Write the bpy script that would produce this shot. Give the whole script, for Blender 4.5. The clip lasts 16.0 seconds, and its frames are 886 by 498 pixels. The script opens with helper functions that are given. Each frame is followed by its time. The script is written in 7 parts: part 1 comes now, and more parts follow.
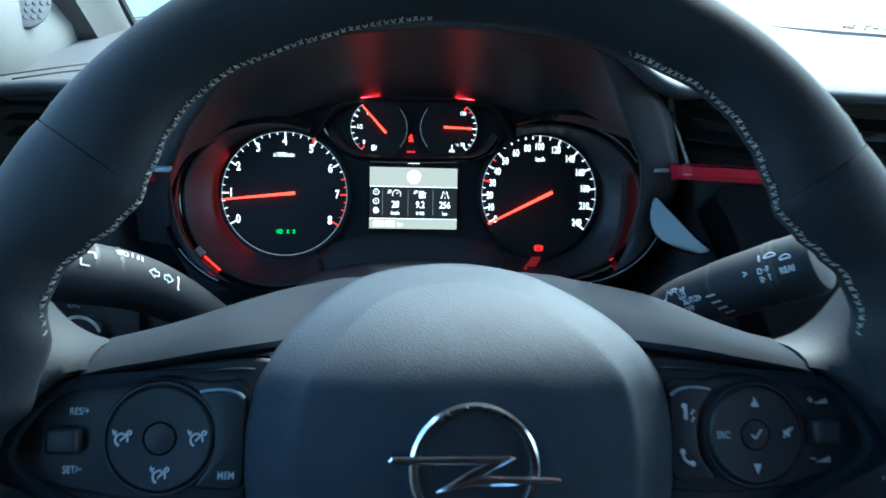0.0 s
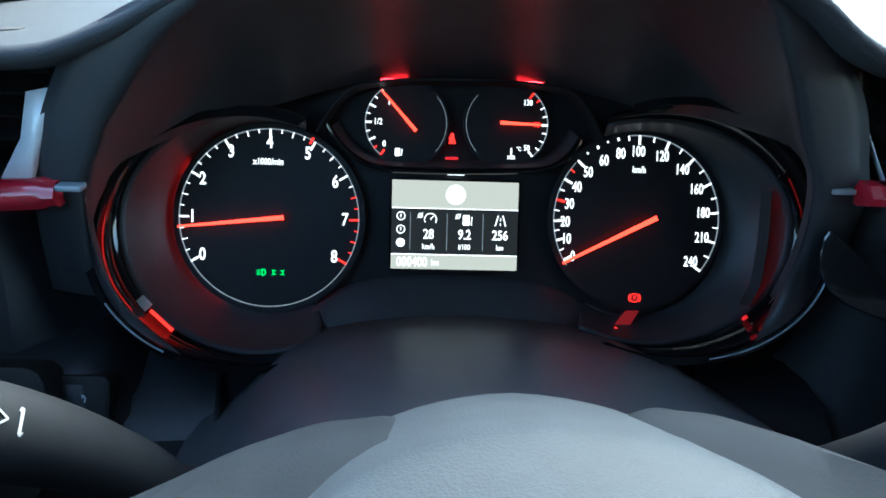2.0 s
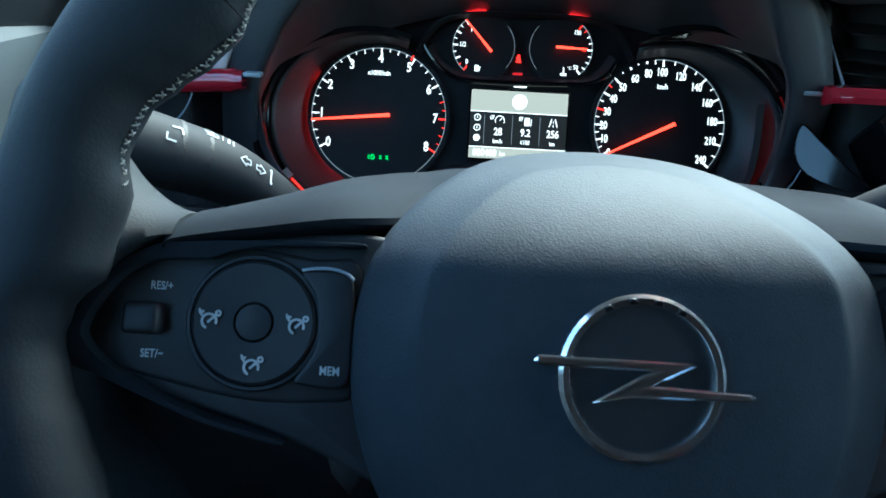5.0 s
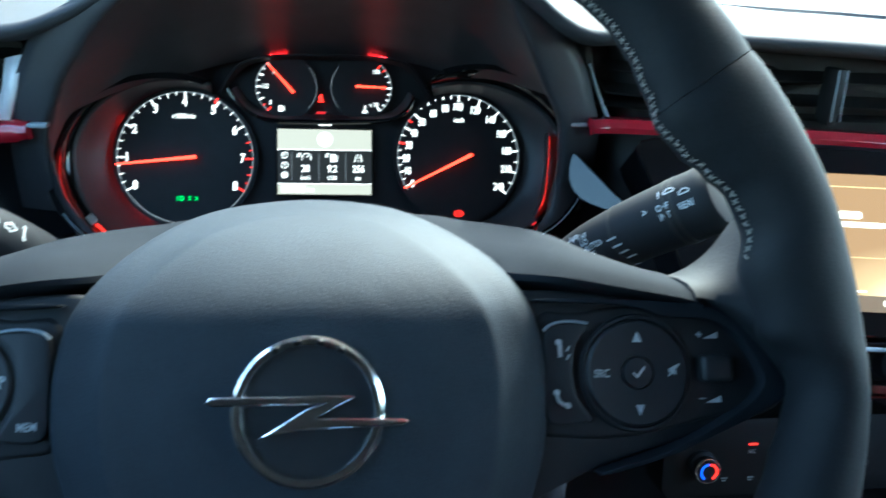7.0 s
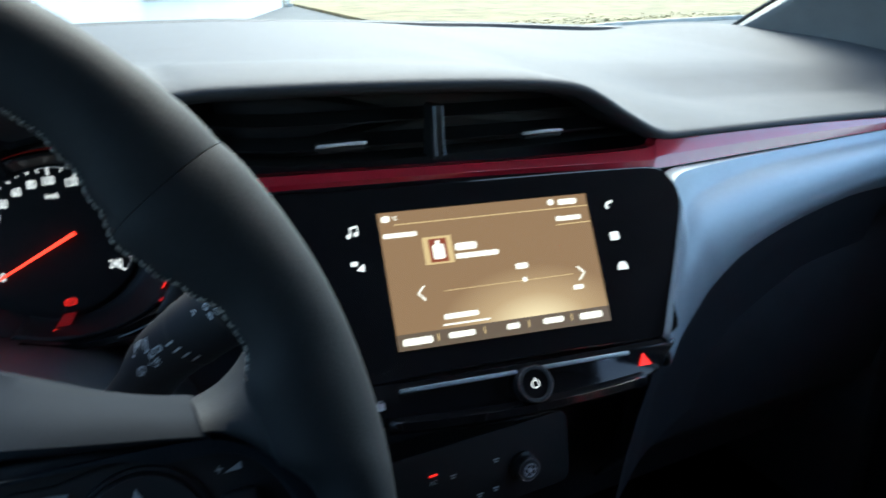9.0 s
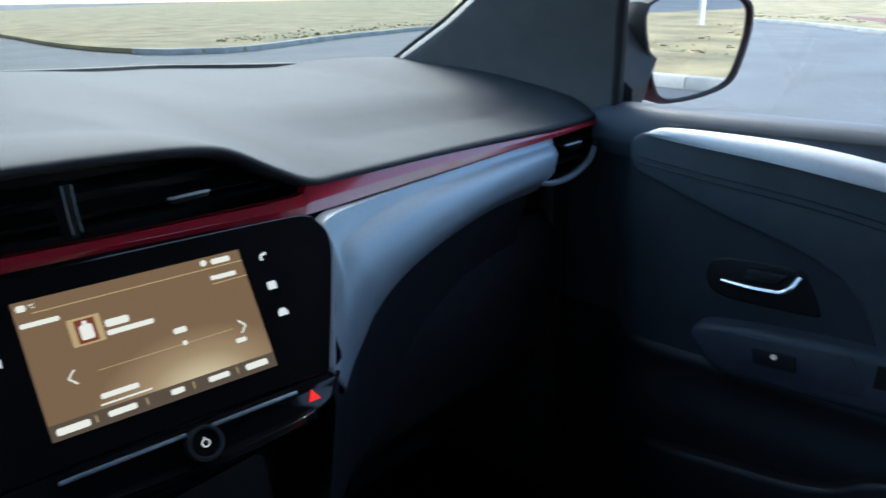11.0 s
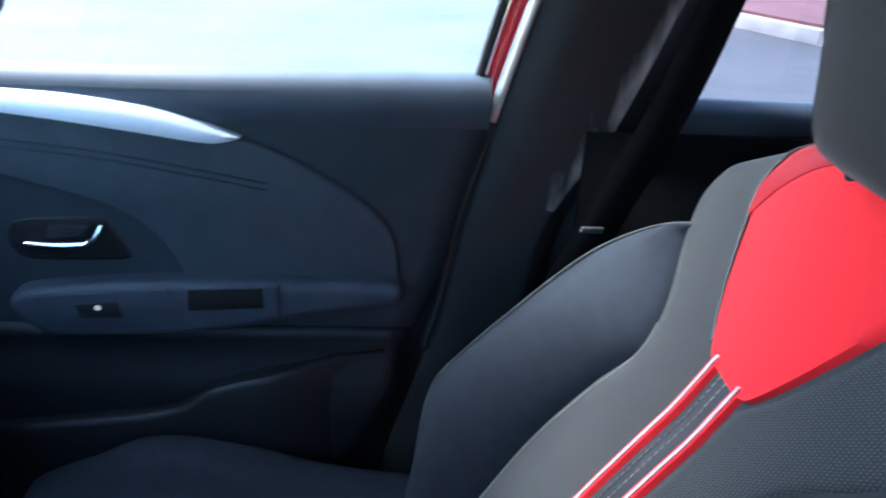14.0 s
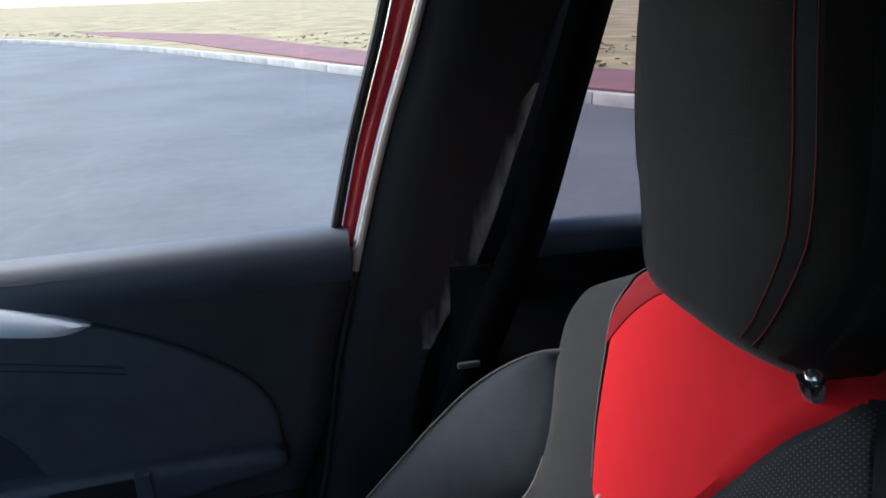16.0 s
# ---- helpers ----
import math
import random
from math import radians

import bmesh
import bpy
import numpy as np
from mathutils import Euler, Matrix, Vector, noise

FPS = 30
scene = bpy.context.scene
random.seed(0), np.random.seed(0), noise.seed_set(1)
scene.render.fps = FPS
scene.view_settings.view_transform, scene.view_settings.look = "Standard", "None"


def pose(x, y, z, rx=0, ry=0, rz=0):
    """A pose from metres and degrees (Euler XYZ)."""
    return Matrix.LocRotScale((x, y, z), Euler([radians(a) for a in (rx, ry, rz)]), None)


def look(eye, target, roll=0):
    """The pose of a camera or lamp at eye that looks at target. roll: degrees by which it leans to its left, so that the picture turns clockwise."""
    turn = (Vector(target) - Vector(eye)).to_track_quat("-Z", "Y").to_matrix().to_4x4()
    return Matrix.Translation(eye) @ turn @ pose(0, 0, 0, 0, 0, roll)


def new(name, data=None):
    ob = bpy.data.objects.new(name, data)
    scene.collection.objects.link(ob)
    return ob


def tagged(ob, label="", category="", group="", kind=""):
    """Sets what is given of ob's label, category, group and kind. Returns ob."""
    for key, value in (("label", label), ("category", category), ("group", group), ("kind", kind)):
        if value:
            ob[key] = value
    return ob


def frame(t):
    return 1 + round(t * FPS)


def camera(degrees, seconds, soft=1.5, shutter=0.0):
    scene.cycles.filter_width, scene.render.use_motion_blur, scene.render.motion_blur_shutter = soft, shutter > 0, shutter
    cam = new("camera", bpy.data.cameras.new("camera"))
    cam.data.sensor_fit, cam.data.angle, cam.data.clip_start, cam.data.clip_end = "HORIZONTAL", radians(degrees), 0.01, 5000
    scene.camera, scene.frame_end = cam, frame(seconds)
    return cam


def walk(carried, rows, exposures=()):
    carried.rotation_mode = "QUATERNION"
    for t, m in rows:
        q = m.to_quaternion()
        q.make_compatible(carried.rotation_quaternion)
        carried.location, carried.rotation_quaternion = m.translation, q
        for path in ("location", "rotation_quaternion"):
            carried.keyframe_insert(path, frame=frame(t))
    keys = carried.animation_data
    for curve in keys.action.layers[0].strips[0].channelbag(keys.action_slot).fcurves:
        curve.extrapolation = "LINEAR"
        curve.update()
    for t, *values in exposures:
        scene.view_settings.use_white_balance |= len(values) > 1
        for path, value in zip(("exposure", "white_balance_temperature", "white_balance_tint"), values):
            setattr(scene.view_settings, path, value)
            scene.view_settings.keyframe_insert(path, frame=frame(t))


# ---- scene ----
cam = camera(62.8, 16.0, soft=1.6, shutter=0.5)
PATH = [
    (0, (-0.395, -0.207, 1.127), (-0.204, 1.645, 0.397), 2.9),
    (0.5, (-0.399, -0.153, 1.116), (-0.221, 1.7, 0.386), 3.3),
    (1, (-0.397, -0.096, 1.105), (-0.243, 1.76, 0.376), 3.0),
    (1.5, (-0.394, -0.047, 1.095), (-0.265, 1.806, 0.355), 2.6),
    (2, (-0.393, -0.017, 1.088), (-0.277, 1.832, 0.336), 2.6),
    (2.5, (-0.399, -0.03, 1.081), (-0.301, 1.822, 0.331), 2.8),
    (3, (-0.411, -0.055, 1.076), (-0.361, 1.793, 0.314), 2.9),
    (3.5, (-0.419, -0.084, 1.07), (-0.424, 1.758, 0.29), 3.1),
    (6, (-0.414, -0.195, 1.067), (-0.337, 1.653, 0.305), 3.7),
    (6.5, (-0.379, -0.194, 1.076), (-0.214, 1.655, 0.332), 3.4),
    (7, (-0.344, -0.193, 1.089), (-0.082, 1.656, 0.371), 2.8),
    (7.5, (-0.315, -0.19, 1.099), (0.039, 1.649, 0.397), 1.9),
    (8, (-0.283, -0.184, 1.1), (0.171, 1.631, 0.393), 1.0),
    (8.5, (-0.256, -0.181, 1.103), (0.391, 1.572, 0.389), 0.7),
    (9, (-0.238, -0.174, 1.116), (0.637, 1.49, 0.433), 0.3),
    (9.5, (-0.229, -0.189, 1.13), (0.819, 1.382, 0.47), 0.1),
    (12, (-0.154, -0.27, 1.16), (1.459, 0.674, 0.448), -1.1),
    (12.5, (-0.131, -0.287, 1.15), (1.567, 0.434, 0.377), -0.5),
    (13, (-0.135, -0.298, 1.175), (1.627, 0.085, 0.311), 1.4),
    (13.5, (-0.128, -0.356, 1.186), (1.659, -0.218, 0.299), 2.2),
    (14, (-0.118, -0.369, 1.213), (1.664, -0.504, 0.314), 3.1),
    (14.5, (-0.105, -0.386, 1.22), (1.683, -0.682, 0.375), 2.6),
    (15, (-0.1, -0.399, 1.241), (1.708, -0.788, 0.478), 1.0),
    (15.5, (-0.094, -0.419, 1.26), (1.738, -0.839, 0.577), -1.4),
    (16, (-0.093, -0.416, 1.267), (1.752, -0.807, 0.6), -2.0),
]
walk(cam, [(t, look(e, g, r)) for t, e, g, r in PATH],
     exposures=[(0.0, 3.9, 5200, -9), (1.0, 3.85, 5200, -8), (2.0, 3.85, 5650, -4), (3.0, 4.05, 5650, -5), (3.6, 3.5, 5500, -6), (6.0, 4.2, 5350, -12), (6.5, 4.35, 5750, -10),
                (7.5, 4.05, 5800, -6), (8.5, 3.55, 6200, -2), (9.0, 3.1, 6000, -1), (9.5, 2.8, 5900, 0), (12.0, 2.25, 5500, 2), (12.5, 2.5, 5300, 2), (13.0, 3.0, 5400, 2),
                (13.5, 3.55, 5200, 2), (14.0, 3.6, 5300, 3), (14.5, 3.15, 5600, 4), (15.0, 2.9, 6200, 6), (16.0, 2.25, 6100, 9)])

ROOF_Y = 0.17
# ---------------------------------------------------------------- world, sun
SUN_AZ, SUN_EL = 32.0, 48.0          # degrees to the right of straight ahead; above the horizon
world = bpy.data.worlds.new("sky")
scene.world = world
world.use_nodes = True
wn = world.node_tree
wn.nodes.clear()
sky = wn.nodes.new("ShaderNodeTexSky")
sky.sky_type = "NISHITA"
sky.sun_disc = False
sky.sun_elevation = radians(SUN_EL)
sky.sun_rotation = radians(SUN_AZ)
sky.dust_density = 2.0
bg = wn.nodes.new("ShaderNodeBackground")
bg.inputs["Strength"].default_value = 0.15
wo = wn.nodes.new("ShaderNodeOutputWorld")
wn.links.new(sky.outputs[0], bg.inputs[0])
wn.links.new(bg.outputs[0], wo.inputs[0])
sun_data = bpy.data.lights.new("sun", "SUN")
sun_data.energy = 0.8
sun_data.angle = radians(30.0)
sun_data.color = (1.0, 0.96, 0.90)
sun = new("sun", sun_data)
_a, _e = radians(SUN_AZ), radians(SUN_EL)
sun_dir = Vector((math.sin(_a) * math.cos(_e), math.cos(_a) * math.cos(_e), math.sin(_e)))
sun.matrix_world = look(sun_dir * 50, (0, 0, 0))

# ---------------------------------------------------------------- materials
GLOW = 0.135                          # lamps and screens, against the long exposure of a dim cabin


def mat(name, color, rough=0.5, metal=0.0, grain=0.0, grain_size=0.001, var=0.15, var_size=0.05,
        rough_var=0.0, coat=0.0, sheen=0.0, emit=None, emit_strength=0.0, spec=0.5, voronoi=False):
    """A surface with colour variation at two scales, fine relief and optional coat, sheen or glow."""
    m = bpy.data.materials.new(name)
    m.use_nodes = True
    nt = m.node_tree
    b = nt.nodes["Principled BSDF"]
    b.inputs["Roughness"].default_value = rough
    b.inputs["Metallic"].default_value = metal
    b.inputs["Specular IOR Level"].default_value = spec
    b.inputs["Coat Weight"].default_value = coat
    b.inputs["Coat Roughness"].default_value = 0.06
    b.inputs["Sheen Weight"].default_value = sheen
    tc = nt.nodes.new("ShaderNodeTexCoord")
    if var > 0:
        n1 = nt.nodes.new("ShaderNodeTexNoise")
        n1.inputs["Scale"].default_value = 1.0 / var_size
        n1.inputs["Detail"].default_value = 6
        n2 = nt.nodes.new("ShaderNodeTexNoise")
        n2.inputs["Scale"].default_value = 12.0 / var_size
        n2.inputs["Detail"].default_value = 3
        add = nt.nodes.new("ShaderNodeMath")
        add.operation = "MULTIPLY_ADD"
        add.inputs[1].default_value = 0.4
        for n in (n1, n2):
            nt.links.new(tc.outputs["Object"], n.inputs["Vector"])
        nt.links.new(n2.outputs["Fac"], add.inputs[0])
        nt.links.new(n1.outputs["Fac"], add.inputs[2])
        ramp = nt.nodes.new("ShaderNodeValToRGB")
        ramp.color_ramp.elements[0].position = 0.45
        ramp.color_ramp.elements[1].position = 0.95
        ramp.color_ramp.elements[0].color = (*[c * (1 - var) for c in color], 1)
        ramp.color_ramp.elements[1].color = (*[min(1, c * (1 + var)) for c in color], 1)
        nt.links.new(add.outputs[0], ramp.inputs[0])
        nt.links.new(ramp.outputs[0], b.inputs["Base Color"])
        if rough_var > 0:
            mr = nt.nodes.new("ShaderNodeMapRange")
            mr.inputs["To Min"].default_value = max(0.02, rough - rough_var)
            mr.inputs["To Max"].default_value = min(1, rough + rough_var)
            nt.links.new(n1.outputs["Fac"], mr.inputs[0])
            nt.links.new(mr.outputs[0], b.inputs["Roughness"])
    else:
        b.inputs["Base Color"].default_value = (*color, 1)
    if grain > 0:
        if voronoi:
            g = nt.nodes.new("ShaderNodeTexVoronoi")
            out = g.outputs["Distance"]
        else:
            g = nt.nodes.new("ShaderNodeTexNoise")
            g.inputs["Detail"].default_value = 3
            out = g.outputs["Fac"]
        g.inputs["Scale"].default_value = 1.0 / grain_size
        nt.links.new(tc.outputs["Object"], g.inputs["Vector"])
        bp = nt.nodes.new("ShaderNodeBump")
        bp.inputs["Strength"].default_value = grain
        bp.inputs["Distance"].default_value = grain_size * 0.4
        nt.links.new(out, bp.inputs["Height"])
        nt.links.new(bp.outputs[0], b.inputs["Normal"])
    if emit:
        b.inputs["Emission Color"].default_value = (*emit, 1)
        b.inputs["Emission Strength"].default_value = emit_strength
    return m


def woven(name, color, thread=0.0012, strength=0.5, rough=0.9, var=0.10):
    """Woven fabric: two crossed waves of threads, with a slight mottling."""
    m = mat(name, color, rough=rough, var=var, var_size=0.02, sheen=0.2, spec=0.2)
    nt = m.node_tree
    b = nt.nodes["Principled BSDF"]
    tc = nt.nodes.new("ShaderNodeTexCoord")
    waves = []
    for axis in ("X", "Y"):
        w = nt.nodes.new("ShaderNodeTexWave")
        w.bands_direction = axis
        w.inputs["Scale"].default_value = 0.33 / thread
        w.inputs["Distortion"].default_value = 0.6
        nt.links.new(tc.outputs["Object"], w.inputs["Vector"])
        waves.append(w)
    mx = nt.nodes.new("ShaderNodeMath")
    mx.operation = "MULTIPLY"
    nt.links.new(waves[0].outputs["Fac"], mx.inputs[0])
    nt.links.new(waves[1].outputs["Fac"], mx.inputs[1])
    bp = nt.nodes.new("ShaderNodeBump")
    bp.inputs["Strength"].default_value = strength
    bp.inputs["Distance"].default_value = thread * 0.5
    nt.links.new(mx.outputs[0], bp.inputs["Height"])
    nt.links.new(bp.outputs[0], b.inputs["Normal"])
    return m


def dotted(name, color, dot, pitch):
    """Open-weave fabric: rows of small raised pale stitches on a dark ground."""
    m = mat(name, color, rough=0.9, var=0, spec=0.2)
    nt = m.node_tree
    b = nt.nodes["Principled BSDF"]
    tc = nt.nodes.new("ShaderNodeTexCoord")
    v = nt.nodes.new("ShaderNodeTexVoronoi")
    v.voronoi_dimensions = "2D"
    v.inputs["Scale"].default_value = 1 / pitch
    v.inputs["Randomness"].default_value = 0.12
    ramp = nt.nodes.new("ShaderNodeValToRGB")
    ramp.color_ramp.elements[0].position = 0.14
    ramp.color_ramp.elements[1].position = 0.30
    ramp.color_ramp.elements[0].color = (*dot, 1)
    ramp.color_ramp.elements[1].color = (*color, 1)
    bp = nt.nodes.new("ShaderNodeBump")
    bp.inputs["Strength"].default_value = 0.25
    bp.inputs["Distance"].default_value = pitch * 0.2
    bp.invert = True
    nt.links.new(tc.outputs["Object"], v.inputs["Vector"])
    nt.links.new(v.outputs["Distance"], ramp.inputs[0])
    nt.links.new(v.outputs["Distance"], bp.inputs["Height"])
    nt.links.new(ramp.outputs[0], b.inputs["Base Color"])
    nt.links.new(bp.outputs[0], b.inputs["Normal"])
    return m


def dusty(name, color, streak):
    """Black trim with a soft mottled highlight painted along its edge."""
    m = mat(name, color, rough=0.6, var=0, grain=0.25, grain_size=0.001)
    nt = m.node_tree
    b = nt.nodes["Principled BSDF"]
    tc = nt.nodes.new("ShaderNodeTexCoord")
    mp = nt.nodes.new("ShaderNodeMapping")
    mp.inputs["Scale"].default_value = (30, 34, 11)
    n1 = nt.nodes.new("ShaderNodeTexNoise")
    n1.inputs["Scale"].default_value = 1.0
    n1.inputs["Detail"].default_value = 3
    ramp = nt.nodes.new("ShaderNodeValToRGB")
    ramp.color_ramp.elements[0].position = 0.28
    ramp.color_ramp.elements[1].position = 0.56
    ramp.color_ramp.elements[0].color = (*color, 1)
    ramp.color_ramp.elements[1].color = (*streak, 1)
    nt.links.new(tc.outputs["Object"], mp.inputs["Vector"])
    nt.links.new(mp.outputs[0], n1.inputs["Vector"])
    dot = nt.nodes.new("ShaderNodeVectorMath")
    dot.operation = "DOT_PRODUCT"
    dot.inputs[1].default_value = (0, 1, .44)
    fade = nt.nodes.new("ShaderNodeMapRange")
    fade.inputs["From Min"].default_value = .44 * .86 - .553 + .004
    fade.inputs["From Max"].default_value = .44 * .86 - .553 + .048
    fade.inputs["To Min"].default_value = 1.0
    fade.inputs["To Max"].default_value = 0.28
    mul = nt.nodes.new("ShaderNodeMath")
    mul.operation = "MULTIPLY"
    nt.links.new(tc.outputs["Object"], dot.inputs[0])
    nt.links.new(dot.outputs["Value"], fade.inputs[0])
    nt.links.new(fade.outputs[0], mul.inputs[0])
    nt.links.new(n1.outputs["Fac"], mul.inputs[1])
    nt.links.new(mul.outputs[0], ramp.inputs[0])
    nt.links.new(ramp.outputs[0], b.inputs["Base Color"])
    return m


def lit(name, color, strength):
    """A lamp, a lit mark or a lit screen area."""
    m = bpy.data.materials.new(name)
    m.use_nodes = True
    b = m.node_tree.nodes["Principled BSDF"]
    b.inputs["Base Color"].default_value = (0.01, 0.01, 0.01, 1)
    b.inputs["Roughness"].default_value = 0.4
    b.inputs["Emission Color"].default_value = (*color, 1)
    b.inputs["Emission Strength"].default_value = strength * GLOW
    return m


def glass(name, tint, gloss=0.06):
    """A thin pane: clear, with a faint mirror film."""
    m = bpy.data.materials.new(name)
    m.use_nodes = True
    nt = m.node_tree
    nt.nodes.clear()
    out = nt.nodes.new("ShaderNodeOutputMaterial")
    tr = nt.nodes.new("ShaderNodeBsdfTransparent")
    tr.inputs[0].default_value = (*tint, 1)
    gl = nt.nodes.new("ShaderNodeBsdfGlossy")
    gl.inputs["Roughness"].default_value = 0.02
    mx = nt.nodes.new("ShaderNodeMixShader")
    mx.inputs[0].default_value = gloss
    nt.links.new(tr.outputs[0], mx.inputs[1])
    nt.links.new(gl.outputs[0], mx.inputs[2])
    nt.links.new(mx.outputs[0], out.inputs[0])
    return m


M_DASH = mat("soft_dash_plastic", (0.043, 0.046, 0.052), rough=0.70, spec=0.34, grain=0.4, grain_size=0.0011, var=0.08, var_size=0.02, voronoi=True)
M_COLUMN = mat("satin_column_plastic", (0.050, 0.053, 0.060), rough=0.42, grain=0.25, grain_size=0.0009, var=0.15, var_size=0.03)
M_FASCIA = mat("hard_dark_plastic", (0.030, 0.032, 0.037), rough=0.5, grain=0.35, grain_size=0.0009, var=0.2, var_size=0.03)
M_LEATHER = mat("black_leather", (0.013, 0.0155, 0.019), rough=0.68, spec=0.28, grain=0.15, grain_size=0.0012, var=0.2, var_size=0.03, rough_var=0.08, voronoi=True)
M_PAD = mat("grained_airbag_cover", (0.037, 0.045, 0.055), rough=0.60, spec=0.16, grain=0.3, grain_size=0.0008, var=0.12, var_size=0.02, voronoi=True)
M_SPOKE = mat("soft_grey_spoke_plastic", (0.015, 0.0185, 0.024), rough=0.85, spec=0.10, grain=0.2, grain_size=0.0009, var=0.1, var_size=0.02)
M_MATTE = mat("matte_black_plastic", (0.017, 0.018, 0.021), rough=0.55, grain=0.2, grain_size=0.0008, var=0.2, var_size=0.02)
M_GLOSS = mat("piano_black", (0.006, 0.006, 0.007), rough=0.07, var=0.3, var_size=0.04, rough_var=0.03)
M_STALK = mat("matte_black_lever", (0.009, 0.0105, 0.0135), rough=0.72, spec=0.35, grain=0.1, grain_size=0.0006, var=0.2, var_size=0.02)
M_BUTTON = mat("satin_black_button", (0.015, 0.017, 0.021), rough=0.52, var=0.2, var_size=0.01)
M_CHROME = mat("satin_chrome", (0.84, 0.85, 0.87), rough=0.16, metal=1.0, var=0.06, var_size=0.01)
M_SILVER = mat("satin_silver_paint", (0.34, 0.39, 0.43), rough=0.45, metal=0.3, var=0.04, var_size=0.004, grain=0.05, grain_size=0.0006)
M_ACCENT = mat("satin_silver_door_trim", (0.80, 0.82, 0.84), rough=0.4, metal=0.15, var=0.04, var_size=0.004)
M_REDTRIM = mat("gloss_red_trim", (0.42, 0.012, 0.03), rough=0.22, coat=0.8, var=0.06, var_size=0.05)
M_FACE = mat("black_dial_face", (0.009, 0.009, 0.011), rough=0.5, spec=0.3, var=0.2, var_size=0.01)
M_BOWL = mat("dark_dial_surround", (0.034, 0.033, 0.036), rough=0.45, spec=0.35, var=0.2, var_size=0.02)
M_WHITE_MARK = mat("printed_white", (0.52, 0.54, 0.55), rough=0.6, var=0.08, var_size=0.003)
M_GREY_LINE = mat("dial_ring_grey", (0.16, 0.17, 0.18), rough=0.4, var=0.05, var_size=0.003, emit=(0.7, 0.75, 0.8), emit_strength=0.025)
E_WHITE = lit("lit_white", (1.0, 1.0, 1.0), 1.1)
E_DIMWHITE = lit("lit_dim_white", (1.0, 1.0, 1.0), 0.3)
E_NEEDLE = lit("lit_needle", (1.0, 0.035, 0.018), 3.2)
E_RED = lit("lit_red", (1.0, 0.02, 0.015), 1.6)
E_DIMRED = lit("lit_dim_red", (1.0, 0.02, 0.03), 0.45)
E_GLOWSTRIP = lit("red_glow_strip", (1.0, 0.02, 0.02), 4.0)
E_GLOWTOP = lit("red_gauge_glow", (1.0, 0.012, 0.02), 16.0)
E_SPILL = lit("red_lamp_spill", (1.0, 0.02, 0.03), 0.10)
E_LAMPWINDOW = lit("red_lamp_window", (1.0, 0.02, 0.03), 0.07)
E_GREEN = lit("lit_green", (0.02, 0.75, 0.12), 0.9)
E_BLUE = lit("lit_blue", (0.02, 0.10, 1.0), 1.0)
E_GREYSCREEN = lit("display_grey_band", (0.36, 0.345, 0.30), 1.0)
E_DARKSCREEN = lit("display_dark_field", (0.02, 0.02, 0.02), 0.5)
M_STITCH = mat("pale_thread", (0.30, 0.285, 0.255), rough=0.8, var=0.2, var_size=0.002)
M_SEAT = woven("dark_seat_fabric", (0.034, 0.034, 0.034), thread=0.0016)
M_SEATGREY = woven("grey_seat_fabric", (0.085, 0.085, 0.085), thread=0.0014)
M_MESH = dotted("black_open_weave", (0.036, 0.036, 0.038), (0.10, 0.10, 0.098), 0.0029)
M_BOLSTER = mat("dark_leatherette", (0.030, 0.035, 0.045), rough=0.85, spec=0.25, grain=0.3, grain_size=0.0012, var=0.15, var_size=0.02, voronoi=True)
M_SEATRED = woven("red_seat_fabric", (0.84, 0.014, 0.022), thread=0.0012, strength=0.2, var=0.03)
M_HEADREST = woven("taupe_headrest_fabric", (0.0165, 0.0132, 0.0102), thread=0.0011, strength=0.4)
M_STRIPEWHITE = woven("pale_stripe", (0.78, 0.52, 0.52), thread=0.0010)
M_CHEEK = mat("black_cheek_leatherette", (0.006, 0.006, 0.006), rough=0.6, grain=0.3, grain_size=0.0011, var=0.2, var_size=0.02, voronoi=True)
M_PILLARGREY = mat("pillar_trim_lighter_grey", (0.10, 0.10, 0.098), rough=0.6, grain=0.25, grain_size=0.001, var=0.12, var_size=0.04)
M_DOOR = mat("door_plastic", (0.030, 0.040, 0.047), rough=0.55, grain=0.35, grain_size=0.001, var=0.2, var_size=0.04)
# darker copy of the door plastic: shade below the armrest painted in
M_DOORSHADE = mat("door_plastic_shaded", (0.007, 0.009, 0.011), rough=0.5, grain=0.35, grain_size=0.001, var=0.2, var_size=0.04)
M_DOORTOP = mat("door_upper_plastic", (0.052, 0.064, 0.084), rough=0.55, grain=0.3, grain_size=0.001, var=0.15, var_size=0.04)
M_INSERT = mat("door_insert_leatherette", (0.056, 0.070, 0.082), rough=0.55, grain=0.3, grain_size=0.0012, var=0.15, var_size=0.03, voronoi=True)
M_PILLAR = mat("pillar_trim_darker_grey", (0.036, 0.036, 0.035), rough=0.6, grain=0.25, grain_size=0.001, var=0.12, var_size=0.04)
M_PILLARDARK = mat("pillar_trim_black", (0.021, 0.021, 0.022), rough=0.55, grain=0.15, grain_size=0.001, var=0.3, var_size=0.05, rough_var=0.12)
M_EDGESTREAK = dusty("black_trim_with_painted_streak", (0.021, 0.021, 0.022), (0.46, 0.445, 0.41))
M_PAINT = mat("red_car_paint", (0.62, 0.016, 0.032), rough=0.3, coat=1.0, var=0.05, var_size=0.05)
M_RUBBER = mat("black_rubber", (0.012, 0.012, 0.013), rough=0.7, var=0.3, var_size=0.02)
M_CREAM = mat("pale_weatherstrip", (0.62, 0.60, 0.54), rough=0.55, var=0.12, var_size=0.03)
M_LINER = mat("roof_lining_fabric", (0.30, 0.30, 0.29), rough=0.95, grain=0.3, grain_size=0.001, var=0.1, var_size=0.05)
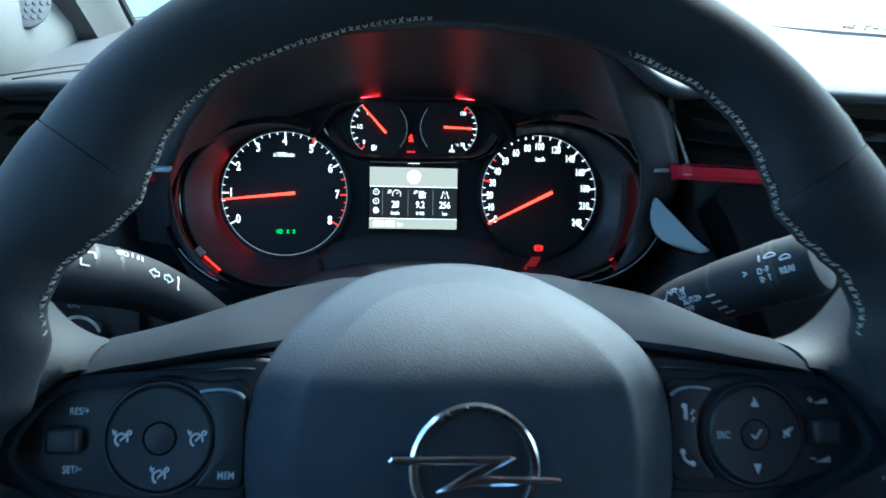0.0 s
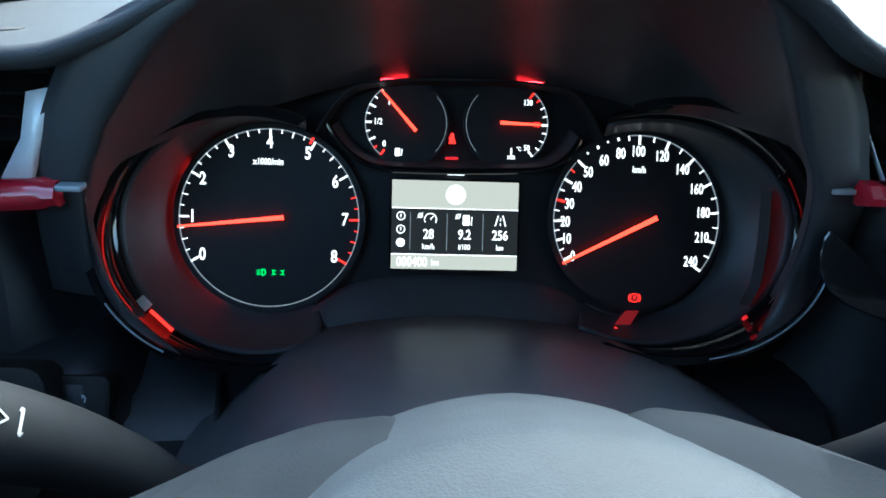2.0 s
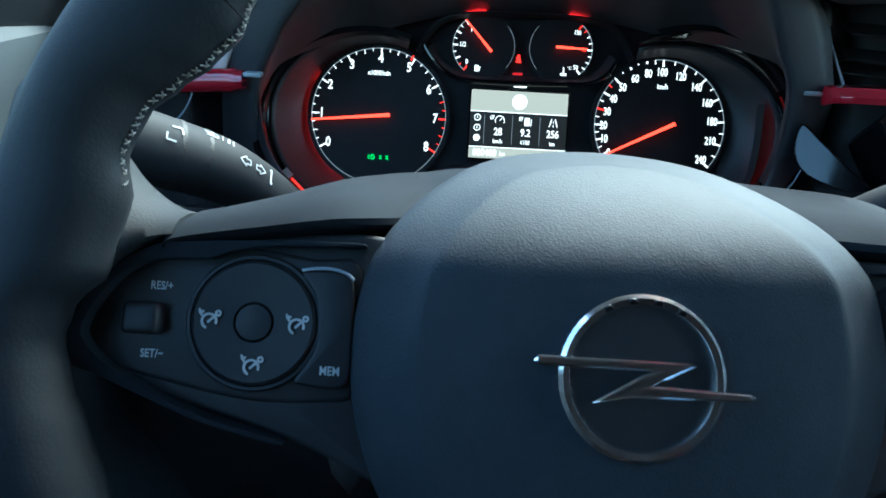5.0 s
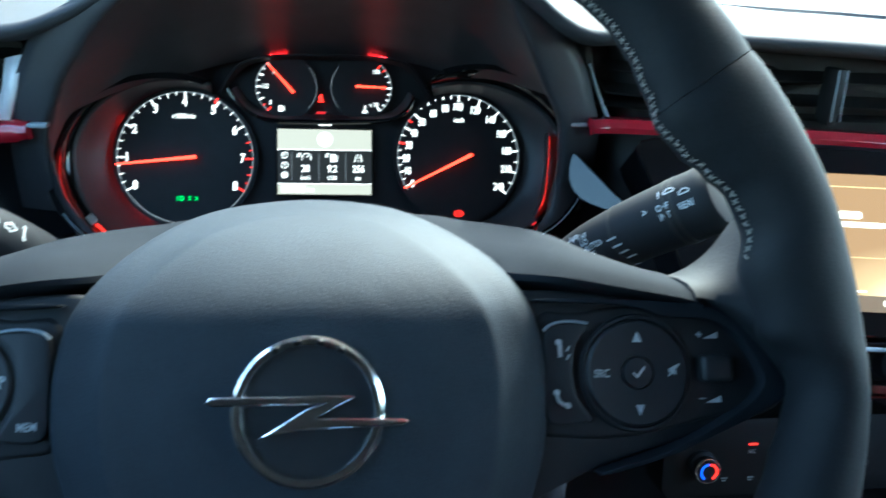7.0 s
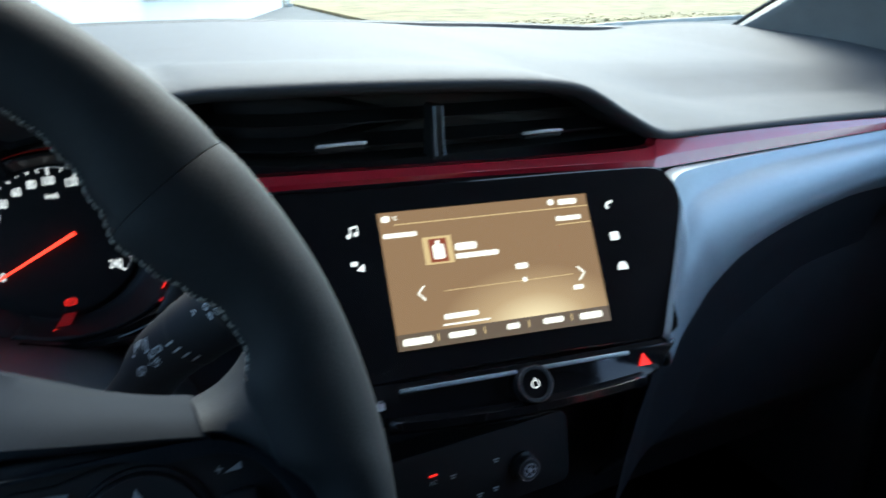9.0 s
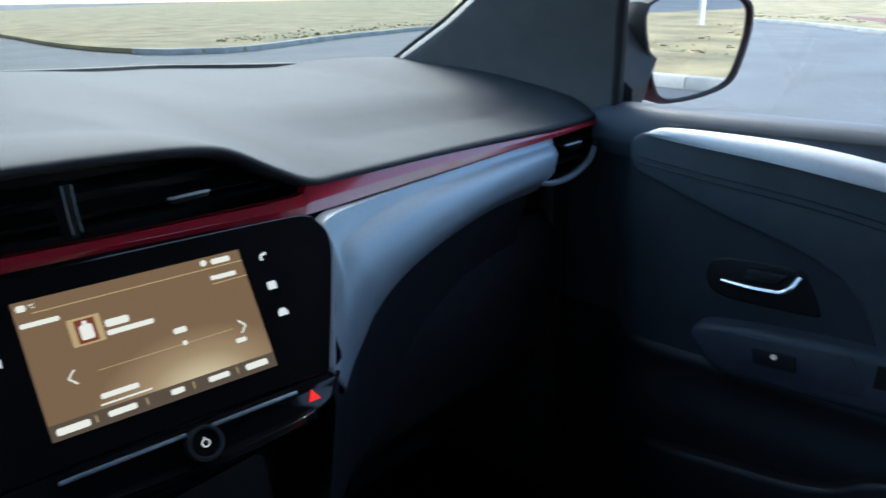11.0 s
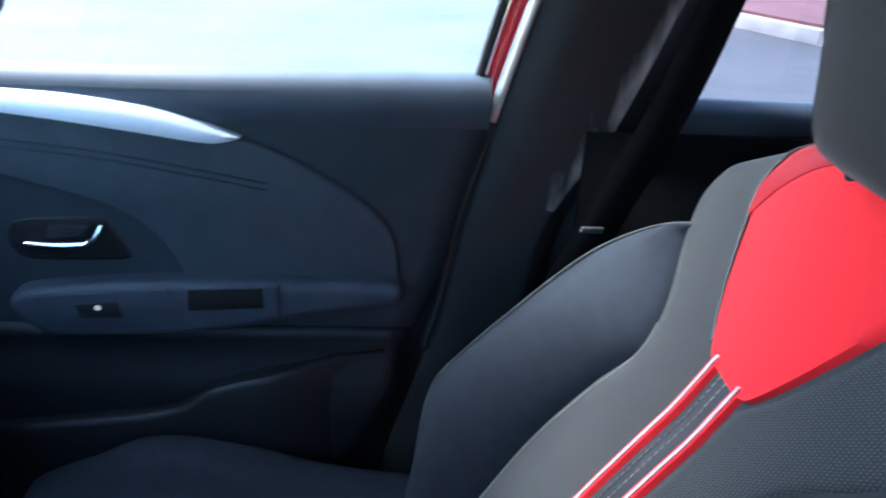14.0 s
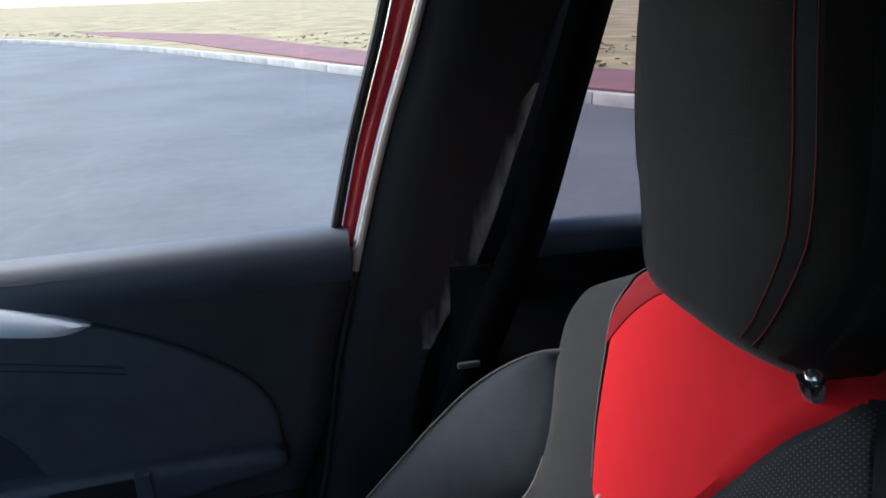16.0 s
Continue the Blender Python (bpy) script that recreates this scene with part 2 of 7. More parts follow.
M_CARPET = mat("floor_carpet", (0.010, 0.010, 0.011), rough=1.0, grain=0.8, grain_size=0.003, var=0.3, var_size=0.03)
M_REARTRIM = mat("soft_black_rear_trim", (0.008, 0.008, 0.009), rough=0.9, spec=0.08, grain=0.3, grain_size=0.001, var=0.2, var_size=0.02)
M_BELT = mat("belt_webbing", (0.004, 0.004, 0.0045), rough=0.8, spec=0.12, grain=0.5, grain_size=0.0015, var=0.2, var_size=0.02)
M_GLASS = glass("window_glass", (0.93, 0.96, 0.95))
M_WINDSCREEN = glass("tinted_windscreen_glass", (0.60, 0.64, 0.62))
M_REARGLASS = glass("rear_privacy_glass", (0.50, 0.46, 0.47))
M_TINTED = glass("driver_side_tinted_glass", (0.42, 0.46, 0.47))
M_MIRROR = mat("mirror_silver", (0.9, 0.9, 0.9), rough=0.01, metal=1.0, var=0)
M_ASPHALT = mat("asphalt", (0.075, 0.077, 0.082), rough=0.85, grain=0.6, grain_size=0.02, var=0.3, var_size=1.6)
M_KERB = mat("concrete_kerb", (0.34, 0.33, 0.31), rough=0.85, grain=0.5, grain_size=0.02, var=0.25, var_size=0.3)
M_REDPATH = mat("red_paving", (0.15, 0.060, 0.062), rough=0.9, grain=0.5, grain_size=0.03, var=0.25, var_size=0.6)
M_GRASS = mat("dry_grass_ground", (0.23, 0.180, 0.088), rough=1.0, grain=0.3, grain_size=0.08, var=0.5, var_size=1.2)
M_BLADE = mat("dry_grass_blades", (0.28, 0.24, 0.12), rough=0.9, var=0.4, var_size=0.3)
M_WALL = mat("white_render", (0.72, 0.73, 0.72), rough=0.85, grain=0.4, grain_size=0.02, var=0.1, var_size=0.8)
M_POLE = mat("galvanised_pole", (0.60, 0.60, 0.58), rough=0.5, metal=0.3, var=0.15, var_size=0.2)

# ---------------------------------------------------------------- mesh helpers


def finish(bm, normals=True):
    bmesh.ops.remove_doubles(bm, verts=bm.verts, dist=1e-6)
    if normals:
        bmesh.ops.recalc_face_normals(bm, faces=bm.faces)
    return bm


def part(name, bm, material, parent=None, label="", smooth=True, solid=0.0, subsurf=0, angle=40):
    me = bpy.data.meshes.new(name)
    bm.to_mesh(me)
    bm.free()
    me.materials.append(material)
    if smooth:
        me.shade_smooth()
        me.set_sharp_from_angle(angle=radians(angle))
    ob = new(name, me)
    if parent is not None:
        ob.parent = parent
    if label:
        ob["label"] = label
    if solid:
        md = ob.modifiers.new("thickness", "SOLIDIFY")
        md.thickness, md.offset = solid, -1
    if subsurf:
        md = ob.modifiers.new("smooth", "SUBSURF")
        md.levels = md.render_levels = subsurf
    return ob


def thing(name, m, label, category, kind="", group=""):
    ob = new(name)
    ob.empty_display_size = 0.02
    ob.matrix_basis = m
    return tagged(ob, label, category, group, kind)


def spline(pts, n, closed=False):
    """Catmull-Rom through the points, n steps a stretch."""
    P = [Vector(p) for p in pts]
    out = []
    k = len(P)
    for i in range(k if closed else k - 1):
        if closed:
            a, b, c, d = P[i - 1], P[i], P[(i + 1) % k], P[(i + 2) % k]
        else:
            a, b, c, d = P[max(i - 1, 0)], P[i], P[i + 1], P[min(i + 2, k - 1)]
        for j in range(n):
            t = j / n
            out.append(0.5 * (2 * b + (c - a) * t + (2 * a - 5 * b + 4 * c - d) * t * t + (3 * b - a - 3 * c + d) * t ** 3))
    if not closed:
        out.append(P[-1])
    return out


def loft(rows, closed_u=False, closed_v=False, cap=False):
    """A skin over rows of points that all have the same length."""
    bm = bmesh.new()
    vs = [[bm.verts.new(p) for p in r] for r in rows]
    n, m = len(rows), len(rows[0])
    for i in range(n if closed_v else n - 1):
        for j in range(m if closed_u else m - 1):
            q = [vs[i][j], vs[i][(j + 1) % m], vs[(i + 1) % n][(j + 1) % m], vs[(i + 1) % n][j]]
            bm.faces.new(q)
    if cap:
        bm.faces.new(vs[0])
        bm.faces.new(vs[-1])
    return finish(bm)


def slab(poly, z0, z1, bevel=0.0, seg=2):
    """A flat piece cut to an outline in the local plane, z0 to z1 thick, with its front edge rounded."""
    bm = bmesh.new()
    lo = [bm.verts.new((p[0], p[1], z0)) for p in poly]
    hi = [bm.verts.new((p[0], p[1], z1)) for p in poly]
    k = len(poly)
    bm.faces.new(lo)
    top = bm.faces.new(hi)
    for i in range(k):
        bm.faces.new((lo[i], lo[(i + 1) % k], hi[(i + 1) % k], hi[i]))
    bmesh.ops.recalc_face_normals(bm, faces=bm.faces)
    if bevel > 0:
        bmesh.ops.bevel(bm, geom=list(top.edges), offset=bevel, segments=seg, profile=0.5, affect="EDGES", clamp_overlap=True)
    return bm


def circle(cx, cy, r, n=32, a0=0.0, a1=360.0, ry=None):
    full = abs(a1 - a0) >= 360
    m = n if full else n + 1
    return [(cx + r * math.cos(radians(a0 + (a1 - a0) * i / n)), cy + (ry or r) * math.sin(radians(a0 + (a1 - a0) * i / n))) for i in range(m)]


def rrect(cx, cy, w, h, r, n=4):
    out = []
    for sx, sy, a in ((1, 1, 0), (-1, 1, 90), (-1, -1, 180), (1, -1, 270)):
        for i in range(n + 1):
            b = radians(a + 90 * i / n)
            out.append((cx + sx * (w / 2 - r) + r * math.cos(b), cy + sy * (h / 2 - r) + r * math.sin(b)))
    return out


def annulus(cx, cy, r0, r1, z0, z1, n=64, a0=0.0, a1=360.0):
    full = abs(a1 - a0) >= 360
    rows = []
    for i in range(n if full else n + 1):
        a = radians(a0 + (a1 - a0) * i / n)
        c, s = math.cos(a), math.sin(a)
        rows.append([(cx + r0 * c, cy + r0 * s, z0), (cx + r0 * c, cy + r0 * s, z1), (cx + r1 * c, cy + r1 * s, z1), (cx + r1 * c, cy + r1 * s, z0)])
    return loft(rows, closed_u=True, closed_v=full, cap=not full)


def tube(path, radii, n=12, flat=1.0, cap=True, closed=False):
    """A round bar along a path; radii one a point or one for all; flat squeezes it across."""
    P = [Vector(p) for p in path]
    k = len(P)
    if not isinstance(radii, (list, tuple)):
        radii = [radii] * k
    rows = []
    ref = None
    for i in range(k):
        if closed:
            t = (P[(i + 1) % k] - P[i - 1]).normalized()
        else:
            t = (P[min(i + 1, k - 1)] - P[max(i - 1, 0)]).normalized()
        if ref is None:
            ref = t.orthogonal().normalized()
        ref = (ref - t * ref.dot(t)).normalized()
        s = t.cross(ref)
        rows.append([P[i] + radii[i] * (ref * math.cos(2 * math.pi * j / n) + s * flat * math.sin(2 * math.pi * j / n)) for j in range(n)])
    return loft(rows, closed_u=True, closed_v=closed, cap=cap and not closed)


def block(cx, cy, cz, sx, sy, sz, bevel=0.002, seg=2):
    bm = bmesh.new()
    bmesh.ops.create_cube(bm, size=1.0)
    bmesh.ops.scale(bm, vec=(sx, sy, sz), verts=bm.verts)
    bmesh.ops.translate(bm, vec=(cx, cy, cz), verts=bm.verts)
    if bevel:
        bmesh.ops.bevel(bm, geom=list(bm.edges), offset=bevel, segments=seg, profile=0.5, affect="EDGES", clamp_overlap=True)
    return bm


def letters(text, size, x, y, z, align="CENTER", slant=0.0, narrow=.80):
    """Flat writing with Blender's own font, set narrow, centred on (x, y) in the local plane."""
    cu = bpy.data.curves.new("writing", "FONT")
    cu.body, cu.size, cu.align_x, cu.align_y, cu.shear = text, size, align, "CENTER", slant
    cu.resolution_u = 3
    cu.offset = size * .020
    ob = bpy.data.objects.new("writing", cu)
    me = bpy.data.meshes.new_from_object(ob)
    bm = bmesh.new()
    bm.from_mesh(me)
    bmesh.ops.scale(bm, vec=(narrow, 1, 1), verts=bm.verts)
    bmesh.ops.translate(bm, vec=(x, y, z), verts=bm.verts)
    bpy.data.objects.remove(ob)
    bpy.data.curves.remove(cu)
    bpy.data.meshes.remove(me)
    return bm


def moved(bm, m):
    bm.transform(m)
    return bm


def joined(*parts):
    """Several small pieces of one mark as one mesh."""
    bm = bmesh.new()
    for b in parts:
        me = bpy.data.meshes.new("tmp")
        b.to_mesh(me)
        b.free()
        bm.from_mesh(me)
        bpy.data.meshes.remove(me)
    return bm


def bar(x0, y0, x1, y1, wid, z0, z1):
    d = Vector((x1 - x0, y1 - y0)).normalized()
    nx, ny = -d.y * wid / 2, d.x * wid / 2
    return slab([(x0 + nx, y0 + ny), (x1 + nx, y1 + ny), (x1 - nx, y1 - ny), (x0 - nx, y0 - ny)], z0, z1)
# ---------------------------------------------------------------- steering wheel
WHEEL = pose(-0.358, 0.0125, 0.953, 90 - 28)      # local x right, y up the wheel, z towards the driver
wheel = thing("steering_wheel", WHEEL, "black leather steering wheel with pale stitching and grey spokes", "steering wheel")
RC = (0.002, 0.017)


def rim_inner(a):
    a = abs((a - 90 + 180) % 360 - 180)            # degrees from the top
    pts = [(0, .160), (20, .161), (28, .1625), (36, .1648), (42, .164), (47, .161), (52, .156), (57, .1515), (62, .154), (66, .159), (70, .1645), (75, .1655), (80, .160), (88, .1625), (92, .173), (95, .176), (99, .1735), (104, .170), (110, .1675), (180, .170)]
    for (x0, y0), (x1, y1) in zip(pts, pts[1:]):
        if x0 <= a <= x1:
            t = (a - x0) / (x1 - x0)
            t = t * t * (3 - 2 * t)
            return y0 + (y1 - y0) * t
    return .17


def rim_piece(a0, a1, grow, steps):
    rows = []
    for i in range(steps + 1):
        a = a0 + (a1 - a0) * i / steps
        end = min(i, steps - i)
        g = grow - (0.0007 if end == 0 else 0.0002 if end == 1 else 0)
        ro, ri = 0.200 + g, rim_inner(a) - g
        mid, hr, hd = (ro + ri) / 2, (ro - ri) / 2, 0.0165 + g
        ca, sa = math.cos(radians(a)), math.sin(radians(a))
        row = []
        for j in range(20):
            b = 2 * math.pi * j / 20
            rr = mid + hr * math.cos(b)
            row.append((RC[0] + rr * ca, RC[1] + rr * sa, -0.006 + hd * math.sin(b)))
        rows.append(row)
    return loft(rows, closed_u=True, cap=True)


part("rim_top", rim_piece(34.32, 145.68, 0.0, 60), M_LEATHER, wheel, "smooth black leather upper rim")
part("rim_grip", rim_piece(-32, 34.2, 0.0003, 48), M_LEATHER, wheel, "black leather grip")
part("rim_grip", rim_piece(145.8, 212, 0.0003, 48), M_LEATHER, wheel, "black leather grip")
part("rim_bottom", rim_piece(212.3, 327.7, 0.0, 36), M_LEATHER, wheel, "smooth black leather lower rim")
stitches = []


def rim_skin(a, z):
    ri = rim_inner(a)
    hr = (.200 - ri) / 2
    return (.200 + ri) / 2 - hr * math.sqrt(1 - min(.95, ((z + .006) / .0165) ** 2)) - .0003


for k in range(300):
    a = 12 + 156 * k / 299
    if 66 < a < 96:
        continue
    slant = .62 if k % 2 else -.50
    jit = random.uniform(-.10, .10)
    z0, z1 = -0.0056 + random.uniform(-.0005, .0005), -0.0030 + random.uniform(-.0006, .0006)
    pts = []
    for f in (0, .5, 1):
        aa, z = a + jit + slant * f, z0 + (z1 - z0) * f
        r = rim_skin(aa, z) - (.0003 if f == .5 else 0)
        pts.append((RC[0] + r * math.cos(radians(aa)), RC[1] + r * math.sin(radians(aa)), z))
    stitches.append(tube(pts, 0.00034, 5))
for run in (stitches[:len(stitches) // 2], stitches[len(stitches) // 2:]):
    tagged(part("stitching", joined(*run), M_STITCH, wheel), "pale cross stitching along the rim", kind="stuff")

def lerp_table(tab, x):
    if x <= tab[0][0]:
        return tab[0][1]
    for (x0, y0), (x1, y1) in zip(tab, tab[1:]):
        if x <= x1:
            t = (x - x0) / (x1 - x0)
            t = t * t * (3 - 2 * t)
            return y0 + (y1 - y0) * t
    return tab[-1][1]


def pad_fall(v):
    return 0.0 if v < .029 else 4.75 * (v - .029) ** 1.5


# leather webs that join the rim to the spokes
for side in (-1, 1):
    us = [.1450, .150, .157, .164, .170, .177, .184]
    vt = [.0462, .0472, .0502, .0560, .0640, .0740, .080]
    vb = [.0345, .0335, .0300, .0240, .0175, .0090, .001]
    rows = []
    for u, a, b in zip(us, vt, vb):
        h = a - b
        lift = lerp_table([(.146, -.0004), (.180, .0150)], u)
        prof = [(b - .001, -.0300), (b, -.0200), (b + .05 * h, -.0168), (b + .12 * h, -.0148), (b + .35 * h, -.0165), (b + .62 * h, -.0215), (b + .85 * h, -.0295), (a, -.040), (a, -.050), (b, -.050)]
        rows.append([(side * u, v, w + lift) for v, w in prof])
    rows = list(map(list, zip(*[spline(c, 4) for c in zip(*rows)])))
    part("rim_web", loft(rows, closed_u=True, cap=True), M_LEATHER, wheel, "leather web between rim and spoke", angle=75)
# the soft grey tops of the spokes; near the middle they run under the airbag cover's edge
for side in (-1, 1):
    us = [.008, .022, .036, .046, .056, .066, .078, .095, .116, .134, .1455, .1475]
    vt = [.0560, .0700, .0765, .0760, .0750, .0725, .0690, .0620, .0545, .0495, .0468, .0458]
    vb = [.044, .048, .050, .049, .0475, .0455, .0430, .041, .0378, .0350, .0325, .030]
    rows = []
    for u, a, b in zip(us, vt, vb):
        if side > 0:
            a += .003 * lerp_table([(.095, 1), (.13, 0)], u)
        h = a - b
        sink = lerp_table([(.068, 1), (.112, 0)], u)
        back = lerp_table([(.05, -.118), (.10, -.098), (.1475, -.058)], u)
        rise = .0015 * lerp_table([(.05, 1), (.14, 0)], u)
        prof = [(b - .001, -.0300), (b, -.0200), (b + .0008, -.0168), (b + .12 * h, -.0148), (b + .35 * h, -.0175), (b + .62 * h, -.0250), (b + .85 * h, -.0350)]
        deep = .013 * lerp_table([(.066, 1), (.086, 0)], u)
        row = [(side * u, v, w - sink * (pad_fall(v) - .003) - deep * lerp_table([(b + .3 * h, 1), (a, .25)], v)) for v, w in prof]
        top = min(row[-1][2] - .008, -.0460)
        row += [(side * u, a + .0010, top), (side * u, a + .0010 + rise, min(back, top - .006)), (side * u, b, min(back, top - .006) - .002)]
        rows.append(row)
    rows = list(map(list, zip(*[spline(c, 4) for c in zip(*rows)])))
    part("spoke_top", loft(rows, closed_u=True, cap=True), M_SPOKE, wheel, "soft grey spoke cover")
    poly = [(.074, .0385), (.086, .0400), (.116, .0372), (.146, .031), (.165, .026), (.180, .010), (.182, -.002), (.175, -.009), (.139, -.018), (.105, -.028), (.078, -.040), (.058, -.052)]
    poly = spline([(side * u, v, 0) for u, v in poly], 4)
    part("spoke_panel", slab(poly, -.046, -.0235, .004, 3), M_MATTE, wheel, "matte black button panel")

    band = [(.086, .0362), (.112, .0355), (.1251, .0350), (.1445, .0335), (.1535, .0308), (.1644, .0230), (.1759, .0092), (.1798, .001), (.1765, -.0035), (.1628, -.0102), (.1455, -.0172), (.131, -.0226), (.108, -.0280), (.108, -.0266), (.131, -.0208), (.1470, -.0140), (.1620, -.0060), (.1690, .0000), (.1707, .0065), (.1628, .0200), (.1532, .0268), (.1420, .0285), (.1325, .0290), (.1240, .0320), (.112, .0340), (.086, .0350)]
    band = spline([(side * u, v, 0) for u, v in band], 3, closed=True)
    part("panel_surround", slab(band, -.030, -.0158, .0012, 3), M_SPOKE, wheel, "raised dark grey edge of the button panel", angle=60)

# airbag cover: it falls away towards its top edge

outl = [(-.050, .0705), (-.030, .0795), (.000, .0835), (.030, .0795), (.050, .0695), (.068, .0535), (.079, .036), (.0845, .014), (.0845, -.008), (.081, -.028), (.072, -.050),
        (.056, -.068), (.030, -.078), (.000, -.080), (-.030, -.078), (-.055, -.066), (-.070, -.047), (-.079, -.024), (-.0825, -.004), (-.082, .014), (-.077, .034), (-.066, .053)]
outl = spline([(u * (1 + (.060 if u < 0 else .045) * lerp_table([(.045, 1), (.070, 0)], v)), v, 0) for u, v in outl], 4, closed=True)
rows = []
for su, sv, w, e in ((1.0, 1.012, -.050, .050), (1.0, 1.008, -.050, .020), (1.0, 1.0, -.050, 0), (1.0, 1.0, -.034, 0), (.996, .992, -.0255, 0), (.986, .976, -.0215, 0), (.968, .958, -.0188, 0), (.94, .935, -.0163, 0), (.90, .913, -.0134, 0), (.86, .895, -.0104, 0),
                     (.81, .875, -.0066, 0), (.795, .869, -.0055, 0), (.782, .864, -.0049, 0), (.765, .858, -.0045, 0), (.73, .835, -.0042, 0), (.66, .76, -.0032, 0), (.57, .64, -.0022, 0), (.5, .52, -.0016, 0), (.42, .44, -.001, 0), (.35, .36, -.0008, 0), (.2, .2, -.0006, 0), (.02, .02, -.0006, 0)):
    rows.append([(p.x * su * (.95 if .5 < su < .9 else .975 if su == .90 else 1), p.y * sv, w * (1 - .55 * lerp_table([(.02, 0), (.075, 1)], p.y * sv)) - pad_fall(p.y * sv) - e) for p in outl])
part("airbag_cover", loft(rows, closed_u=True, cap=True), M_PAD, wheel, "domed grained dark airbag cover", angle=60)

# badge: a ring crossed by a zigzag bar
part("badge_recess", slab(circle(.0015, -.0005, .0215, 48), -.002, .0004), M_MATTE, wheel, "dark badge recess")
ringrows = []
for i in range(72):
    a = 2 * math.pi * i / 72
    c, s = math.cos(a), math.sin(a)
    ringrows.append([(.0015 + r * c, -.0005 + r * s, z) for r, z in ((.0206, -.001), (.0208, .0016), (.0216, .0026), (.0234, .0028), (.0246, .0018), (.0250, -.001))])
part("badge_ring", loft(ringrows, closed_u=True, closed_v=True), M_CHROME, wheel, "chrome badge ring")
bolt = [(-.0308, .0032), (-.0292, .0050), (.0150, .0046), (.0168, .0040), (.0040, -.0024), (.0325, -.0034), (.0340, -.0044), (.0325, -.0057), (-.0015, -.0060), (-.0135, -.0080), (.0010, .0006), (.0045, .0018), (-.0285, .0020)]
for k in range(4):
    a = radians(118 - 19 * k)
    part("badge_mark", moved(block(0, 0, 0, .0024, .0017, .0008, .0003, 1), Matrix.Translation((.0015 + .0225 * math.cos(a), -.0005 + .0225 * math.sin(a), .0029)) @ Matrix.Rotation(a - math.pi / 2, 4, "Z")), M_GLOSS, wheel)
part("badge_bar", slab(bolt, .0005, .0044, .0008, 1), M_CHROME, wheel, "chrome zigzag bar across the ring")

# buttons on the spokes


def icon(parent, pieces, material=M_WHITE_MARK, name="symbol"):
    return part(name, joined(*pieces), material, parent, smooth=False)


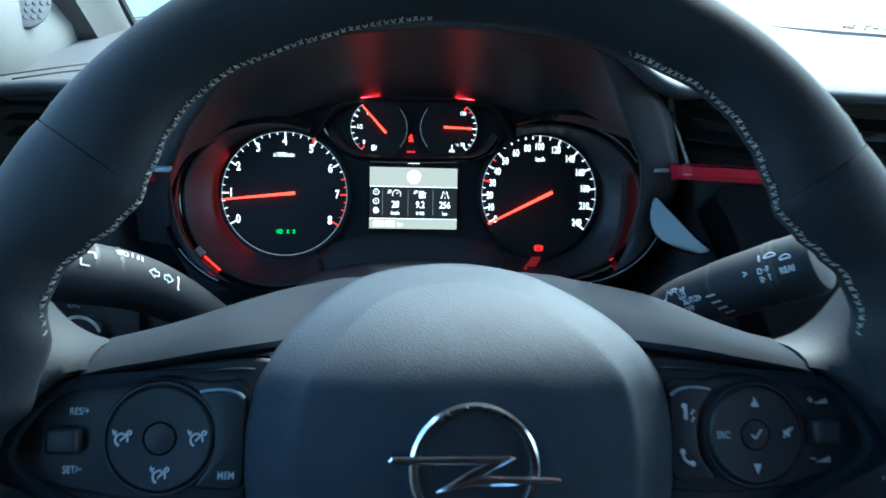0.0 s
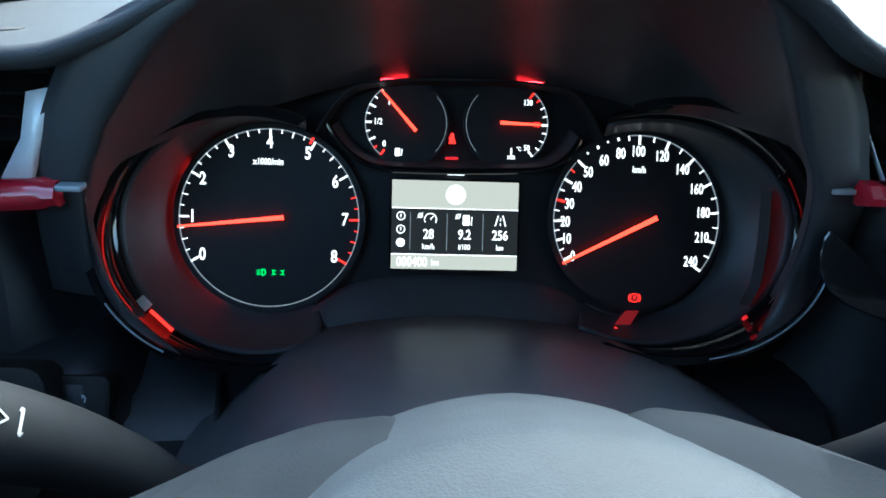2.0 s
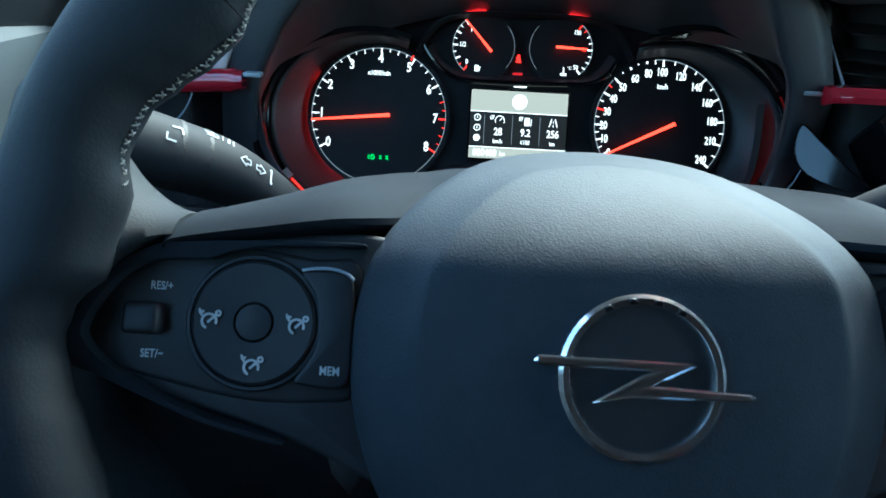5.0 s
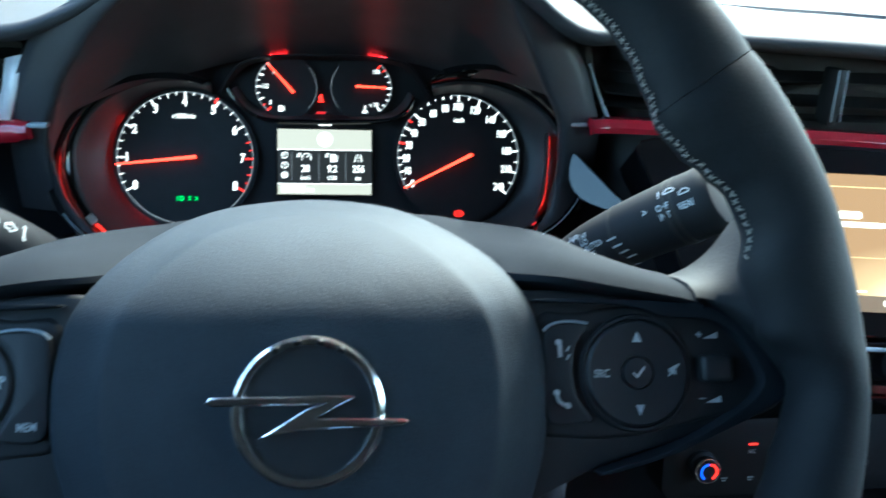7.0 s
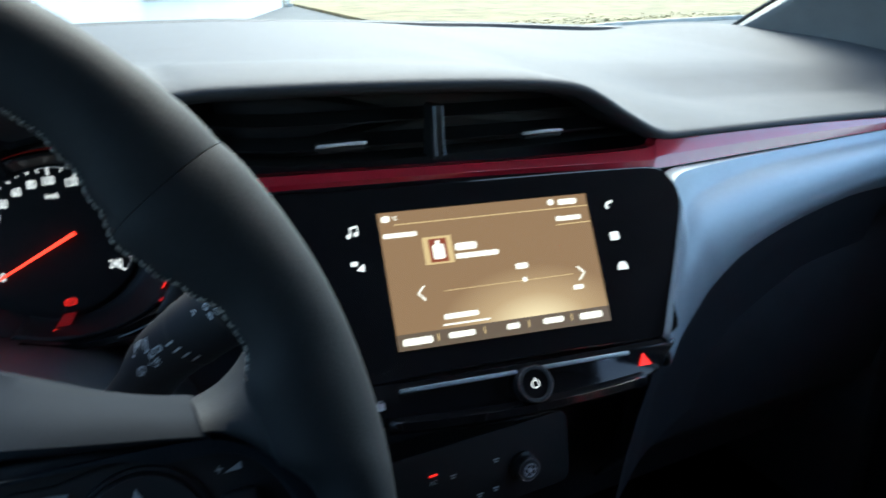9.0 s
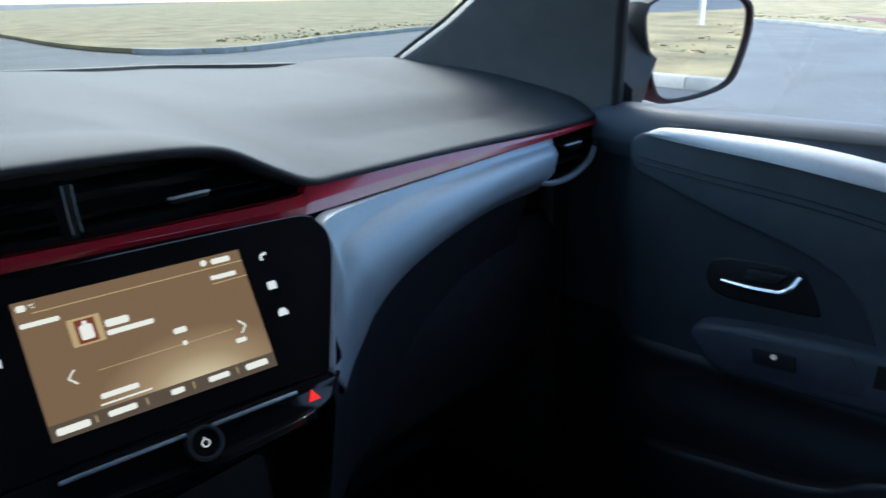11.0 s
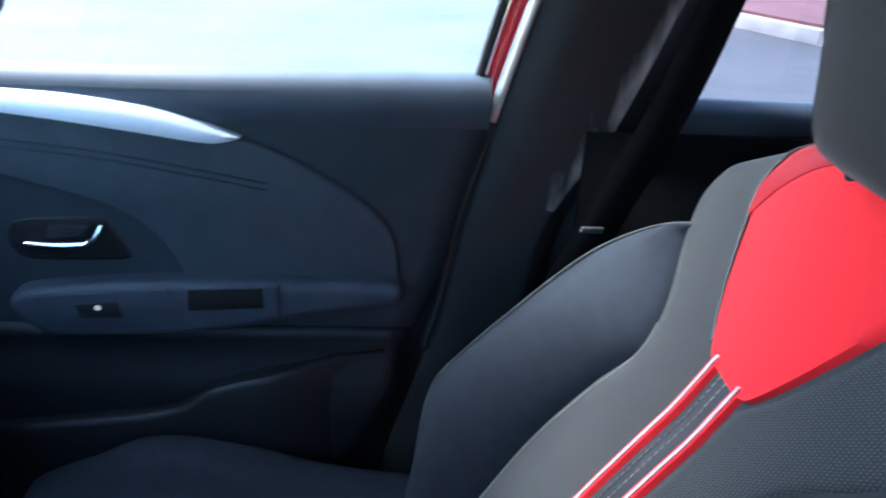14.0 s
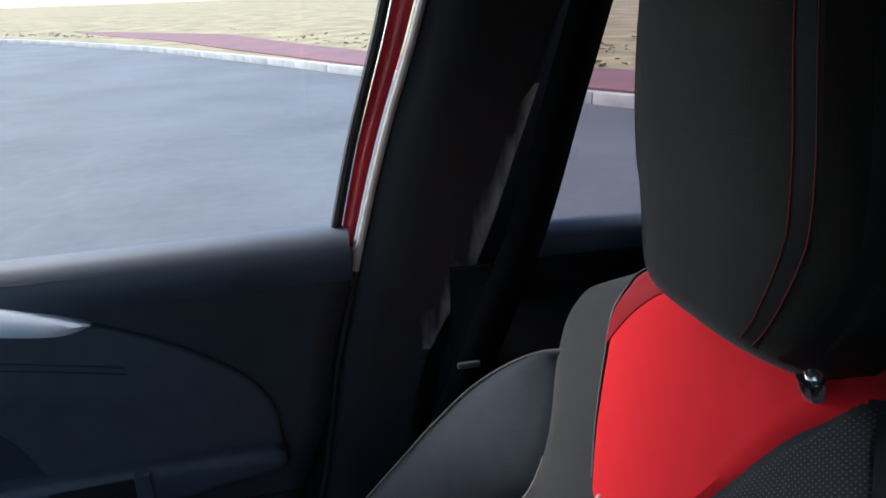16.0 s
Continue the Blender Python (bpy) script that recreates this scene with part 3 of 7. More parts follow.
BZ = -.0192
for side, cx, cy in ((-1, -.1180, .0092), (1, .1225, .0080)):
    pod = spline([(side * a, b, 0) for a, b in ((.084, .0285), (.100, .031), (.120, .0335), (.145, .0318), (.166, .0235), (.180, .004), (.176, -.004), (.150, -.0105), (.120, -.0160), (.094, -.0155), (.084, -.010))], 3, closed=True)
    podo = part("button_pod", slab(pod, -.030, BZ - .0032, .002, 3), M_MATTE, wheel, "matte black button surround")
    rows = []
    for r, z in ((.0222, -.0235), (.0222, BZ - .0022), (.0216, BZ - .0012), (.0206, BZ - .0012), (.0202, BZ - .0030)):
        rows.append([(cx + r * math.cos(2 * math.pi * i / 48), cy + r * math.sin(2 * math.pi * i / 48), z) for i in range(48)])
    part("button_ring", loft(rows, closed_u=True), M_BUTTON, podo, "raised ring round the round button")
    rows = []
    for r, z in ((.0200, -.0235), (.0200, BZ - .0010), (.0190, BZ), (.0150, BZ - .0004), (.0066, BZ - .0009), (.0060, BZ - .0018), (.0056, BZ - .0004), (.0020, BZ - .0001), (.0003, BZ)):
        rows.append([(cx + r * math.cos(2 * math.pi * i / 48), cy + r * math.sin(2 * math.pi * i / 48), z) for i in range(48)])
    part("round_button", loft(rows, closed_u=True, cap=True), M_BUTTON, podo, "round satin black rocker button")
    part("thumb_wheel", block(side * .1535, .0090, BZ - .001, .0125, .0105, .007, .0022, 3), M_BUTTON, podo, "small ribbed toggle")
    col = spline([(side * a, b, 0) for a, b in ((.1035, .0262), (.094, .0272), (.087, .0245), (.0862, .010), (.0862, -.006), (.090, -.0105), (.100, -.0100), (.104, -.0085), (.0985, .000), (.0975, .010), (.0990, .019))], 3, closed=True)
    part("side_button", slab(col, -.030, BZ - .0006, .0016, 3), M_BUTTON, podo, "tall satin black button")
    edge = [(side * a, b, BZ - .0004) for a, b in ((.1035, .0268), (.0985, .0276), (.0935, .0276), (.0890, .0264), (.0865, .0244))]
    part("light_edge", tube(spline(edge, 4), .0006, 6), M_SILVER, podo, "thin bright edge")
    if side < 0:
        for txt, x, y, s in (("RES/+", -.1490, .0195, .0038), ("SET/−", -.1505, -.0025, .0038), ("MEM", -.0925, -.0050, .0040)):
            part("writing", letters(txt, s, x, y, BZ + (.0004 if txt == "MEM" else -.0028)), M_WHITE_MARK, podo, smooth=False)
        for x, y in ((cx - .0140, cy - .0002), (cx + .0140, cy - .0006), (cx + .0005, cy - .0142)):
            ps = [annulus(x, y, .0019, .0027, BZ, BZ + .0003, 20, -20, 250), bar(x - .0005, y - .0004, x + .0016, y + .0016, .0008, BZ, BZ + .0003),
                  bar(x - .0034, y + .0026, x - .0018, y + .0031, .0008, BZ, BZ + .0003), bar(x - .0034, y + .0039, x - .0023, y + .0016, .0007, BZ, BZ + .0003), annulus(x + .0028, y + .0026, .0004, .0011, BZ, BZ + .0003, 12)]
            icon(podo, ps)
    else:
        icon(podo, [slab([(cx - .0019, cy + .0115), (cx + .0017, cy + .0115), (cx - .0001, cy + .0155)], BZ, BZ + .0003)])
        icon(podo, [slab([(cx - .0017, cy - .0118), (cx + .0017, cy - .0118), (cx, cy - .0158)], BZ, BZ + .0003)])
        icon(podo, [bar(cx - .0020, cy + .0002, cx - .0006, cy - .0016, .0007, BZ, BZ + .0003), bar(cx - .0007, cy - .0017, cx + .0024, cy + .0022, .0007, BZ, BZ + .0003)])
        part("writing", letters("SRC", .0042, cx - .0143, cy, BZ + .0002), M_WHITE_MARK, podo, smooth=False)
        x, y = cx + .0138, cy + .0008
        icon(podo, [bar(x - .002, y - .0022, x + .0022, y + .0022, .0006, BZ, BZ + .0003), slab([(x - .0018, y - .0008), (x - .0008, y - .0008), (x + .0008, y - .0020), (x + .0008, y + .0020), (x - .0008, y + .0008), (x - .0018, y + .0008)], BZ, BZ + .0003)])
        for y, s in ((.0213, 1), (.0005 - .0035, -1)):
            icon(podo, [slab([(.1500, y - .0010), (.1560, y - .0010), (.1560, y + .0014)], BZ - .0028, BZ - .0024), bar(.1474, y + .0006, .1498, y + .0006, .0005, BZ - .0028, BZ - .0024)] + ([bar(.1486, y - .0006, .1486, y + .0018, .0005, BZ - .0028, BZ - .0024)] if s > 0 else []))
        icon(podo, [bar(.0925, .0145, .0925, .0190, .0014, BZ - .0004, BZ), bar(.0948, .0135, .0962, .0155, .0005, BZ - .0004, BZ), bar(.0948, .0165, .0962, .0185, .0005, BZ - .0004, BZ), slab(circle(.0920, .0200, .0012, 12), BZ - .0004, BZ)])
        icon(podo, [tube(spline([(.0905, .0015, BZ), (.0915, -.0018, BZ), (.0945, -.0035, BZ)], 4), .0007, 6), slab(circle(.0907, .0015, .0012, 12), BZ - .0004, BZ), slab(circle(.0948, -.0033, .0012, 12), BZ - .0004, BZ)])

# ---------------------------------------------------------------- steering column cover and stalks
column = thing("column_cover", pose(0, 0, 0), "dark grained plastic steering column cover behind the wheel", "column cover")
prof = [(-.165, -.115), (-.144, -.064), (-.123, -.047), (-.094, -.019), (-.060, -.005), (.004, .0), (.062, -.005), (.109, -.020), (.150, -.044), (.172, -.062), (.190, -.115)]
rows = []
for y, s, top in ((.062, .55, .922), (.070, .60, .931), (.100, .66, .936), (.150, .74, .934), (.220, .88, .926), (.290, 1.0, .9155), (.320, 1.02, .906), (.400, 1.02, .880)):
    rows.append([Vector((-.358 + x * s, y, top + z * s)) for x, z in prof])
rows = [spline(r, 3) for r in rows]
part("upper_shell", loft(rows), M_COLUMN, column, "grained upper shell", solid=.003)
part("shell_seam", tube([p + Vector((0, 0, .0004)) for p in rows[3]], .0007, 6), M_RUBBER, column, "fine seam across the shell")
# lower shell: its shade is put into a darker plastic than the upper
part("lower_shell", loft([[(-.435, .07, .88), (-.42, .06, .84), (-.36, .05, .82), (-.30, .06, .84), (-.285, .07, .88)], [(-.50, .36, .86), (-.47, .38, .78), (-.36, .38, .74), (-.25, .38, .78), (-.21, .36, .86)]]), M_MATTE, column, solid=.003)


def stalk(name, pts, radii, label, collars=(.62, .66)):
    """A control stalk: a tapered round lever with a collar groove and a thicker end."""
    ob = thing(name, pose(0, 0, 0), label, "control stalk")
    p = spline(pts, 6)
    rr = []
    for i in range(len(p)):
        f = i / (len(p) - 1) * (len(radii) - 1)
        a = min(int(f), len(radii) - 2)
        rr.append(radii[a] + (radii[a + 1] - radii[a]) * (f - a))
    part("lever", tube(p, rr, 24), M_STALK, ob, "satin black lever")
    end = p[-1]
    d = (p[-1] - p[-3]).normalized()
    part("end_cap", tube([end - d * .0005, end + d * .003, end + d * .007, end + d * .0085], [rr[-1] * 1.03, rr[-1] * 1.03, rr[-1] * .9, rr[-1] * .6], 24), M_STALK, ob, "rounded end cap")
    for f in collars:
        i = int(f * (len(p) - 1))
        part("collar", tube([p[i] - d * .0010, p[i] + d * .0010], [rr[i] * 1.02] * 2, 24), M_CHEEK, ob, "thin dark collar")
    return ob


def plate_pose(origin, xdir, normal):
    z = Vector(normal).normalized()
    x = Vector(xdir)
    x = (x - z * x.dot(z)).normalized()
    y = z.cross(x)
    return Matrix(((x.x, y.x, z.x, origin[0]), (x.y, y.y, z.y, origin[1]), (x.z, y.z, z.z, origin[2]), (0, 0, 0, 1)))


LPTS = [(-.455, .238, .862), (-.478, .215, .888), (-.488, .194, .917), (-.503, .174, .943), (-.521, .154, .964), (-.547, .131, .9805), (-.578, .110, .996)]
LRAD = [.0100, .0108, .0118, .0136, .0150, .0160, .0162]
RPTS = [(-.262, .228, .866), (-.238, .206, .897), (-.222, .187, .9217), (-.212, .169, .9447), (-.196, .147, .9667), (-.183, .132, .9810), (-.172, .121, .9920)]
RRAD = [.0110, .0125, .0140, .0155, .0165, .0170, .0170]
lst = stalk("indicator_stalk", LPTS, LRAD, "satin black indicator and light stalk with white arrows", (.745, .785, .93))
rst = stalk("wiper_stalk", RPTS, RRAD, "satin black wiper stalk with white markings", (.66, .875, .905))


def on_stalk(ob, pts, radii, at, back, normal, pieces, name="marking"):
    """Print flat marks round a lever: x runs along it from a point, y round it from the side that faces the normal."""
    axis = spline(pts, 6)
    run = [0.0]
    for a, b in zip(axis, axis[1:]):
        run.append(run[-1] + (b - a).length)
    i0 = min(range(len(axis)), key=lambda i: (axis[i] - Vector(at)).length)
    bm = joined(*pieces)
    for v in bm.verts:
        u = run[i0] + (-v.co.x if back else v.co.x)
        k = max(0, min(len(run) - 2, sum(1 for r in run if r <= u) - 1))
        f = (u - run[k]) / (run[k + 1] - run[k])
        p = axis[k].lerp(axis[k + 1], f)
        d = (axis[min(k + 2, len(axis) - 1)] - axis[max(k - 1, 0)]).normalized()
        if back:
            d = -d
        n = Vector(normal)
        n = (n - d * n.dot(d)).normalized()
        w = (k + f) / (len(axis) - 1) * (len(radii) - 1)
        a = min(int(w), len(radii) - 2)
        r = radii[a] + (radii[a + 1] - radii[a]) * (w - a)
        t = v.co.y / r
        v.co = p + (n * math.cos(t) + n.cross(d) * math.sin(t)) * (r + .0002 + max(0, v.co.z))
    return part(name, bm, M_WHITE_MARK, ob, smooth=False)


def arrow(x, y, s, d):
    o = [(0, -.38), (0.8, -.38), (0.8, -.80), (1.7, 0), (0.8, .80), (0.8, .38), (0, .38)]
    return [bar(x + d * s * a[0], y + s * a[1], x + d * s * b[0], y + s * b[1], .0006, 0, .0002) for a, b in zip(o, o[1:] + o[:1])]


def lamp_mark(x, y, s):
    """A small headlamp symbol: a half round and three rays."""
    return [annulus(x, y, .75 * s, s, 0, .0002, 14, -90, 90), bar(x, y - s, x, y + s, .25 * s, 0, .0002)] + [bar(x - 1.9 * s, y + k * .7 * s, x - .5 * s, y + k * .7 * s, .25 * s, 0, .0002) for k in (-1, 0, 1)]


LAT, LN = (-.5105, .1655, .9530), (.55, -.50, .65)
on_stalk(lst, LPTS, LRAD, LAT, True, LN, arrow(-.0125, 0, .0032, -1) + arrow(-.0095, 0, .0032, 1) + [bar(0, -.0036, 0, .0036, .0006, 0, .0002), bar(-.0008, .0028, 0, .0040, .0005, 0, .0002), bar(.0008, -.0028, 0, -.0040, .0005, 0, .0002)])
on_stalk(lst, LPTS, LRAD, LAT, True, LN, lamp_mark(-.0300, .0078, .0021) + [bar(-.0262, .0058, -.0250, .0098, .0005, 0, .0002), bar(-.0236, .0055, -.0224, .0095, .0007, 0, .0002), bar(-.0214, .0050, -.0202, .0090, .0007, 0, .0002)])
on_stalk(lst, LPTS, LRAD, LAT, True, LN, [bar(*q, .0008, 0, .0002) for q in ((-.0495, .0038, -.0455, .0040), (-.0455, .0040, -.0452, .0008), (-.0520, .0000, -.0522, -.0032), (-.0522, -.0032, -.0482, -.0034))])
on_stalk(lst, LPTS, LRAD, LAT, True, LN, [bar(-.0690, .0000, -.0670, .0055, .0009, 0, .0002), bar(-.0705, -.0030, -.0695, -.0010, .0009, 0, .0002)])

RAT, RN = (-.2045, .158, .9557), (-.40, -.80, .40)
wiper = [bar(-.0150, .0055, -.0128, .0120, .0006, 0, .0002), bar(-.0150, .0055, -.0158, .0068, .0005, 0, .0002), annulus(-.0092, .0070, .0034, .0040, 0, .0002, 14, 40, 140), annulus(-.0092, .0070, .0016, .0021, 0, .0002, 10, 40, 140), bar(-.0122, .0096, -.0104, .0083, .0005, 0, .0002), bar(-.0062, .0096, -.0080, .0083, .0005, 0, .0002), bar(-.0110, .0070, -.0090, .0105, .0006, 0, .0002)]
wiper += [annulus(-.0150, -.0050, .0046, .0052, 0, .0002, 14, 40, 140), annulus(-.0150, -.0050, .0018, .0023, 0, .0002, 10, 40, 140), bar(-.0189, -.0017, -.0166, -.0036, .0005, 0, .0002), bar(-.0111, -.0017, -.0134, -.0036, .0005, 0, .0002), bar(-.0168, -.0040, -.0140, .0000, .0006, 0, .0002)]
on_stalk(rst, RPTS, RRAD, RAT, False, RN, wiper)
on_stalk(rst, RPTS, RRAD, RAT, False, RN, [bar(-.0072, -.0030, -.0066, .0080, .0005, 0, .0002), bar(.0062, .0014, .0076, 0, .0005, 0, .0002), bar(.0062, -.0014, .0076, 0, .0005, 0, .0002)])
on_stalk(rst, RPTS, RRAD, RAT, False, RN, [bar(.0110 + .0014 * k, -.0010 - .0043 * k, .0166 + .0014 * k, -.0010 - .0043 * k, .0009, 0, .0002) for k in range(4)])
on_stalk(rst, RPTS, RRAD, RAT, False, RN, [bar(.0345, .0052, .0365, .0040, .0006, 0, .0002), bar(.0365, .0040, .0345, .0028, .0006, 0, .0002), bar(.0440, .0082, .0440, .0120, .0007, 0, .0002), annulus(.0495, .0085, .0028, .0034, 0, .0002, 12, 20, 160), bar(.0466, .0092, .0524, .0092, .0006, 0, .0002), annulus(.0570, .0050, .0026, .0032, 0, .0002, 12, 20, 160), bar(.0543, .0056, .0597, .0056, .0006, 0, .0002)])
for txt, x, y in (("HI", -.0032, .0074), ("LO", -.0034, .0038), ("AUTO", .0008, .0), ("OFF", -.0020, -.0044), ("OFF", .0450, .0030), ("INT", .0452, -.0014), ("REAR", .0570, .0000)):
    on_stalk(rst, RPTS, RRAD, RAT, False, RN, [letters(txt, .0046, x, y, 0)], "writing")
# ---------------------------------------------------------------- instrument cluster
CL = pose(-0.361, 0.379, 0.942, 90 - 19)
cluster = thing("instrument_cluster", CL, "lit instrument cluster with two round dials and small display", "instrument cluster")
part("housing", slab(spline([(-.215, .0, 0), (-.19, .07, 0), (-.10, .12, 0), (0, .135, 0), (.11, .12, 0), (.20, .07, 0), (.235, 0, 0), (.19, -.085, 0), (.06, -.10, 0), (-.06, -.10, 0), (-.17, -.085, 0)], 4, closed=True), -.030, -.012), M_FACE, cluster, "black housing")


def dial(name, cx, cy, r, label, ring=((0, 360),)):
    d = part(name, slab(circle(cx, cy, r * 1.07, 64), -.0055, -.004), M_FACE, cluster, label)
    for a0, a1 in ring:
        part("ring", annulus(cx, cy, r - .0003, r + .0003, -.004, -.0034, 96, a0, a1), M_GREY_LINE, d, "thin pale ring", smooth=False)
    return d


def tick(parent, cx, cy, r, a, long, wid, material):
    c, s = math.cos(radians(a)), math.sin(radians(a))
    part("tick", bar(cx + (r - long) * c, cy + (r - long) * s, cx + r * c, cy + r * s, wid, -.004, -.0032), material, parent, smooth=False)


def needle(parent, cx, cy, x0, y0, x1, y1, w):
    d = Vector((x1 - x0, y1 - y0)).normalized()
    n = Vector((-d.y, d.x))
    pts = [(x0 + n.x * w, y0 + n.y * w), (x0 - n.x * w, y0 - n.y * w), (x1 - n.x * w * .5, y1 - n.y * w * .5), (x1 + n.x * w * .5, y1 + n.y * w * .5)]
    part("needle", slab(pts, .0010, .0022, .0003, 1), E_NEEDLE, parent, "glowing red needle")


tach = dial("tachometer", -.1082, .0015, .0514, "black rev counter face")
for k in range(33):
    a = 210 - 7.5 * k
    v = k / 4
    red = v > 6.3
    major = k % 4 == 0
    tick(tach, -.1082, .0015, .0514, a, .0056 if major else .0032 if k % 2 == 0 else .0022, .0011 if major else .0006, E_RED if red else E_WHITE)
tick(tach, -.1082, .0015, .0530, 62.5, .0040, .0012, E_RED)
for k in range(9):
    a = radians(210 - 30 * k)
    part("numeral", letters(str(k), .0100, -.1085 + .0436 * math.cos(a), .0015 + .0436 * math.sin(a), -.0034, narrow=.76), E_WHITE, tach, smooth=False)
part("writing", letters("x1000/min", .0052, -.1092, .0340, -.0034, narrow=.78), E_WHITE, tach, smooth=False)
needle(tach, 0, 0, -.0995, .0022, -.1590, -.0043, .0013)
gx, gy = -.1125, -.0300
icon(tach, [annulus(gx + .0005, gy, .0014, .0021, -.004, -.0033, 20, -90, 90), bar(gx + .0003, gy - .0019, gx + .0003, gy + .0019, .0006, -.004, -.0033)] + [bar(gx - .0028, gy + k * .0012, gx - .0006, gy + k * .0012, .0005, -.004, -.0033) for k in (-1, 0, 1)], E_GREEN, "headlight_lamp")
gx = -.1030
icon(tach, [annulus(gx - .0018, gy, .0008, .0014, -.004, -.0033, 16, 60, 300), annulus(gx + .0018, gy, .0008, .0014, -.004, -.0033, 16, -120, 120), bar(gx - .0036, gy + .0014, gx - .0022, gy + .0008, .0005, -.004, -.0033), bar(gx - .0036, gy - .0014, gx - .0022, gy - .0008, .0005, -.004, -.0033), bar(gx + .0036, gy + .0014, gx + .0022, gy + .0008, .0005, -.004, -.0033), bar(gx + .0036, gy - .0014, gx + .0022, gy - .0008, .0005, -.004, -.0033)], E_GREEN, "side_light_lamp")

SX, SY, SR = .1079, .0058, .0499
speedo = dial("speedometer", SX, SY, SR, "black speedometer face", ring=((-37, 97), (139, 214)))
marks = [(0, 210), (10, 195.5), (20, 182), (30, 167.5), (40, 152.5), (50, 137), (60, 120.5), (80, 105), (100, 90), (120, 69), (140, 48), (160, 27), (180, 6), (210, -15), (240, -37)]
for (v, a), nxt in zip(marks, marks[1:] + [(None, None)]):
    tick(speedo, SX, SY, SR, a, .0020 if v in (60, 80) else .0054, .0012, E_RED if v == 30 else E_WHITE)
    if nxt[0] is not None:
        tick(speedo, SX, SY, SR, (a + nxt[1]) / 2, .0012 if v in (50, 60) else .0030, .0007, E_RED if v == 40 else E_WHITE)
    rr = lerp_table([(0, .0442), (10, .0438), (40, .0410), (60, .0403), (160, .0402), (240, .0417)], v)
    part("numeral", letters(str(v), .0086, SX + rr * math.cos(radians(a + 1)), SY + rr * math.sin(radians(a + 1)), -.0034, narrow=.66), E_WHITE, speedo, smooth=False)
part("writing", letters("km/h", .0054, SX + .0003, SY + .0295, -.0034, narrow=.75), E_WHITE, speedo, smooth=False)
needle(speedo, 0, 0, SX + .0106, SY + .0014, SX - .0447, SY - .0264, .0014)
px, py = SX + .0005, -.0410
icon(speedo, [annulus(px, py, .0023, .0027, -.004, -.0033, 24), annulus(px, py, .0033, .0037, -.004, -.0033, 12, -40, 40), annulus(px, py, .0032, .0037, -.004, -.0033, 12, 140, 220), letters("P", .0032, px, py, -.0034)], E_RED, "parking_brake_lamp")
part("lamp_glow", slab(rrect(px, py, .0078, .0055, .002), -.0041, -.0036), E_LAMPWINDOW, speedo, "red lamp window")

fuel = dial("fuel_gauge", -.0305, .0587, .0236, "black fuel gauge face", ring=((128, 232),))
part("inner_arc", annulus(-.0305, .0587, .0234, .0237, -.004, -.0036, 40, -42, 42), M_GREY_LINE, fuel, smooth=False)
for k in range(9):
    tick(fuel, -.0305, .0587, .0236, 128 + 13 * k, .0038 if k % 2 == 0 else .0022, .0011 if k % 2 == 0 else .0006, E_RED if k >= 7 else E_WHITE)
for txt, x, y in (("1", -.0405, .0705), ("1/2", -.0468, .0590), ("0", -.0430, .0463)):
    part("numeral", letters(txt, .0050, x, y, -.0034), E_WHITE, fuel, smooth=False)
needle(fuel, 0, 0, -.0247, .0538, -.0450, .0764, .0010)
fx, fy = -.0352, .0418
icon(fuel, [slab(rrect(fx, fy, .0030, .0046, .0006), -.004, -.0033), bar(fx + .0022, fy - .002, fx + .0026, fy + .0016, .0006, -.004, -.0033)], E_WHITE)
temp = dial("temperature_gauge", .0285, .0598, .0240, "black coolant gauge face", ring=((-50, 50),))
part("inner_arc", annulus(.0285, .0598, .0238, .0241, -.004, -.0036, 40, 138, 222), M_GREY_LINE, temp, smooth=False)
for k in range(9):
    tick(temp, .0285, .0598, .0240, -50 + 12.5 * k, .0038 if k % 4 == 0 else .0024, .0011 if k % 4 == 0 else .0007, E_RED if k >= 7 else E_WHITE)
for txt, x, y in (("130", .0405, .0725), ("90", .0460, .0598), ("50", .0405, .0462)):
    part("numeral", letters(txt, .0046, x, y, -.0034), E_RED if txt == "90" else E_WHITE, temp, smooth=False)
needle(temp, 0, 0, .0240, .0600, .0480, .0594, .0010)
icon(temp, [bar(.0315, .0415, .0315, .0460, .0008, -.004, -.0033), bar(.0292, .0412, .0338, .0412, .0006, -.004, -.0033), bar(.0292, .0400, .0338, .0400, .0006, -.004, -.0033), letters("°C", .0032, .0358, .0455, -.0034)], E_WHITE)
icon(cluster, [slab(circle(-.0035, .0525, .0011, 14), -.004, -.0020), slab([(-.0056, .0475), (-.0014, .0475), (-.0024, .0512), (-.0046, .0512)], -.004, -.0020), bar(-.0056, .0512, -.0014, .0475, .0005, -.003, -.0019)], E_RED, "seat_belt_lamp")
part("lamp_bar", slab(rrect(-.0035, .0390, .0075, .0016, .0006), -.004, -.0026), E_DIMRED, cluster, "dim red lamp bar")

disp = part("display", slab(rrect(-.0006, 0, .0770, .0540, .0015), -.012, -.0042), M_GLOSS, cluster, "small black trip display, lit")
part("upper_band", slab([(-.0378, .0098), (.0366, .0098), (.0366, .0258), (-.0378, .0258)], -.0042, -.0036), E_GREYSCREEN, disp, "grey lit band", smooth=False)
part("lower_band", slab([(-.0378, -.0262), (.0366, -.0262), (.0366, -.0180), (-.0378, -.0180)], -.0042, -.0036), E_GREYSCREEN, disp, "grey lit band", smooth=False)
part("middle_field", slab([(-.0378, -.0172), (.0366, -.0172), (.0366, .0090), (-.0378, .0090)], -.0042, -.0037), E_DARKSCREEN, disp, "dark lit field", smooth=False)
part("round_spot", slab(circle(-.0005, .0178, .0058, 32), -.0040, -.0032), E_WHITE, disp, "white round spot", smooth=False)
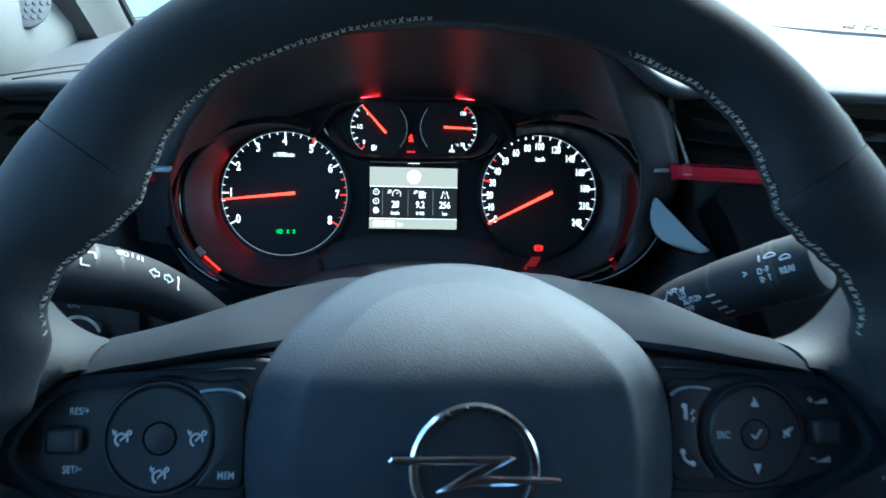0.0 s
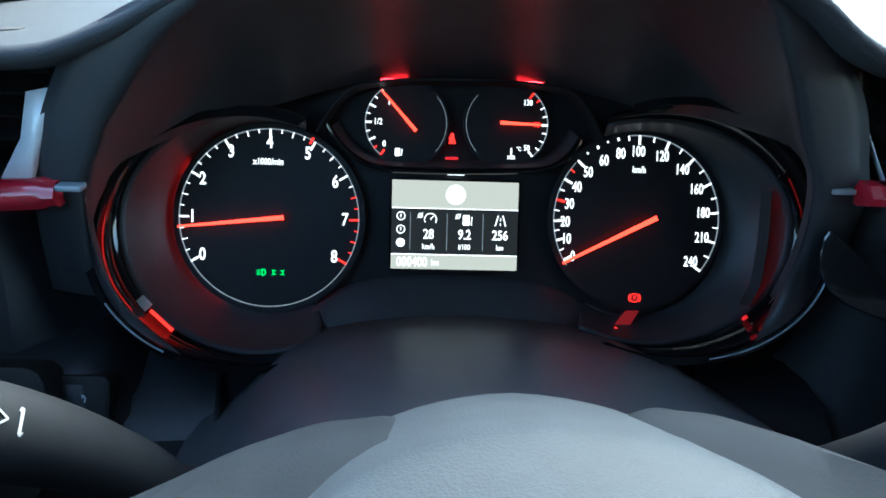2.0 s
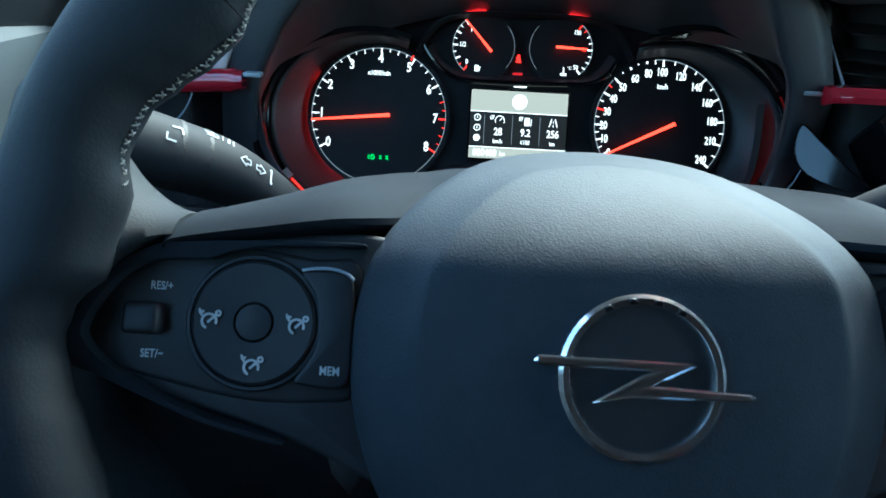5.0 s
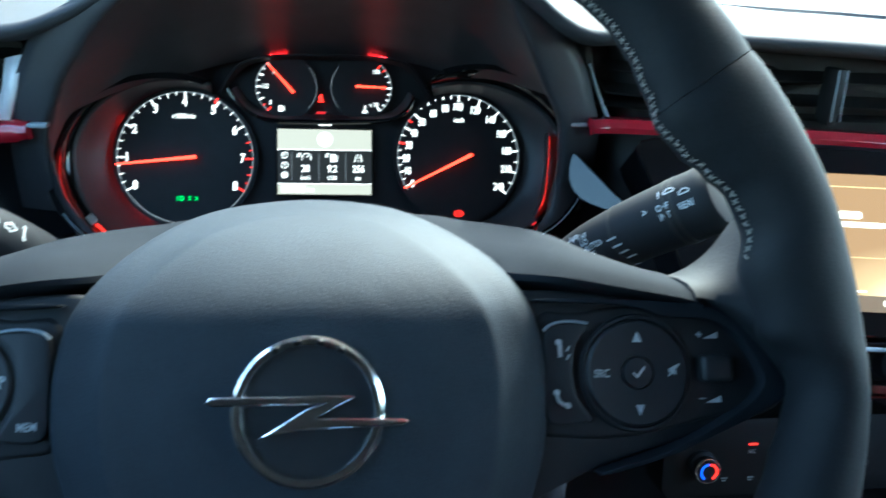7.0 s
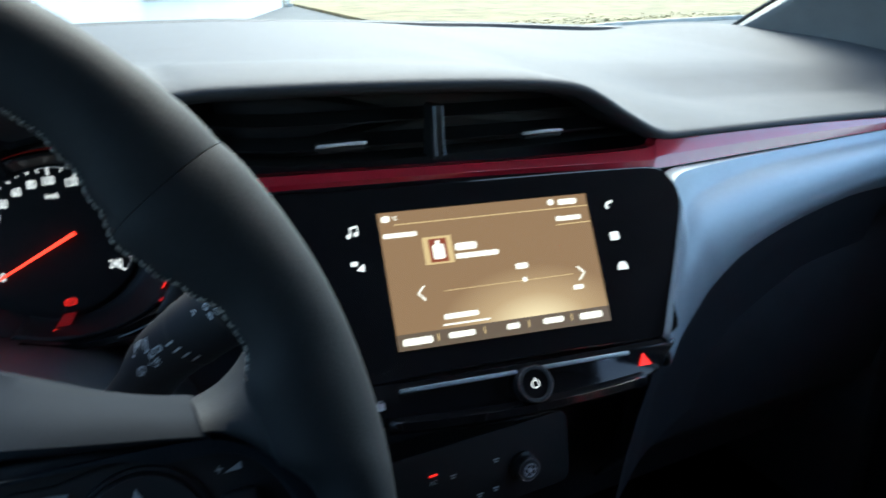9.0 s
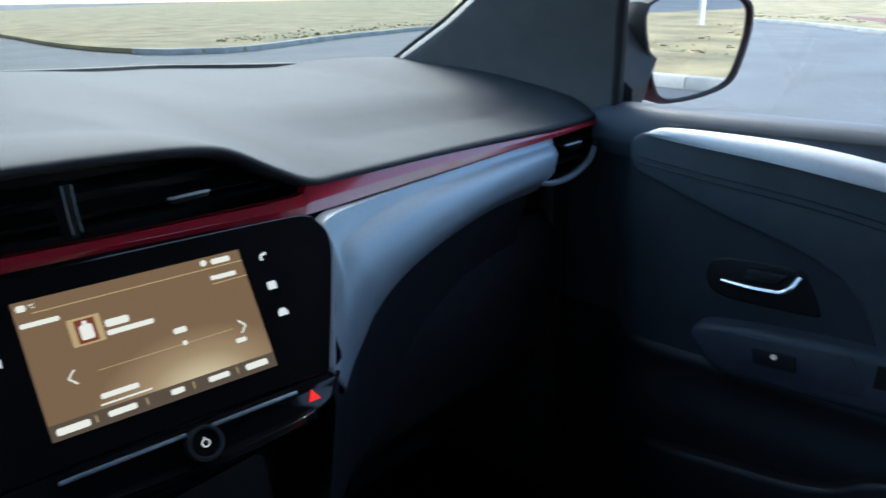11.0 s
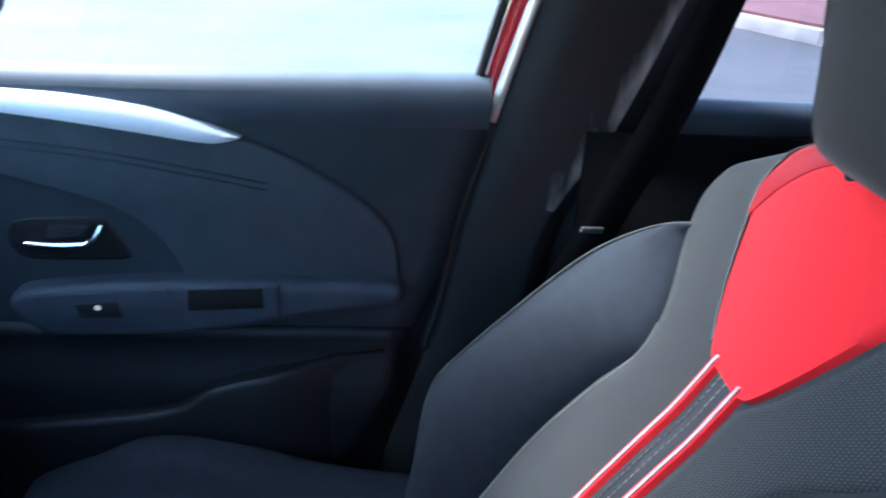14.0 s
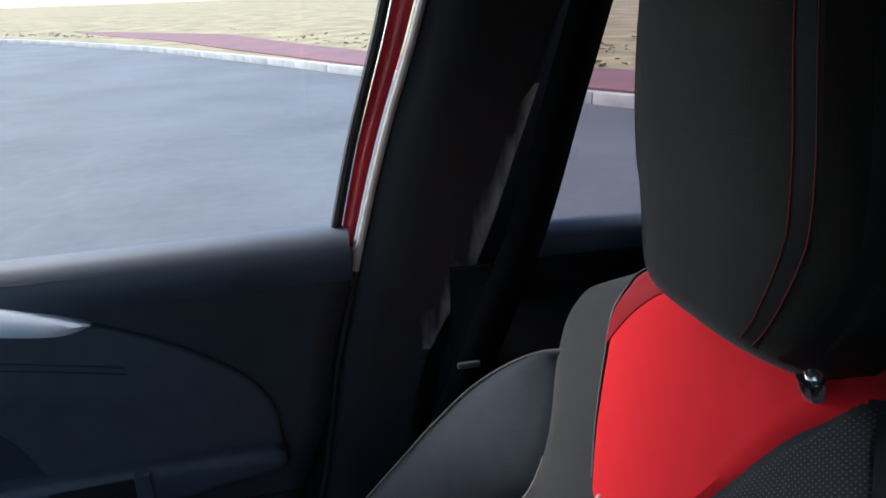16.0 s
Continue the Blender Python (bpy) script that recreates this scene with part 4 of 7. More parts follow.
part("top_light", slab(rrect(-.0005, .0300, .0100, .0012, .0005), -.008, -.0030), E_WHITE, disp, "short white light strip", smooth=False)
for y in (.0095, -.0176):
    part("divider", bar(-.0378, y, .0366, y, .0006, -.0042, -.0034), E_WHITE, disp, smooth=False)
for x in (-.0268, -.0052, .0160):
    part("divider", bar(x, -.0150, x, .0070, .0004, -.0037, -.0033), M_GREY_LINE, disp, smooth=False)
for txt, s, x, y in (("28", .0080, -.0160, -.0058), ("km/h", .0046, -.0160, -.0130), ("9.2", .0080, .0052, -.0058), ("l/100", .0044, .0052, -.0130), ("256", .0080, .0262, -.0058), ("km", .0044, .0262, -.0130), ("000400", .0076, -.0255, -.0222), ("km", .0046, -.0118, -.0224)):
    part("readout", letters(txt, s, x, y, -.0033), E_WHITE, disp, smooth=False)
icon(disp, [annulus(-.0150, .0030, .0032, .0038, -.0037, -.0033, 24, -30, 210), bar(-.0150, .0030, -.0134, .0050, .0006, -.0037, -.0033), annulus(-.0210, .0052, .0010, .0015, -.0037, -.0033, 14), bar(-.0226, .0036, -.0194, .0068, .0004, -.0037, -.0033)], E_WHITE)
icon(disp, [slab(rrect(.0060, .0030, .0040, .0062, .0006), -.0037, -.0033), bar(.0090, .0000, .0094, .0050, .0006, -.0037, -.0033), annulus(.0012, .0052, .0010, .0015, -.0037, -.0033, 14), bar(-.0004, .0036, .0028, .0068, .0004, -.0037, -.0033)], E_WHITE)
icon(disp, [bar(.0232, .0000, .0250, .0062, .0007, -.0037, -.0033), bar(.0294, .0000, .0276, .0062, .0007, -.0037, -.0033), bar(.0263, .0000, .0263, .0018, .0005, -.0037, -.0033), bar(.0263, .0030, .0263, .0046, .0005, -.0037, -.0033)], E_WHITE)
for y in (.0048, -.0030, -.0108):
    icon(disp, [annulus(-.0323, y, .0020, .0026, -.0037, -.0033, 24), bar(-.0323, y - .0008, -.0323, y + .0012, .0006, -.0037, -.0033)] if y > -.01 else [slab(circle(-.0323, y, .0026, 20), -.0037, -.0033)], E_WHITE)

# unseen red strips added to tint the hood, hidden behind a low visor
for x, w, y in ((-.0380, .016, .0838), (.0420, .016, .0850)):
    part("glow_strip", block(x, y, -.0060, w, .0008, .0020, 0), E_GLOWTOP, cluster, "unseen red strip added to tint the hood above the gauges", smooth=False)
visor = spline([(-.082, .052, 0), (-.074, .066, 0), (-.062, .0775, 0), (-.040, .0826, 0), (0, .0842, 0), (.040, .0838, 0), (.064, .0795, 0), (.076, .068, 0), (.084, .054, 0)], 6)
part("visor", loft([[(p.x * k, p.y - d, z) for p in visor] for k, d, z in ((1.0, .0, -.010), (1.0, .0, .0026), (.995, .0006, .0040), (.985, .0016, .0040), (.965, .0030, -.0036))]), M_FACE, cluster, "low black visor over the small gauges")
# unseen red strip added under the rev counter's edge to tint its bowl
part("glow_strip", loft([[(-.1082 + .0542 * math.cos(radians(a)), .0015 + .0542 * math.sin(radians(a)), z) for a in range(146, 246, 4)] for z in (-.0102, -.0060)]), E_GLOWSTRIP, cluster, "unseen red strip added behind the dial's edge to tint the bowl", smooth=False, solid=.0003)
# the lamp's red spill, put in as a dim glowing plate and a bar
part("lamp_spill", slab([(.0965, -.0570), (.1060, -.0570), (.1110, -.0485), (.1030, -.0485)], -.0030, -.0020), E_SPILL, cluster, "dim glowing plate for the red spill below the lamp", smooth=False)
part("glow_bar", bar(.0952, -.0583, .1036, -.0616, .0010, -.0020, .0022), E_RED, cluster, "short glowing red bar", smooth=False)


def oval(cx, cy, rx, ru, rd, z, a):
    """A point of an oval with its own height above and below its middle."""
    c, sn = math.cos(radians(a)), math.sin(radians(a))
    return Vector((cx + rx * c, cy + (ru if sn > 0 else rd) * sn, z))


# dished surrounds of the two dials and the gloss bezels that stand out round them
RINGS = []
for side, ccx, inner, outer, a0, a1 in ((-1, -.1082, (-.112, -.003, .076, .0640, .0725), (-.112, -.012, .0770, .0657, .0625), 70, 300), (1, SX, (.112, .000, .083, .0640, .0665), (.118, -.008, .0790, .0750, .0587), 110, -120)):
    angles = [a0 + (a1 - a0) * i / 60 for i in range(61)]
    rows = []
    for f, z in ((0.0, -.0108), (.10, -.0110), (.28, -.0085), (.50, -.0035), (.72, .0035), (.90, .0105), (1.0, .0140)):
        rows.append([Vector((ccx + .0545 * math.cos(radians(a)), .0020 + .0545 * math.sin(radians(a)), 0)).lerp(oval(*inner, 0, a), f) + Vector((0, 0, z)) for a in angles])
    part("dial_bowl", loft(rows), M_BOWL, cluster, "dished dark surround", solid=.002)
    low, top = [oval(*inner, .0140, a) for a in angles], [oval(*outer, .0450, a) for a in angles]
    mid = sum(low, Vector()) / len(low)
    rows = []
    for f, swell in ((0, 0), (.06, .0022), (.2, .0036), (.45, .0046), (.7, .0040), (.9, .0022), (1, 0)):
        rows.append([p.lerp(q, f) + Vector((mid.x - p.x, mid.y - p.y, 0)).normalized() * -swell + Vector((0, 0, .0014 if f > .95 else 0)) for p, q in zip(low, top)])
    rows.append([q + Vector((q.x - mid.x, q.y - mid.y, 0)).normalized() * .005 + Vector((0, 0, -.001)) for q in top])
    part("gloss_bezel", loft(rows), M_GLOSS, cluster, "gloss black bezel round the dial", angle=60)
    line = [q + Vector((q.x - mid.x, q.y - mid.y, 0)).normalized() * .002 + Vector((0, 0, .0014)) for q in top]
    part("bezel_line", tube([p for p, a in zip(line, angles) if (205 < a < 240 if side < 0 else -80 < a < 0)], .0005, 6), M_SILVER, cluster, "fine bright line")
    RINGS.append((top, angles))
for x0, y0, x1, y1, z, m_ in ((-.1690, -.0505, -.1570, -.0615, .0150, E_RED), (-.1525, .0525, -.1462, .0572, .0150, E_RED), (-.1875, .0240, -.1838, .0310, .0170, E_DIMRED), (.1655, -.0500, .1680, -.0480, .0160, E_DIMRED)):
    part("glow_bar", bar(x0, y0, x1, y1, .0014, z, z + .0018), m_, cluster, "short glowing red bar", smooth=False)
# red reflection in the right dish, built as a glowing bar
part("glow_bar", tube(spline([(.1790, .0210, .0135), (.1785, .000, .0135), (.1765, -.0200, .0135), (.1745, -.0310, .0135), (.1690, -.0410, .013)], 6), .0008, 6), E_RED, cluster, "long glowing red bar for a reflection in the dish", smooth=False)
# white glints on the bezels, put in as small pale plates
for x0, y0, x1, y1 in ((-.1752, -.0440, -.1700, -.0492), (.1830, -.0425, .1880, -.0355)):
    part("glint_plate", bar(x0, y0, x1, y1, .0052, .0146, .0162), M_ACCENT, cluster, "small pale plate for a white glint on the bezel", smooth=False)
# lip added only to hide that bar from the left
part("lip", loft([[(p.x - .0014, p.y + .0006 * max(0, -p.y) / .03, z) for p in spline([(.1790, .0240, 0), (.1785, .000, 0), (.1765, -.0200, 0), (.1745, -.0310, 0), (.1690, -.0430, 0)], 6)] for z in (.0080, .0205)]), M_BOWL, cluster, "black lip added to hide the glowing bar from the left", smooth=False, solid=.0003)
part("gauge_sill", tube(spline([(-.0760, .0570, -.001), (-.0700, .0480, -.001), (-.0610, .0390, -.001), (-.0500, .0335, -.001), (-.0363, .0312, -.001), (0, .0312, -.001), (.0363, .0325, -.001), (.0540, .0350, -.001), (.0655, .0415, -.001), (.0720, .0520, -.001)], 5), .0017, 8), M_GLOSS, cluster, "gloss lip under the small gauges")
part("gauge_slope", loft([[(p.x * k, p.y + d, z) for p in spline([(-.0735, .0545, 0), (-.0640, .0430, 0), (-.0520, .0360, 0), (-.0363, .0335, 0), (0, .0335, 0), (.0363, .0345, 0), (.0540, .0370, 0), (.0640, .0440, 0), (.0705, .0535, 0)], 5)] for k, d, z in ((1, 0, -.001), (.97, .003, -.0045), (.95, .005, -.0100))]), M_BOWL, cluster, "dark slope under the small gauges")
part("lower_apron", loft([[(x, y - .010 * (abs(x) / .10) ** 2 - .040 * (abs(x) / .105) ** 5, z) for x in [-.105 + .21 * i / 30 for i in range(31)]] for y, z in ((-.0300, -.0098), (-.0330, -.0060), (-.0480, .0010), (-.0640, .0120), (-.0760, .0300))]), M_BOWL, cluster, "dark apron under the display")

# ---------------------------------------------------------------- dashboard
dash = thing("dashboard", pose(0, 0, 0), "dark grained dashboard with dial hood and gloss red strip", "dashboard")


FRONT_Z = [(-.74, 1.030), (-.62, 1.042), (-.575, 1.044), (-.545, 1.047), (-.515, 1.058), (-.485, 1.073), (-.44, 1.086), (-.40, 1.0935), (-.345, 1.0985), (-.29, 1.0965), (-.25, 1.090), (-.225, 1.080), (-.205, 1.066),
           (-.185, 1.0575), (-.16, 1.0585), (-.05, 1.0575), (.05, 1.0545), (.10, 1.050), (.125, 1.043), (.165, 1.022), (.205, 1.004), (.235, 1.002), (.45, 1.001), (.62, .999), (.72, .996)]


def curve_table(tab, x):
    """A smooth curve through a table's points."""
    k = len(tab)
    if x <= tab[0][0]:
        return tab[0][1]
    if x >= tab[-1][0]:
        return tab[-1][1]
    slope = []
    for i in range(k):
        a, b = tab[max(i - 1, 0)], tab[min(i + 1, k - 1)]
        slope.append((b[1] - a[1]) / (b[0] - a[0]))
    for i in range(k - 1):
        (x0, y0), (x1, y1) = tab[i], tab[i + 1]
        if x <= x1:
            h = x1 - x0
            t = (x - x0) / h
            return y0 * (2 * t ** 3 - 3 * t * t + 1) + slope[i] * h * (t ** 3 - 2 * t * t + t) + y1 * (3 * t * t - 2 * t ** 3) + slope[i + 1] * h * (t ** 3 - t * t)


FRONT_Y = [(-.74, .315), (-.56, .305), (-.345, .285), (-.15, .285), (.10, .272), (.205, .276), (.45, .274), (.72, .262)]
BASE_Y = [(-.74, .62), (-.60, .82), (-.40, .98), (-.10, 1.07), (.10, 1.07), (.40, .98), (.60, .84), (.70, .70), (.74, .62)]


END_Z = [(.255, .998), (.264, 1.0035), (.285, 1.0165), (.310, 1.0245), (.33, 1.0290), (.37, 1.0365), (.455, 1.0490), (.555, 1.0565), (.64, 1.0610), (.72, 1.0630)]


def dash_point(x, s):
    zf, yf, yb = curve_table(FRONT_Z, x), curve_table(FRONT_Y, x), curve_table(BASE_Y, x)
    y = yf + (yb - yf) * s
    zb = 1.062 - .012 * abs(x) / .7
    body = 1.047 + .012 * s
    if zf > body:
        # hood: stays high near the lip, then steps down behind a soft ridge
        edge = max(.12, lerp_table([(-.28, .42), (-.10, .32), (.3, .12)], x))
        f = min(1, max(0, s / edge))
        drop = f * f * f * (f * (f * 6 - 15) + 10)
        g = min(1, (zf - body) / .010)
        z = zf + .0085 * g * math.sin(f ** .7 * math.pi) + (body - .0045 * g - zf) * drop + .0045 * g * min(1, max(0, s - edge) / .25)
    else:
        z = body + (zf - body) * (1 - min(1, s / .75)) ** 2.6
    side = lerp_table([(.22, 0), (.36, 1)], x)
    if side > 0:
        # passenger side: a shallow band, a soft crease, then the flat top
        q = s * lerp_table([(.50, 1), (.70, 1.35)], x)
        step = zf + curve_table([(0, 0), (.10, .0035), (.17, .0060), (.205, .0095), (.235, .0215), (.265, .0285), (.32, .0315), (.5, .0400), (.75, .0490), (1.4, .0580)], q)
        z += (step - z) * side
    if x > .57:
        # the crease fades into a rounded end beside the pillar
        f = min(1, (x - .57) / .12)
        z += (curve_table(END_Z, y) - (zb - 1.059) * s - z) * f * f * (3 - 2 * f)
        y += 9 * max(0, x - .668) ** 2 * (1 - s)
    elif x < -.60:
        z -= .018 * ((-x - .60) / .12) ** 2 * s
    return Vector((x, y, z + (zb - 1.059) * s))


xs = [-.735 + 1.46 * i / 240 for i in range(241)]
ss = [0, .006, .02, .045, .08, .12, .17, .23, .30, .36, .42, .5, .6, .7, .8, .9, 1.0]
rows = []
for x in xs:
    p = dash_point(x, 0)
    back, drop = .020, .010
    under = [p + Vector((0, back, -drop)), p + Vector((0, back * .45, -drop * .55 - .006)), p + Vector((0, .006, -.0105)), p + Vector((0, -.0020, -.0085)), p + Vector((0, -.0052, -.0050)), p + Vector((0, -.0042, -.0018))]
    rows.append(under + [dash_point(x, s) + Vector((0, 0, .0)) for s in ss])
part("top_pad", loft(rows), M_DASH, dash, "soft grained top with a hood over the dials", angle=70)

# the inside of the dial hood: a smooth tunnel from the arch at its mouth back to the bezels and the visor


def even(pts, n):
    """The same curve in n even steps."""
    p = spline(pts, 8)
    run = [0.0]
    for a, b in zip(p, p[1:]):
        run.append(run[-1] + (b - a).length)
    out, k = [], 0
    for i in range(n + 1):
        u = run[-1] * i / n
        while k < len(run) - 2 and run[k + 1] < u:
            k += 1
        out.append(p[k].lerp(p[k + 1], min(1, (u - run[k]) / (run[k + 1] - run[k]))))
    return out


ARCH_L = [(-.545, .334, .915), (-.546, .325, .950), (-.5425, .3176, .9796), (-.5335, .3140, .9945), (-.5260, .3100, 1.0100), (-.5166, .3069, 1.0224), (-.5037, .3027, 1.0392), (-.4886, .2987, 1.0552), (-.4700, .2952, 1.0690), (-.4521, .2922, 1.0800)]
ARCH_T = [(-.420, .2905, 1.0850), (-.380, .2900, 1.0880), (-.345, .2900, 1.0885), (-.310, .2900, 1.0875), (-.275, .2915, 1.0840)]
ARCH_R = [(-.2459, .2935, 1.0761), (-.2312, .2980, 1.0580), (-.2191, .3029, 1.0382), (-.2063, .3090, 1.0139), (-.1920, .3149, .9904), (-.1860, .3230, .955), (-.1880, .332, .920)]
arch = [Vector(p) for p in ARCH_L + ARCH_T + ARCH_R]
ring_l = [p for p, a in zip(*RINGS[0]) if 128 <= a <= 250]
ring_r = [p for p, a in zip(*RINGS[1]) if -70 <= a <= 52]
back = [CL @ p for p in ring_l[::-1][::4]] + [CL @ Vector(p) for p in ((-.128, .054, .030), (-.104, .064, .012), (-.080, .074, .000), (-.058, .0805, -.006), (-.030, .0850, -.0072), (0, .0862, -.0072), (.030, .0860, -.0072), (.060, .0825, -.006), (.082, .077, .000), (.108, .068, .012), (.134, .062, .030))] + [CL @ p for p in ring_r[::4]]
a_, b_ = even(arch, 90), even(back, 90)
up = CL.to_3x3() @ Vector((0, 1, 0))
rows = []
for f in (0, .05, .12, .25, .4, .55, .7, .82, .92, 1):
    row = []
    for i, (p, q) in enumerate(zip(a_, b_)):
        w = math.sin(math.pi * i / 90) ** 2
        row.append(p.lerp(q, f) + up * (.010 * w * math.sin(f * math.pi)))
    rows.append(row)
part("hood_lining", loft(rows), M_BOWL, dash, "smooth dark inside of the dial hood", angle=80)
# the mouth of the hood: a rounded lip and the cheeks that run out to the vents
OUT = [(-.577, .340, .915), (-.574, .331, .950), (-.568, .3215, .985), (-.560, .317, 1.006), (-.5495, .313, 1.027), (-.536, .307, 1.0455), (-.514, .3005, 1.0600), (-.486, .2950, 1.0730), (-.460, .2900, 1.0815),
       (-.420, .2880, 1.0870), (-.380, .2870, 1.0895), (-.345, .2868, 1.0900), (-.310, .2870, 1.0890), (-.275, .2880, 1.0858), (-.238, .2925, 1.0775), (-.210, .2990, 1.0620), (-.189, .3055, 1.0440), (-.1755, .311, 1.026), (-.167, .315, 1.005), (-.159, .320, .985), (-.157, .329, .950), (-.160, .338, .915)]
o_ = even(OUT, 90)
rows = []
for f, d, e in ((0, .006, 0), (.0, .001, .0), (.06, -.0022, .0), (.16, -.0030, .0), (.35, -.0028, 0), (.7, -.0015, 0), (1, .001, 0), (1, .010, 0)):
    rows.append([p.lerp(q, f) + Vector((0, d, 0)) for p, q in zip(a_, o_)])
part("hood_cheek", loft(rows), M_FASCIA, dash, "soft cheek round the mouth of the dial hood", angle=80)

# slim slots at the driver's end of the top
for k in range(2):
    pts = [dash_point(-.662 + .022 * k + .055 * i / 8, .050 + .10 * i / 8 - .030 * k) + Vector((0, 0, .0008)) for i in range(9)]
    part("vent_slot", loft([[p + Vector((0, d, 0)) for p in pts] for d in (-.0045, .0045)]), M_CHEEK, dash, "dark slot for side window air", solid=.001)

# panel behind everything and the lower dash
rows = []
for x in [-.74 + 1.48 * i / 74 for i in range(75)]:
    zt = curve_table(FRONT_Z, x) - .004
    deep = .12 * lerp_table([(-.60, 0), (-.55, 1), (-.17, 1), (-.13, 0), (.7, 0)], x)
    rows.append([(x, .330 + deep, zt), (x, .345 + deep, zt - .03), (x, .340 + deep, .95), (x, .335 + deep * .6, .87), (x, .31 + .05 * lerp_table([(.1, 0), (.3, 1)], x), .80), (x, .32 + .03 * lerp_table([(.1, 0), (.3, 1)], x), .68), (x, .40, .52), (x, .62, .36), (x, .80, .25)])
part("lower_panel", loft(rows), M_FASCIA, dash, "hard dark lower dash")

rows = []
for x in [-.735 + .235 * i / 32 for i in range(33)]:
    z = lerp_table([(-.74, .8790), (-.560, .8790), (-.525, .847), (-.500, .840)], x)
    d = .02 * lerp_table([(-.56, 0), (-.50, 1)], x)
    rows.append([(x, .42, z - .004), (x, .345 + d, z), (x, .328 + d, z - .001), (x, .316 + d, z - .008), (x, .310 + d, z - .022), (x, .310 + d, .80), (x, .335, .72)])
part("side_panel", loft(rows), M_FASCIA, dash, "dark panel left of the wheel", solid=.003)
part("lower_sill", loft([[(x, y, z - .012 * abs(x + .361) / .2) for x in [-.575 + .43 * i / 12 for i in range(13)]] for y, z in ((.395, .866), (.37, .872), (.33, .866), (.31, .85), (.305, .80))]), M_FASCIA, dash, "dark ledge under the dials")

# red strip: a short run left of the dials, a long one from the dials to the passenger side
red_a = spline([(-.735, .330, .962), (-.627, .317, .9705), (-.5795, .3125, .9745), (-.5525, .3115, .9770)], 5)
rows = []
for i, p in enumerate(red_a):
    h = .0075 * (1 if i < len(red_a) - 2 else .8)
    rows.append([p + Vector((0, .008, h)), p + Vector((0, .001, h)), p + Vector((0, -.003, h * .6)), p + Vector((0, -.0045, 0)), p + Vector((0, -.003, -h * .6)), p + Vector((0, .001, -h)), p + Vector((0, .008, -h))])
part("red_strip", loft(rows, closed_u=True, cap=True), M_REDTRIM, dash, "gloss red trim strip")
red_top = [(-.1705, .3155, .9905), (-.150, .2960, .9965), (-.010, .277, .9950), (.089, .275, .9915), (.184, .272, .9905), (.209, .2745, .9980), (.334, .2745, .9995), (.498, .274, .9980), (.600, .270, .9965), (.695, .2625, .9940)]
red_bot = [(-.1675, .3145, .9810), (-.150, .2930, .9870), (-.010, .274, .9860), (.089, .272, .9810), (.178, .263, .9765), (.197, .2610, .9755), (.331, .2630, .9785), (.494, .2635, .9820), (.598, .262, .9850), (.695, .2605, .9885)]
ta, tb = spline(red_top, 6), spline(red_bot, 6)
rows = []
for p, q in zip(ta, tb):
    rows.append([p + Vector((0, .010, 0)), p, p.lerp(q, .53) + Vector((0, -.0026, 0)), p.lerp(q, .58) + Vector((0, -.0026, 0)), q, q + Vector((0, .010, 0))])
part("red_strip", loft(rows, closed_u=True, cap=True), M_REDTRIM, dash, "long gloss red trim strip", angle=12)
for x, d in ((-.549, 1), (-.1735, -1)):
    part("strip_end", block(x + d * .0035, .3110 if d > 0 else .3160, .9815 if d > 0 else .9885, .012, .008, .0030, .001), M_SILVER, dash, "small bright end piece")

part("fine_line", tube(spline([(-.5880, .3150, .9660), (-.5920, .3160, .9580), (-.5972, .3160, .9508), (-.6042, .3160, .9446), (-.6165, .3160, .9411), (-.6350, .3160, .9390)], 5), .0007, 6), M_SILVER, dash, "fine bright line round the lower panel")
wedge = [(-0.0217, 0.0229), (-0.0103, 0.0131), (0.0106, -0.0085), (0.0214, -0.018), (0.0085, -0.0213), (-0.016, -0.0117), (-0.0253, 0.0042)]
part("corner_gloss", moved(slab([(p.x, p.y) for p in spline([(a, b, 0) for a, b in wedge], 3, closed=True)], -.008, .0015, .0012, 2), plate_pose((-.1605, .296, .950), (1, 0, 0), (-.523, -.806, .28))), M_GLOSS, dash, "small gloss black corner beside the dials", angle=20)
# satin silver sweep beside the centre panel
top = [(.132, .1715, .872), (.158, .199, .915), (.180, .2215, .953), (.190, .242, .9725), (.245, .2550, .9750), (.350, .2620, .9775), (.490, .2665, .9810), (.590, .2675, .9840)]
bot = [(.168, .205, .826), (.186, .215, .842), (.206, .222, .860), (.228, .228, .880), (.275, .236, .902), (.350, .246, .919), (.460, .258, .931), (.560, .264, .9330)]
a, b = spline(top, 6), spline(bot, 6)
rows = []
for i, (p, q) in enumerate(zip(a, b)):
    k = i / (len(a) - 1)
    crest = .46 - .30 * min(1, k * 1.5)
    full = .25 + .75 * min(1, k * 2.2)
    row = [p + Vector((0, .012, 0))]
    for f in (0, .04, .5 * crest, .9 * crest, crest, crest + .05, crest + .12, crest + .22, .75, .85, .93, 1):
        push = curve_table([(0, .002), (.8 * crest, .004), (crest, .006), (crest + .08, .0115), (crest + .2, .0165), (.72, .0185), (.88, .0150), (1, .0080)], f)
        row.append(p.lerp(q, f) + Vector((0, -push * full, 0)))
    rows.append(row + [q + Vector((.002, .001, -.010)) * full, q + Vector((.006, .014, -.018)) * full, q + Vector((.010, .030, -.022)) * full])
part("silver_sweep", loft(rows), M_SILVER, dash, "satin silver trim panel", solid=.002)
rows = []
for i, q in enumerate(b):
    rows.append([q + Vector((.004, .020, -.010)), q + Vector((.008, .022, -.022)), q + Vector((.014, .030, -.040)), q + Vector((.022, .045, -.075)), q + Vector((.03, .065, -.14)), q + Vector((.03, .08, -.24))])
